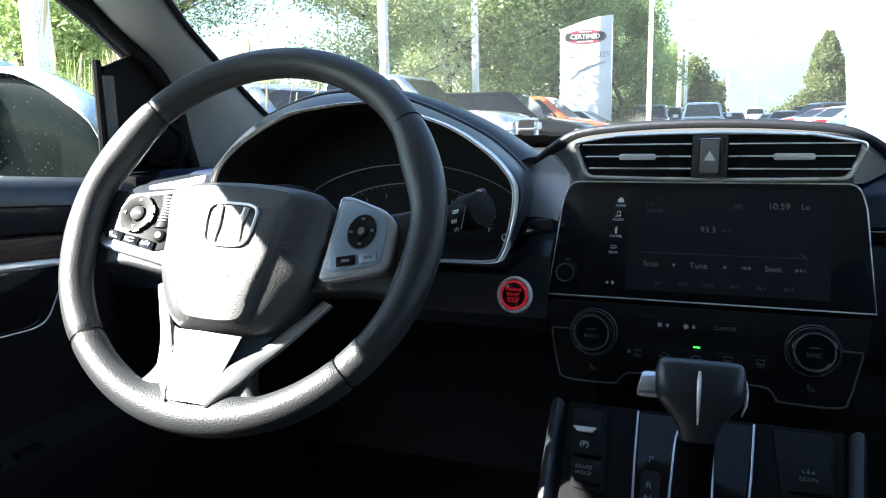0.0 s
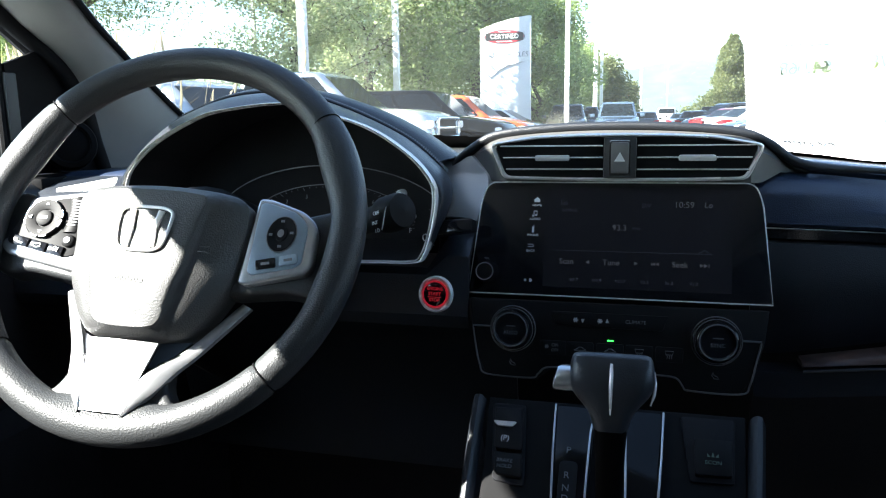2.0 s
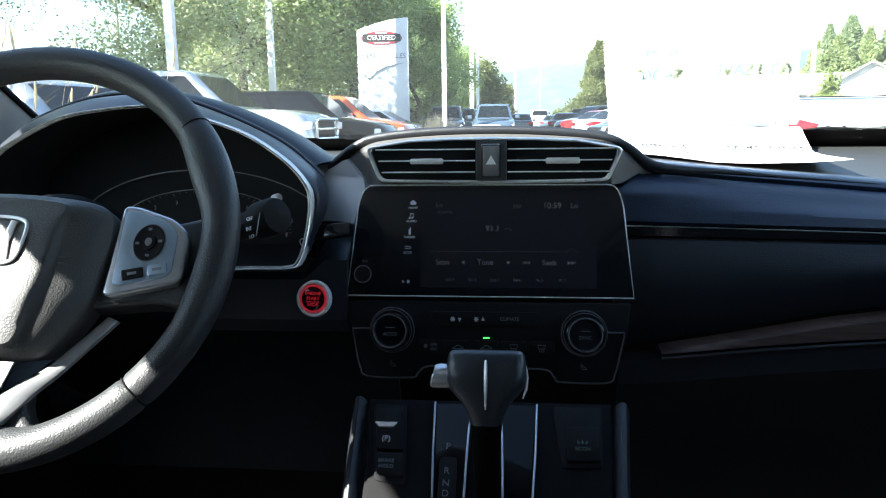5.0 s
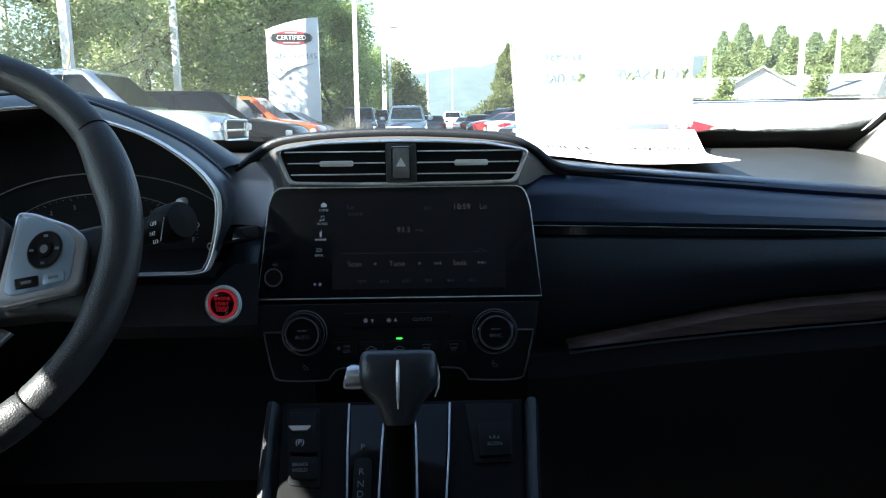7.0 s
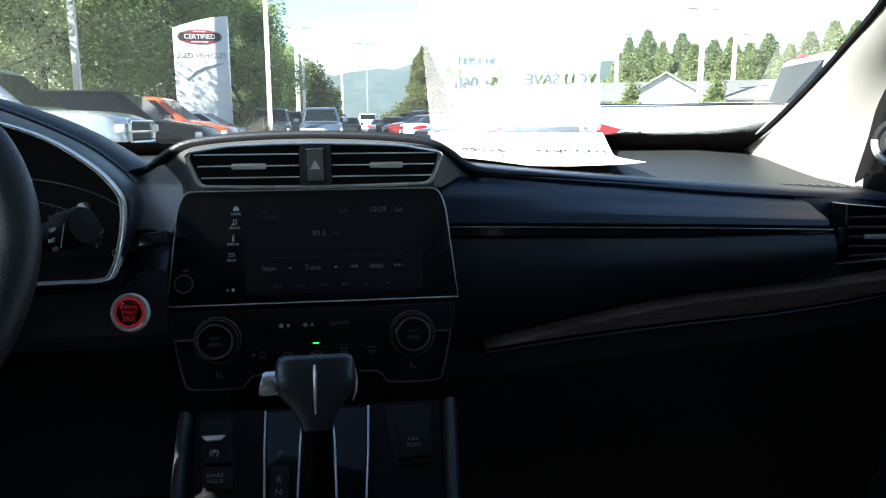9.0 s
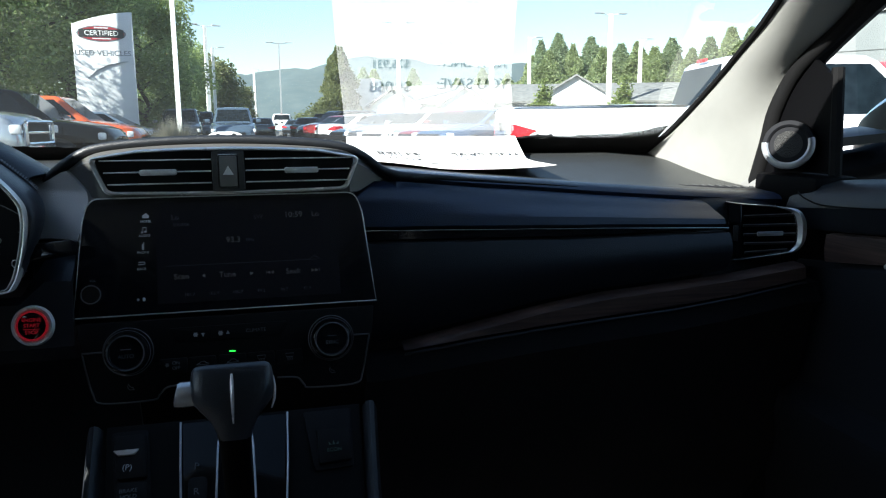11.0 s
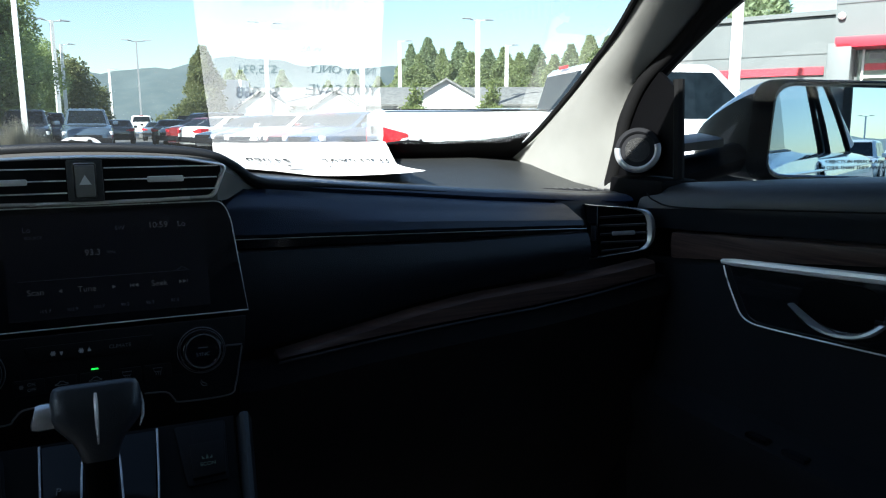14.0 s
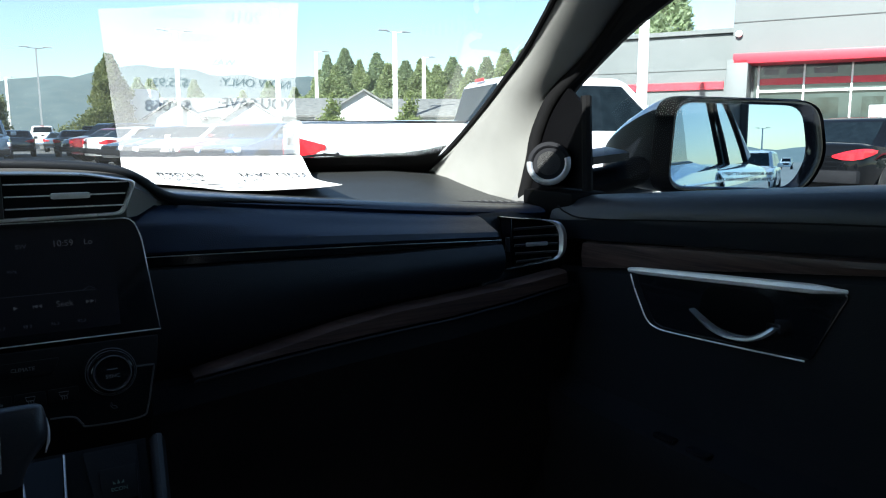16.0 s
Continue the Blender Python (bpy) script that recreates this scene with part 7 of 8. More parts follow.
def at_heading(p, deg, back=0.0):
    """A vehicle's frame: its x runs along the heading (degrees from +x, anticlockwise); p lies back metres ahead of its tail."""
    return Matrix.Translation((p.x, p.y, ground_z(p.x, p.y))) @ pose(0, 0, 0, 0, 0, deg) @ Matrix.Translation((-back, 0, 0))


# white pickups ahead on the passenger side: tail and near side
build_vehicle("pickup", PWHITE, "white crew-cab pickup truck parked side-on", at_heading(polar(-19.6, 8.3), -13) @ Matrix.Translation((0, 0.99, 0)))


def scaled(m, s):
    return m @ Matrix.Scale(s, 4)


# row on the driver's side
build_vehicle("pickup", PSILVER, "silver pickup truck with a chrome grille", scaled(at_heading(Vector((-5.04, 13.95, 0)), -4, 5.10), 1.0))
build_vehicle("suv", PBLACK, "black suv parked beside the silver pickup", scaled(at_heading(polar(12.7, 17.6), -4, 3.5), 1.0))
build_vehicle("suv", PORANGE, "bright orange suv in the parked row", scaled(at_heading(polar(10.6, 21.0), -4, 3.5), 1.0))
build_vehicle("sedan", PWHITE, "white sedan at the end of the row", at_heading(polar(8.2, 25.5), -4, 3.4))
build_vehicle("suv", PSILVER, "pale silver suv parked near the planting", scaled(at_heading(polar(34.0, 9.2), -8, 2.4), 1.0))
# far end of the car park
for kind, p_, label, yaw, d, hd in (
    ("suv", PGREY, "grey-blue suv facing the camera", 1.55, 33, -88), ("suv", PCHAR, "dark suv in the far row", 5.2, 35, -88),
    ("suv", PCHAR, "dark suv in the far row", 3.9, 42, -88), ("sedan", PCHAR, "dark sedan across the car park", -0.4, 48, 90),
    ("pickup", PWHITE, "white pickup truck in the distance", -2.0, 70, 88), ("sedan", PCHAR, "dark sedan across the car park", -4.2, 46, 75),
    ("suv", PBLACK, "black suv across the car park", -5.6, 52, 75), ("sedan", PGREY, "grey sedan across the car park", -3.2, 62, 75),
    ("suv", PCHAR, "charcoal suv in the angled row", -6.4, 40, 205), ("sedan", PRED, "red sedan in the angled row", -7.3, 36, 28),
    ("sedan", PWHITE, "white sedan with red tail lights in the angled row", -8.6, 32, 26), ("sedan", PGREY, "grey-blue sedan in the angled row", -9.9, 30.0, 205),
    ("sedan", PCHAR, "charcoal sedan in the angled row", -11.4, 27.5, 212), ("sedan", PWHITE, "white sedan in the angled row", -12.8, 25.0, 212),
    ("sedan", PSILVER, "silver sedan in the angled row", -14.4, 24.5, 210), ("sedan", PCHAR, "charcoal sedan in the angled row", -13.4, 29.0, 205),
    ("sedan", PRED, "dark red sedan in the angled row", -16.0, 23.5, 208), ("sedan", PBLUE, "blue sedan in the angled row", -17.6, 22.5, 208),
):
    build_vehicle(kind, p_, label, at_heading(polar(yaw, d), hd, 2.3), group="parked cars")
# behind the passenger side
build_vehicle("sedan", PBLACK, "black sedan with red tail lights beside the showroom", scaled(at_heading(polar(-60.6, 12.5), 8), 1.0) @ Matrix.Translation((0, 0.9, 0)))
build_vehicle("suv", PWHITE, "white suv parked far behind with its tail towards the car", at_heading(Vector((-1.7, -27.0, 0)), 90, 4.6))
build_vehicle("pickup", PWHITE, "white pickup truck far behind", at_heading(Vector((-6.5, -140.0, 0)), 90, 6.0))
build_vehicle("suv", PCHAR, "dark suv parked far behind", at_heading(Vector((-5.9, -70.0, 0)), -90))


# own car's rear flank, as the wing mirror shows it
def smooth_path_2d(pts):
    return [(p.x, p.z) for p in smooth_path([(x, 0, z) for x, z in pts], 3)]


def build_flank():
    f = thing("car_flank", "pale silver-blue rear flank of the car", "car body")
    for side in (-1, 1):
        rings = []
        for y in np.linspace(-0.2, -2.15, 26):
            o = -0.12 * max(0.0, (-y - 1.6) / 0.55) ** 2
            rings.append([((x + o) * side, y, z) for x, z in smooth_path_2d(((0.800, 1.296), (0.850, 1.284), (0.884, 1.255), (0.898, 1.15), (0.915, 0.95), (0.905, 0.70), (0.88, 0.5)))])
        part("rear_flank", thick(loft(rings), 0.003), CARPAINT, f, "painted rear flank")
        rings = []
        for y in np.linspace(-0.90, -1.62, 20):
            zb = interp(y, (-1.62, -1.4, -0.9), (1.296, 1.290, 1.287))
            zt = interp(y, (-1.62, -1.50, -1.30, -1.08, -0.90), (1.302, 1.375, 1.480, 1.572, 1.598))
            rings.append([((0.800 - 0.060 * ((z - 1.26) / 0.35) ** 1.3) * side, y, z) for z in np.linspace(zb, zt, 8)])
        rear = part("rear_window", loft(rings), TINTGLASS, f, "tinted rear side glass")
        rear.visible_shadow = False
        for k in (0, -1):
            part("window_trim", tube([Vector(r[k]) + Vector((0.004 * side, 0, 0)) for r in rings], 0.007, 8), RUBBER, f, "black window edging")
        part("window_trim", tube([((0.802) * side, y, 1.287) for y in (-0.25, -0.5, -0.92)], 0.006, 8), RUBBER, f, "black window edging")
        part("window_post", tube([(0.803 * side, -0.95, 1.285), (0.790 * side, -0.88, 1.38), (0.770 * side, -0.80, 1.48), (0.742 * side, -0.71, 1.59)], 0.009, 8), RUBBER, f, "black post between the panes")
        part("roof_edge", tube([(0.790 * side, 0.86, 1.452), (0.780 * side, 0.70, 1.545), (0.750 * side, 0.56, 1.592), (0.738 * side, 0.45, 1.612), (0.735 * side, -0.2, 1.640), (0.725 * side, -0.8, 1.640), (0.725 * side, -1.12, 1.600), (0.745 * side, -1.36, 1.490), (0.790 * side, -1.66, 1.330)], 0.024, 8), CARPAINT, f)
        part("shoulder_crease", tube([(0.884 * side, y, 1.252) for y in (0.4, 0.0, -0.6, -1.2, -1.9)], 0.004, 6), CARPAINT, f)
        part("roof_bar", tube([(0.62 * side, 0.0, 1.70), (0.62 * side, -0.7, 1.72), (0.61 * side, -1.5, 1.69)], 0.015, 8), DARK, f)
    return f


build_flank()


# ---- light poles ----
def build_pole(name, p, h, w, material, head, label, turn=0):
    o = thing(name, label, "street lamp", Matrix.Translation((p.x, p.y, ground_z(p.x, p.y))) @ pose(0, 0, 0, 0, 0, turn), group="car park lamps")
    part("base", lathe([(0.32, 0), (0.32, 0.7), (0.28, 0.76), (0, 0.76)], 20), ASPHALT, o, "concrete base")
    part("pole", loft([[(s1 * w / 2 * k, s2 * w / 2 * k, z) for s1, s2 in ((-1, -1), (1, -1), (1, 1), (-1, 1))] for z, k in ((0.7, 1.0), (h * 0.5, 0.92), (h, 0.8))], closed=True, caps=True), material, o)
    if head:
        for s in (-1, 1) if head == 2 else (1,):
            part("arm", tube([(0, 0, h - 0.1), (s * 0.5, 0, h - 0.02), (s * 0.75, 0, h)], 0.04, 8), material, o)
            part("lamp_head", loft([[(s * (0.6 + 0.75 * t), -0.19, h + 0.02), (s * (0.6 + 0.75 * t), 0.19, h + 0.02), (s * (0.6 + 0.75 * t), 0.15, h + 0.12 - 0.05 * t), (s * (0.6 + 0.75 * t), -0.15, h + 0.12 - 0.05 * t)] for t in (0, 0.5, 1)], closed=True, caps=True), GREYPOLE, o, "flat lamp head")
    return o


for yaw, d, h, w, material, head, turn in (
    (48.96, 8.6, 8.0, 0.20, WHITEPOLE, 0, 0), (28.7, 34, 9.5, 0.16, GREYPOLE, 0, 0), (25.2, 19.5, 9.5, 0.21, WHITEPOLE, 0, 0),
    (18.25, 26, 9.5, 0.20, WHITEPOLE, 0, 0), (5.3, 30, 9.5, 0.18, WHITEPOLE, 0, 0), (3.2, 66, 9.2, 0.30, WHITEPOLE, 2, 20),
    (2.75, 84, 9.2, 0.30, WHITEPOLE, 1, 20), (-0.1, 117, 9.2, 0.4, WHITEPOLE, 1, 0), (-2.0, 78, 9.2, 0.16, GREYPOLE, 2, 0),
    (-10.9, 62, 9.2, 0.30, WHITEPOLE, 2, 0), (-18.0, 50, 9.2, 0.28, WHITEPOLE, 0, 0), (-20.85, 73, 9.2, 0.30, WHITEPOLE, 1, 0), (-26.8, 59, 9.2, 0.32, WHITEPOLE, 2, 0),
    (-29.0, 77, 9.2, 0.34, WHITEPOLE, 1, 0), (-45.5, 21, 9.5, 0.20, WHITEPOLE, 0, 0), (172.47, 119, 7.6, 0.3, GREYPOLE, 2, 0), (174.13, 149, 7.2, 0.3, GREYPOLE, 2, 0), (175.7, 149, 7.6, 0.3, WHITEPOLE, 2, 0),
):
    build_pole("lamp_post", polar(yaw, d), h, w, material, head, "tall slim car park lamp post", turn)


# ---- used vehicle sign ----
def build_sign():
    c = polar(9.95, 27.5)
    m = plane_frame((c.x, c.y, 0), (math.cos(radians(6)), math.sin(radians(6)), 0), (0, 0, 1)) @ Matrix.Scale(1.217, 4)
    s = thing("totem_sign", "tall white totem sign with a red oval badge", "sign", m)
    w = 0.76
    out = [(-w, 0.15), (w, 0.15), (w, 4.18)] + [(w - 2 * w * t, 4.18 - 0.36 * t ** 1.6) for t in np.linspace(0.1, 1, 9)]
    part("panel", slab(out, 0.28, 0.02), SIGNWHITE, s, "white panel with a curved top")
    part("plinth", box((1.7, 0.15, 0.5), (0, 0.075, -0.14)), ASPHALT, s, "concrete plinth")
    ov = [(0.62 * math.cos(a), 0.215 * math.sin(a)) for a in np.linspace(0, 6.2832, 41)[:-1]]
    part("oval_rim", slab(ov, 0.03, m=Matrix.Translation((-0.03, 3.585, 0.006))), SIGNGREY, s, "dark oval rim")
    part("oval_badge", slab([(x * 0.93, y * 0.88) for x, y in ov], 0.03, m=Matrix.Translation((-0.03, 3.585, 0.010))), SIGNRED, s, "red oval badge")
    part("badge_band", box((1.12, 0.215, 0.01), (-0.03, 3.590, 0.010)), SIGNBLACK, s, "black band")
    words("sign_text", "CERTIFIED", 0.185, Matrix.Translation((-0.03, 3.590, 0.0165)), BUILDWHITE, s, depth=0.004)
    part("badge_bar", box((0.34, 0.030, 0.01), (-0.03, 3.735, 0.010)), SIGNWHITE, s)
    part("badge_bar", box((0.46, 0.030, 0.01), (-0.03, 3.450, 0.010)), SIGNWHITE, s)
    words("sign_text", "USED VEHICLES", 0.205, Matrix.Translation((-0.02, 3.065, 0.002)), SIGNGREY, s, depth=0.004)
    part("swoosh", tube([(-0.45, 2.38, 0.01), (-0.2, 2.62, 0.01), (0.1, 2.76, 0.01), (0.6, 2.86, 0.01)], [0.01, 0.03, 0.035, 0.01], 8), mat("pale_grey_print_sign", (0.4, 0.41, 0.42), 0.5), s, "grey swoosh")
    return s


build_sign()


# ---- buildings ----
def build_houses():
    h = thing("long_house", "white single-storey building with a grey shingle roof", "house", Matrix.Translation(polar(-24.4, 62)) @ pose(0, 0, 0, 0, 0, -24))
    part("wall", box((45, 12, 3.3), (3.5, 6, 1.65)), BUILDWHITE, h, "white siding wall")
    roof = loft([[(-19.6, -0.7, 3.2), (-19.6, 6, 4.9), (-19.6, 12.7, 3.2)], [(26.6, -0.7, 3.2), (26.6, 6, 4.9), (26.6, 12.7, 3.2)]])
    part("roof", thick(roof, 0.15), SHINGLE, h, "grey shingle roof")
    for x, gw, gz in ((0.0, 3.7, 5.15), (9.5, 1.6, 4.2), (-15.0, 2.0, 4.3), (-9.0, 2.0, 4.3)):
        bm = bmesh.new()
        vs = [bm.verts.new(p) for p in ((x - gw, -1.2, 0), (x + gw, -1.2, 0), (x + gw, -1.2, 3.0), (x, -1.2, gz), (x - gw, -1.2, 3.0))]
        f = bm.faces.new(vs)
        r = bmesh.ops.extrude_face_region(bm, geom=[f])
        bmesh.ops.translate(bm, vec=(0, 6, 0), verts=[g for g in r["geom"] if isinstance(g, bmesh.types.BMVert)])
        part("gable", bm, BUILDWHITE, h, "white gable wall", smooth=False)
        rf = loft([[(x - gw - 0.4, y, 3.0 - 0.12), (x, y, gz + 0.12), (x + gw + 0.4, y, 3.0 - 0.12)] for y in (-1.6, 5.0)])
        part("gable_roof", thick(rf, 0.14), SHINGLE, h, "grey gable roof")
    for x in (-12, -6, 5.5, 13, 18, 23):
        wn_ = part("window", box((1.4, 0.1, 1.2), (x, -0.04, 1.7), 0.02), BUILDWHITE, h, "white-framed window")
        part("pane", box((1.2, 0.04, 1.0), (x, -0.10, 1.7)), DARKGLASS, wn_)
    part("tower", box((2.4, 2.4, 5.2), (-18.0, 0.4, 2.6)), BUILDWHITE, h, "white corner tower")
    return h


build_houses()


def build_showroom():
    b = thing("showroom", "grey-clad dealership building with red trim", "building", Matrix.Translation(polar(-51.6, 29.0)) @ pose(0, 0, 0, 0, 0, -59))
    # local x runs along the front to the right, y away from the car park
    red = mat("red_fascia", (0.55, 0.03, 0.05), 0.4, vary=0.08)
    part("wall", box((7.0, 14, 5.25), (-3.5, 8.2, 2.625)), BUILDGREY, b, "low grey wing")
    part("wall", box((30, 16, 9.5), (15.0, 8.0, 4.75)), BUILDGREY, b, "tall grey block")
    for z in (2.3, 3.9, 5.2):
        part("panel_joint", box((7, 0.02, 0.03), (-3.5, 1.19, z)), JOINT, b)
    for z in (5.4, 6.9, 8.4):
        part("panel_joint", box((30, 0.02, 0.03), (15, -0.01, z)), JOINT, b)
    part("coping", box((7.2, 0.5, 0.16), (-3.5, 1.3, 5.3)), BUILDGREY, b)
    part("red_stripe", box((6.4, 0.10, 0.28), (-3.6, 1.14, 3.30)), red, b, "red stripe")
    part("red_canopy", box((30.4, 1.5, 0.34), (15.4, -0.55, 4.02), 0.03), red, b, "red canopy band")
    recess = part("shopfront", box((29, 0.2, 3.8), (15.3, -0.02, 1.9)), SHOPGLASS, b, "shopfront glass, blue-green reflection in its colour")
    for k in range(20):
        part("mullion", box((0.06, 0.16, 3.85), (0.95 + k * 1.45, -0.16, 1.92)), WHITEPOLE, recess)
    for z in (0.15, 2.95):
        part("mullion", box((28.8, 0.16, 0.08), (15.3, -0.155, z)), WHITEPOLE, recess)
    part("red_band", box((4.2, 0.02, 0.22), (3.1, -0.135, 3.28)), red, recess, "red band on the glass")
    for x, w_ in ((1.35, 0.50), (2.15, 0.62), (3.05, 0.70)):
        part("lettering_bar", box((w_, 0.02, 0.20), (x, -0.135, 3.62)), SIGNGREY, recess, "dark lettering on the glass")
    # Dark panels laid on the glass stand in for the unlit rooms inside.
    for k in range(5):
        part("interior_shade", box((0.62 + 0.3 * (k % 2), 0.02, 2.0), (1.6 + k * 1.45, -0.130, 1.7)), SHOPDARK, recess, "dark panel on the glass for the shaded interior")
    part("column", box((0.7, 1.5, 4.0), (0.35, -0.55, 2.0), 0.03), BUILDGREY, b)
    for x in (-4.6, -2.4):
        part("window", box((1.5, 0.08, 0.9), (x, 1.16, 2.0)), SHOPGLASS, b)
    part("notice_board", box((1.0, 0.06, 1.3), (4.9, -0.55, 1.75), 0.05), SIGNWHITE, b, "white notice board")
    for k in range(6):
        part("mullion", box((0.05, 0.10, 0.92), (-5.35 + k * 0.745, 1.10, 2.0)), WHITEPOLE, b)
    part("alarm_dome", lathe([(0.12, 0), (0.12, 0.1), (0.05, 0.18)], 14, pose(0.2, -0.05, 5.0, 90, 0, 0)), WHITEPOLE, b)
    return b


build_showroom()


# ---- trees ----
def leaf_cloud(seed, spots, count, size, tall=1.0):
    """Many small leaf-shaped faces spread over clumps: spots of (x, y, z, radius)."""
    rng = random.Random(seed)
    vs, fs = [], []
    weights = [s[3] ** 2 for s in spots]
    for x, y, z, r in rng.choices(spots, weights, k=count):
        d = Vector((rng.gauss(0, 1), rng.gauss(0, 1), rng.gauss(0, 1) * tall)).normalized() * r * rng.random() ** 0.4
        p = Vector((x, y, z)) + d
        u = Vector((rng.gauss(0, 1), rng.gauss(0, 1), rng.gauss(0, 0.7))).normalized()
        t = u.cross(Vector((rng.gauss(0, 1), rng.gauss(0, 1), rng.gauss(0, 1)))).normalized()
        s = size * rng.uniform(0.6, 1.3)
        i = len(vs)
        vs += [p - u * s, p + t * s * 0.45, p + u * s, p - t * s * 0.45]
        fs.append((i, i + 1, i + 2, i + 3))
    me = bpy.data.meshes.new("crown")
    me.from_pydata([tuple(v) for v in vs], [], fs)
    return me


def build_evergreen(label, m, height, spread, seed, leaves, count, size, group="trees", taper=0.80):
    """A dense upright tree: a ragged cone of foliage down to the ground."""
    rng = random.Random(seed)
    t = thing("tree", label, "tree", m, group=group)
    bm = bmesh.new()
    tube([(0, 0, height * k / 6) for k in range(7)], [height * 0.016 * (1 - 0.15 * k) for k in range(7)], 8, bm=bm)
    lobes = [(rng.uniform(0, 6.283), rng.uniform(0.05, 0.95), rng.uniform(0.55, 1.22)) for _ in range(70)]
    for a, f, k in lobes[:30]:
        r = spread * (1 - f) ** 0.62 * k
        tube([(0, 0, height * f * 0.9), (r * 0.8 * math.cos(a), r * 0.8 * math.sin(a), height * (f * 0.9 + 0.03))], [height * 0.004, height * 0.0015], 5, bm=bm)
    part("trunk", bm, BARK, t, "grey-brown trunk and limbs")
    vs, fs = [], []
    for _ in range(count):
        f = rng.random() ** 1.25
        a = rng.uniform(0, 6.283)
        swell = 1.0
        for la, lf, lk in lobes:
            d = (abs((a - la + math.pi) % 6.28318 - math.pi) / 0.45) ** 2 + ((f - lf) / 0.055) ** 2
            if d < 4:
                swell += (lk - 0.86) * 1.5 * math.exp(-d)
        r = spread * 1.12 * max(0.03, 1.0 - f) ** taper * (0.75 + 0.25 * min(1.0, f / 0.10)) * swell * (0.52 + 0.48 * rng.random() ** 0.5) * (1.16 if rng.random() < 0.10 else 1.0)
        p = Vector((r * math.cos(a), r * math.sin(a), height * (0.02 + 0.97 * f) + rng.gauss(0, 0.012) * height))
        u = Vector((math.cos(a) * 0.6 + rng.gauss(0, 0.5), math.sin(a) * 0.6 + rng.gauss(0, 0.5), 0.5 + rng.gauss(0, 0.4))).normalized()
        w_ = u.cross(Vector((rng.gauss(0, 1), rng.gauss(0, 1), rng.gauss(0, 1)))).normalized()
        s = size * rng.uniform(0.6, 1.3)
        i = len(vs)
        vs += [p - u * s, p + w_ * s * 0.42, p + u * s, p - w_ * s * 0.42]
        fs.append((i, i + 1, i + 2, i + 3))
    me = bpy.data.meshes.new("crown")
    me.from_pydata([tuple(v) for v in vs], [], fs)
    me.materials.append(leaves)
    cr = new("crown", me)
    cr.parent = t
    return t


def build_tree(label, m, height, spread, seed, leaves, count, size, low=0.25, shape="round", group="trees"):
    rng = random.Random(seed)
    t = thing("tree", label, "tree", m, group=group)
    bm = bmesh.new()
    lean = [Vector((rng.uniform(-0.02, 0.02) * height * k, rng.uniform(-0.02, 0.02) * height * k, height * 0.8 * k / 6)) for k in range(7)]
    tube(lean, [height * 0.02 * (1 - 0.13 * k) for k in range(7)], 9, bm=bm)
    spots = []
    n = {"round": 26, "cone": 80}.get(shape, 34)
    for k in range(n):
        f = (k + rng.random()) / n
        z = height * (low + (0.97 - low) * f)
        if shape == "round":
            rad = spread * math.sin(math.pi * (0.12 + 0.80 * f)) ** 0.7 * rng.uniform(0.45, 0.95)
        elif shape == "column":
            rad = spread * (1 - f) ** 0.55 * rng.uniform(0.3, 0.8)
        else:
            rad = spread * (1 - f * 0.98) ** 0.9 * rng.uniform(0.35, 0.85)
        a = rng.uniform(0, 6.283)
        tip = Vector((rad * math.cos(a), rad * math.sin(a), z))
        base = Vector((0, 0, max(0.1 * height, z - rad * 0.55)))
        tube([base, (base + tip) / 2 + Vector((0, 0, 0.05 * rad)), tip], [height * 0.006, height * 0.004, height * 0.002], 5, bm=bm)
        r = spread * (rng.uniform(0.26, 0.46) if shape == "round" else rng.uniform(0.20, 0.30) * (1.22 - f) if shape == "cone" else rng.uniform(0.46, 0.62) * (1.18 - f))
        spots.append((*tip, r))
        mid = base.lerp(tip, 0.6)
        spots.append((*mid, r * 0.8))
    part("trunk", bm, BARK, t, "grey-brown trunk and limbs")
    me = leaf_cloud(seed + 1, spots, count, size)
    me.materials.append(leaves)
    cr = new("crown", me)
    cr.parent = t
    return t


T1 = build_tree("tall leafy green street tree", Matrix.Translation(polar(12.2, 40)), 15, 4.6, 3, LEAF, 36000, 0.115)
T8 = build_tree("dense bright green maple beside the sign", Matrix.Translation(polar(7.6, 46)), 9.2, 3.6, 71, LEAF, 34000, 0.12, low=0.06)
T2 = build_tree("tall olive-green street tree", Matrix.Translation(polar(20.4, 34)), 14, 4.6, 7, LEAFPALE, 36000, 0.105, low=0.10)
T3 = build_tree("dense dark green tree", Matrix.Translation(polar(2.5, 98)), 8.6, 3.5, 11, OLIVEDARK, 9000, 0.26, low=0.10)
for src, yaw, d, s in ((T1, 16.5, 36, 1.05), (T8, 6.4, 80, 1.20), (T8, 4.8, 92, 1.10), (T2, 26.0, 24, 0.62), (T2, 18.6, 42, 1.0), (T1, 28.5, 44, 0.30), 
                       (T1, 50.0, 24, 0.9), (T2, 45.5, 30, 0.62), (T3, 3.7, 104, 1.18), (T3, 0.9, 112, 0.74), (T2, 14.2, 46, 0.85), (T2, 10.2, 48, 0.60), (T2, 39.0, 60, 0.5), (T2, 34.0, 62, 0.42)):
    o = copy_thing(src, Matrix.Translation(polar(yaw, d)) @ pose(0, 0, 0, 0, 0, yaw * 47 % 360))
    o.scale = (s, s, s)
# a bough that hangs into view above the driver's side
build_tree("overhanging leafy tree beside the car park", Matrix.Translation(polar(40.5, 17.0)), 7.8, 3.3, 21, LEAFDARK, 52000, 0.036, low=0.52)
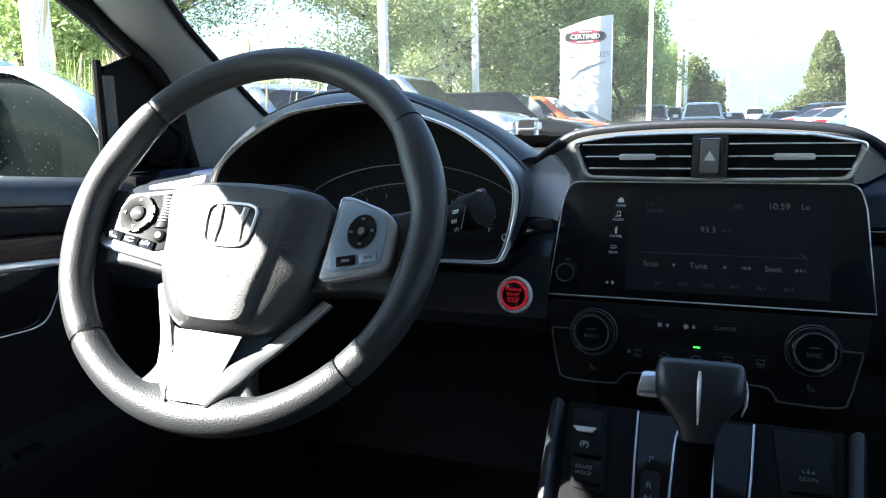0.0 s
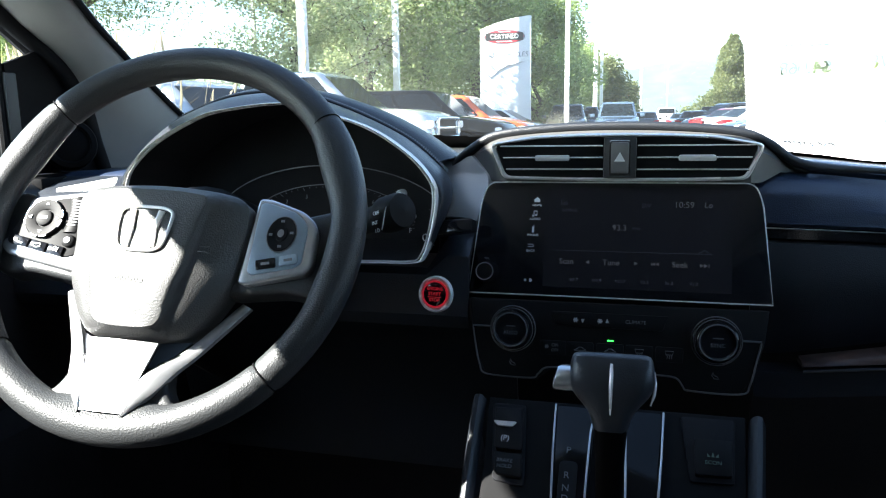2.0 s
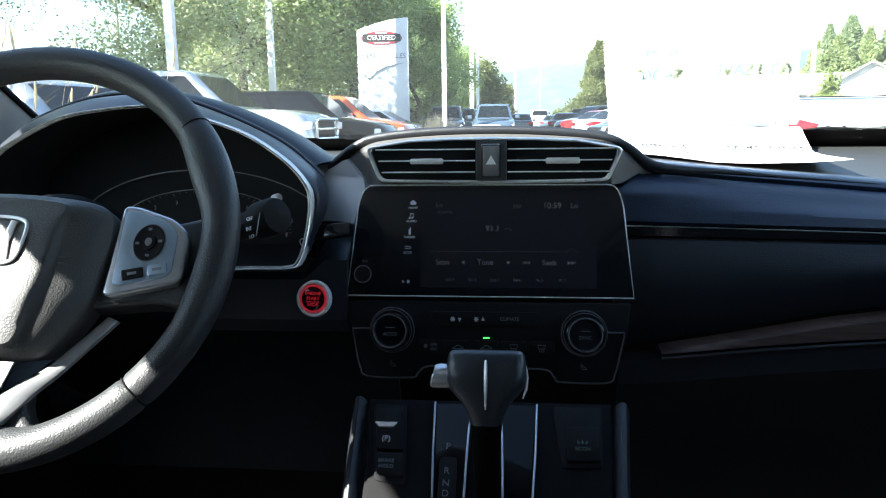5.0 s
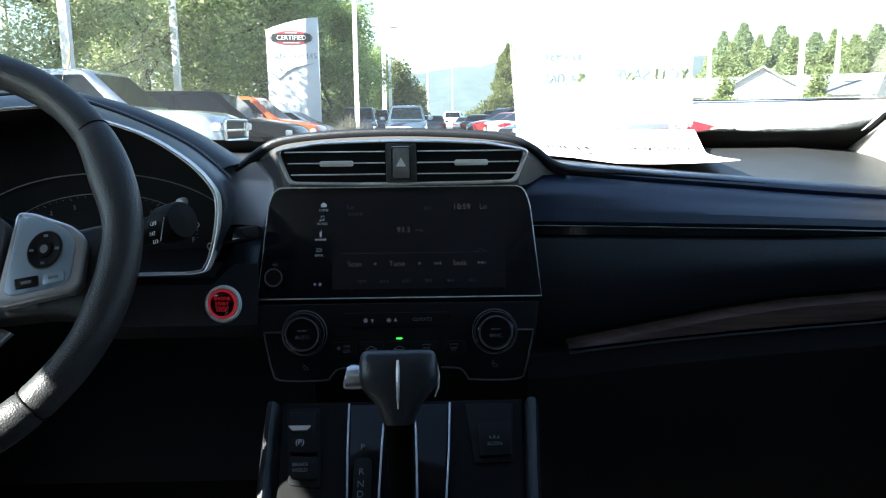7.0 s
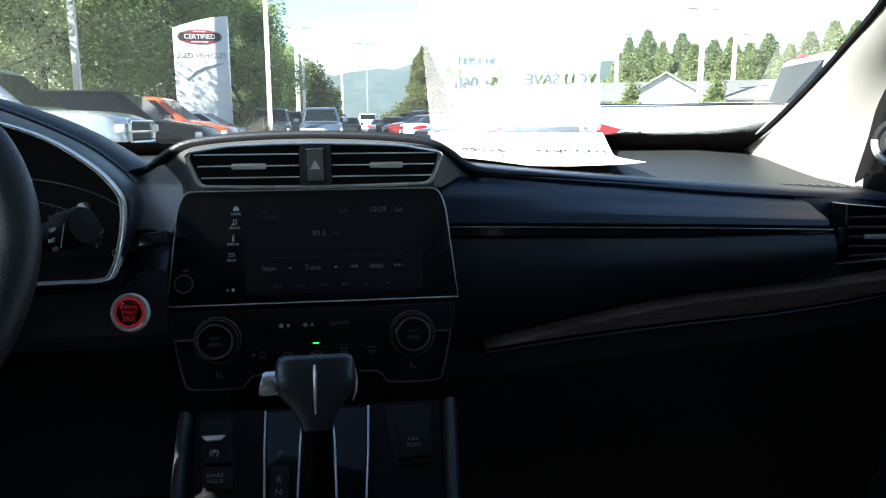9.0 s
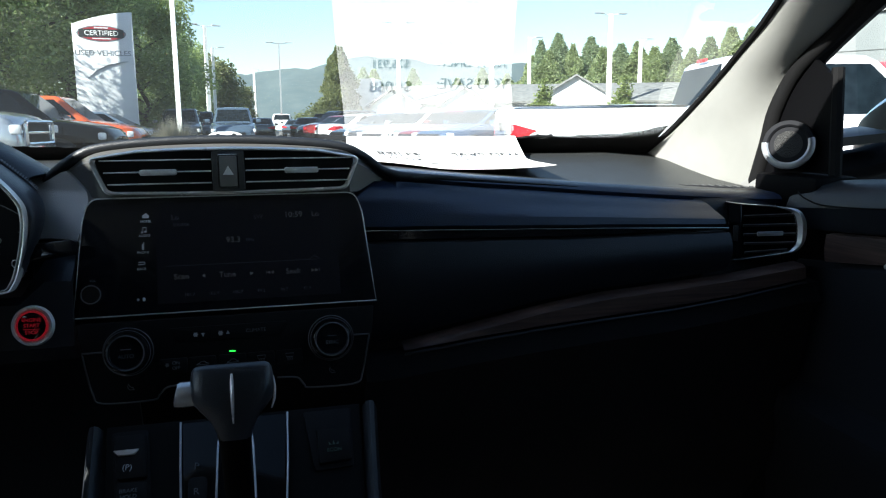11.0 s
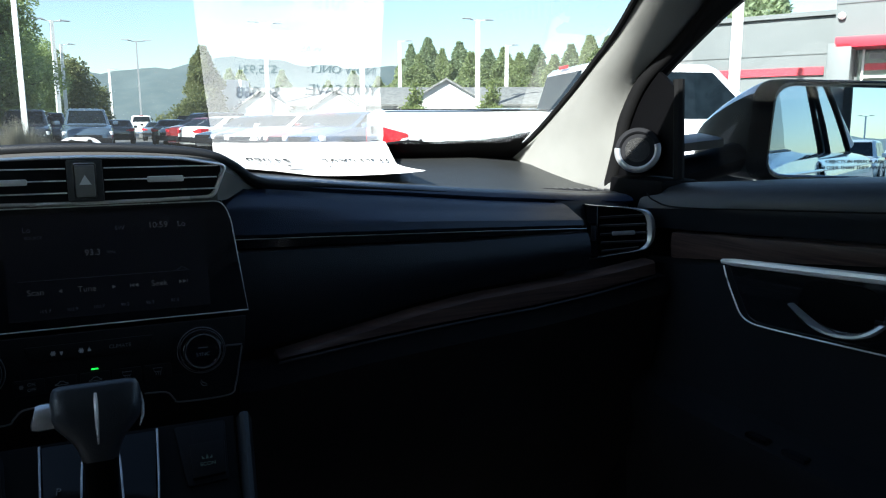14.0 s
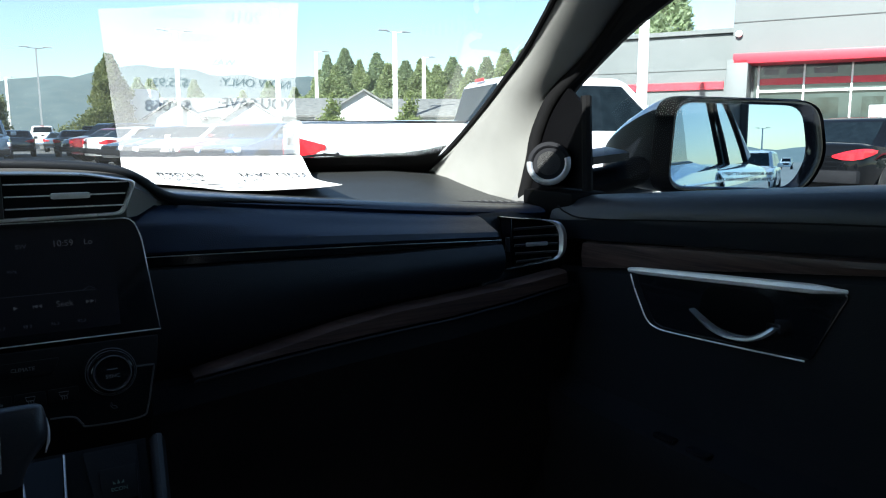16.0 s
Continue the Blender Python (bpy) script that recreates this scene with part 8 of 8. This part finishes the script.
# columnar trees behind the houses
T5 = build_evergreen("tall dense evergreen behind the roofs", Matrix.Translation(polar(-21.7, 92)), 11.2, 2.6, 31, NEEDLE, 22000, 0.20)
T6 = build_evergreen("rounded columnar tree behind the roofs", Matrix.Translation(polar(-24.1, 92)), 10.6, 2.7, 37, LEAFMID, 22000, 0.20)
build_evergreen("broad dark olive-green tree at the edge of the car park", Matrix.Translation(polar(-6.4, 62)), 7.6, 2.0, 57, OLIVEDARK, 26000, 0.13, taper=0.58)
for src, yaw, d, s in ((T5, -23.0, 96, 1.10), (T6, -22.3, 90, 0.92), (T5, -25.4, 94, 1.04), (T6, -26.3, 92, 0.96), (T5, -27.6, 96, 0.98), (T6, -28.8, 93, 1.02), (T6, -30.0, 92, 0.95), (T5, -31.2, 94, 1.0), (T6, -32.6, 92, 0.92), (T5, -33.8, 92, 0.98), (T6, -35.2, 90, 1.1), (T5, -36.5, 92, 1.05), (T6, -21.1, 94, 0.9), (T6, -28.2, 97, 0.9), (T5, -8.2, 66, 0.55),
                       (T6, -19.2, 110, 0.8), (T5, -17.3, 105, 0.8), (T6, -15.4, 110, 0.75), (T5, -12.0, 105, 0.8), (T6, -9.0, 100, 0.8), (T5, -47.0, 78, 1.75), (T6, -41.0, 80, 0.9)):
    o = copy_thing(src, Matrix.Translation(polar(yaw, d)) @ pose(0, 0, 0, 0, 0, yaw * 53 % 360))
    wide = 1.0 if s > 1.5 else 1.5
    o.scale = (s * wide, s * wide, s)
# small ornamental trees by the houses
T7 = build_tree("small bright green ornamental tree", Matrix.Translation(polar(-22.0, 52)), 4.6, 1.4, 41, LEAFOLIVE, 6000, 0.13, low=0.1, shape="column")
copy_thing(T7, Matrix.Translation(polar(-27.9, 50)))


def build_bush(p, h, r, seed, material, label, count=1600, blade=0.02):
    rng = random.Random(seed)
    vs, fs = [], []
    for _ in range(count):
        a, q = rng.uniform(0, 6.283), r * rng.random() ** 0.5
        b = Vector((q * math.cos(a) * 0.5, q * math.sin(a) * 0.5, 0))
        tip = Vector((q * math.cos(a) * 1.2, q * math.sin(a) * 1.2, h * (1 - 0.45 * (q / r) ** 2) * rng.uniform(0.7 if count < 3000 else 0.35, 1.05)))
        w = Vector((-math.sin(a), math.cos(a), 0)) * blade
        i = len(vs)
        vs += [b - w, b + w, tip]
        fs.append((i, i + 1, i + 2))
    me = bpy.data.meshes.new("bush")
    me.from_pydata([tuple(v) for v in vs], [], fs)
    me.materials.append(material)
    o = tagged(new("ornamental_grass", me), label, "grass clump")
    o.location = (p.x, p.y, ground_z(p.x, p.y))
    return o


build_bush(polar(6.0, 21.5), 1.32, 0.85, 5, mat("grey_brown_grass", (0.21, 0.20, 0.15), 0.9, vary=0.4, vary_scale=2), "rounded grey-brown clump of tall feathery grass", 7000, 0.007)


def build_reeds(p, n, seed):
    rng = random.Random(seed)
    bm = bmesh.new()
    for _ in range(n):
        b = Vector((rng.gauss(0, 0.55), rng.gauss(0, 0.55), 0))
        h = rng.uniform(1.5, 2.25)
        l = Vector((rng.gauss(0, 0.34), rng.gauss(0, 0.34), 0))
        tube([b, b + l * 0.4 + Vector((0, 0, h * 0.6)), b + l + Vector((0, 0, h))], [0.004, 0.003, 0.002], 4, bm=bm)
        tube([b + l * 0.85 + Vector((0, 0, h * 0.84)), b + l * 0.95 + Vector((0, 0, h * 0.92)), b + l + Vector((0, 0, h))], [0.003, 0.013, 0.003], 5, bm=bm)
    o = single("tall_reed_grass", bm, REED, "dry straw-coloured reed grass with plumes", "reed grass")
    o.location = (p.x, p.y, ground_z(p.x, p.y))
    return o


build_reeds(polar(45.2, 6.2), 34, 2)
build_reeds(polar(42.0, 8.5), 60, 4)
build_reeds(polar(37.8, 9.5), 40, 6)
build_bush(polar(47.5, 8.5), 2.1, 1.3, 9, LEAFOLIVE, "bright green planting beside the car park")
build_bush(polar(51.5, 10.5), 2.2, 1.6, 12, LEAFOLIVE, "bright green planting beside the car park")


# ---- wiper pivots and cowl outside the glass ----
def build_wiper(x, z, label):
    w = thing("wiper_pivot", label, "wiper", Matrix.Translation((x, 1.315, z)))
    plate = rounded([(-0.036, -0.010), (0.036, -0.010), (0.028, 0.004), (0.016, 0.009), (-0.018, 0.009), (-0.030, 0.003)], 0.006)
    part("bracket", slab(plate, 0.004, 0.001, m=plane_frame((0, 0, 0), (1, 0, 0), (0, 0.25, 1))), SILVER, w, "silver bracket")
    part("stem", tube([(0, 0.008, -0.055), (0, 0.004, -0.006)], 0.010, 10), DARK, w, "black pivot stem")
    for dx in (-0.013, 0.014):
        part("hole", lathe([(0.0040, 0), (0.0040, 0.001), (0, 0.001)], 14, plane_frame((dx, -0.0005, 0.001), (1, 0, 0), (0, 0.25, 1))), RUBBER, w, "dark bolt hole")
    part("arm", tube(smooth_path([(-0.115, -0.01, -0.012), (-0.06, -0.012, -0.003), (-0.01, -0.010, 0.001), (0.03, -0.006, -0.004)], 4), 0.0024, 8), RUBBER, w, "slim black wiper arm")
    return w


single("cowl", box((1.44, 0.22, 0.02), (0, 1.31, 1.250), 0.006), DARK, "black cowl below the windscreen", "cowl", kind="structure")
build_wiper(-0.026, 1.3130, "silver wiper pivot bracket with two bolt holes")
build_wiper(0.568, 1.3080, "silver wiper pivot bracket with two bolt holes")
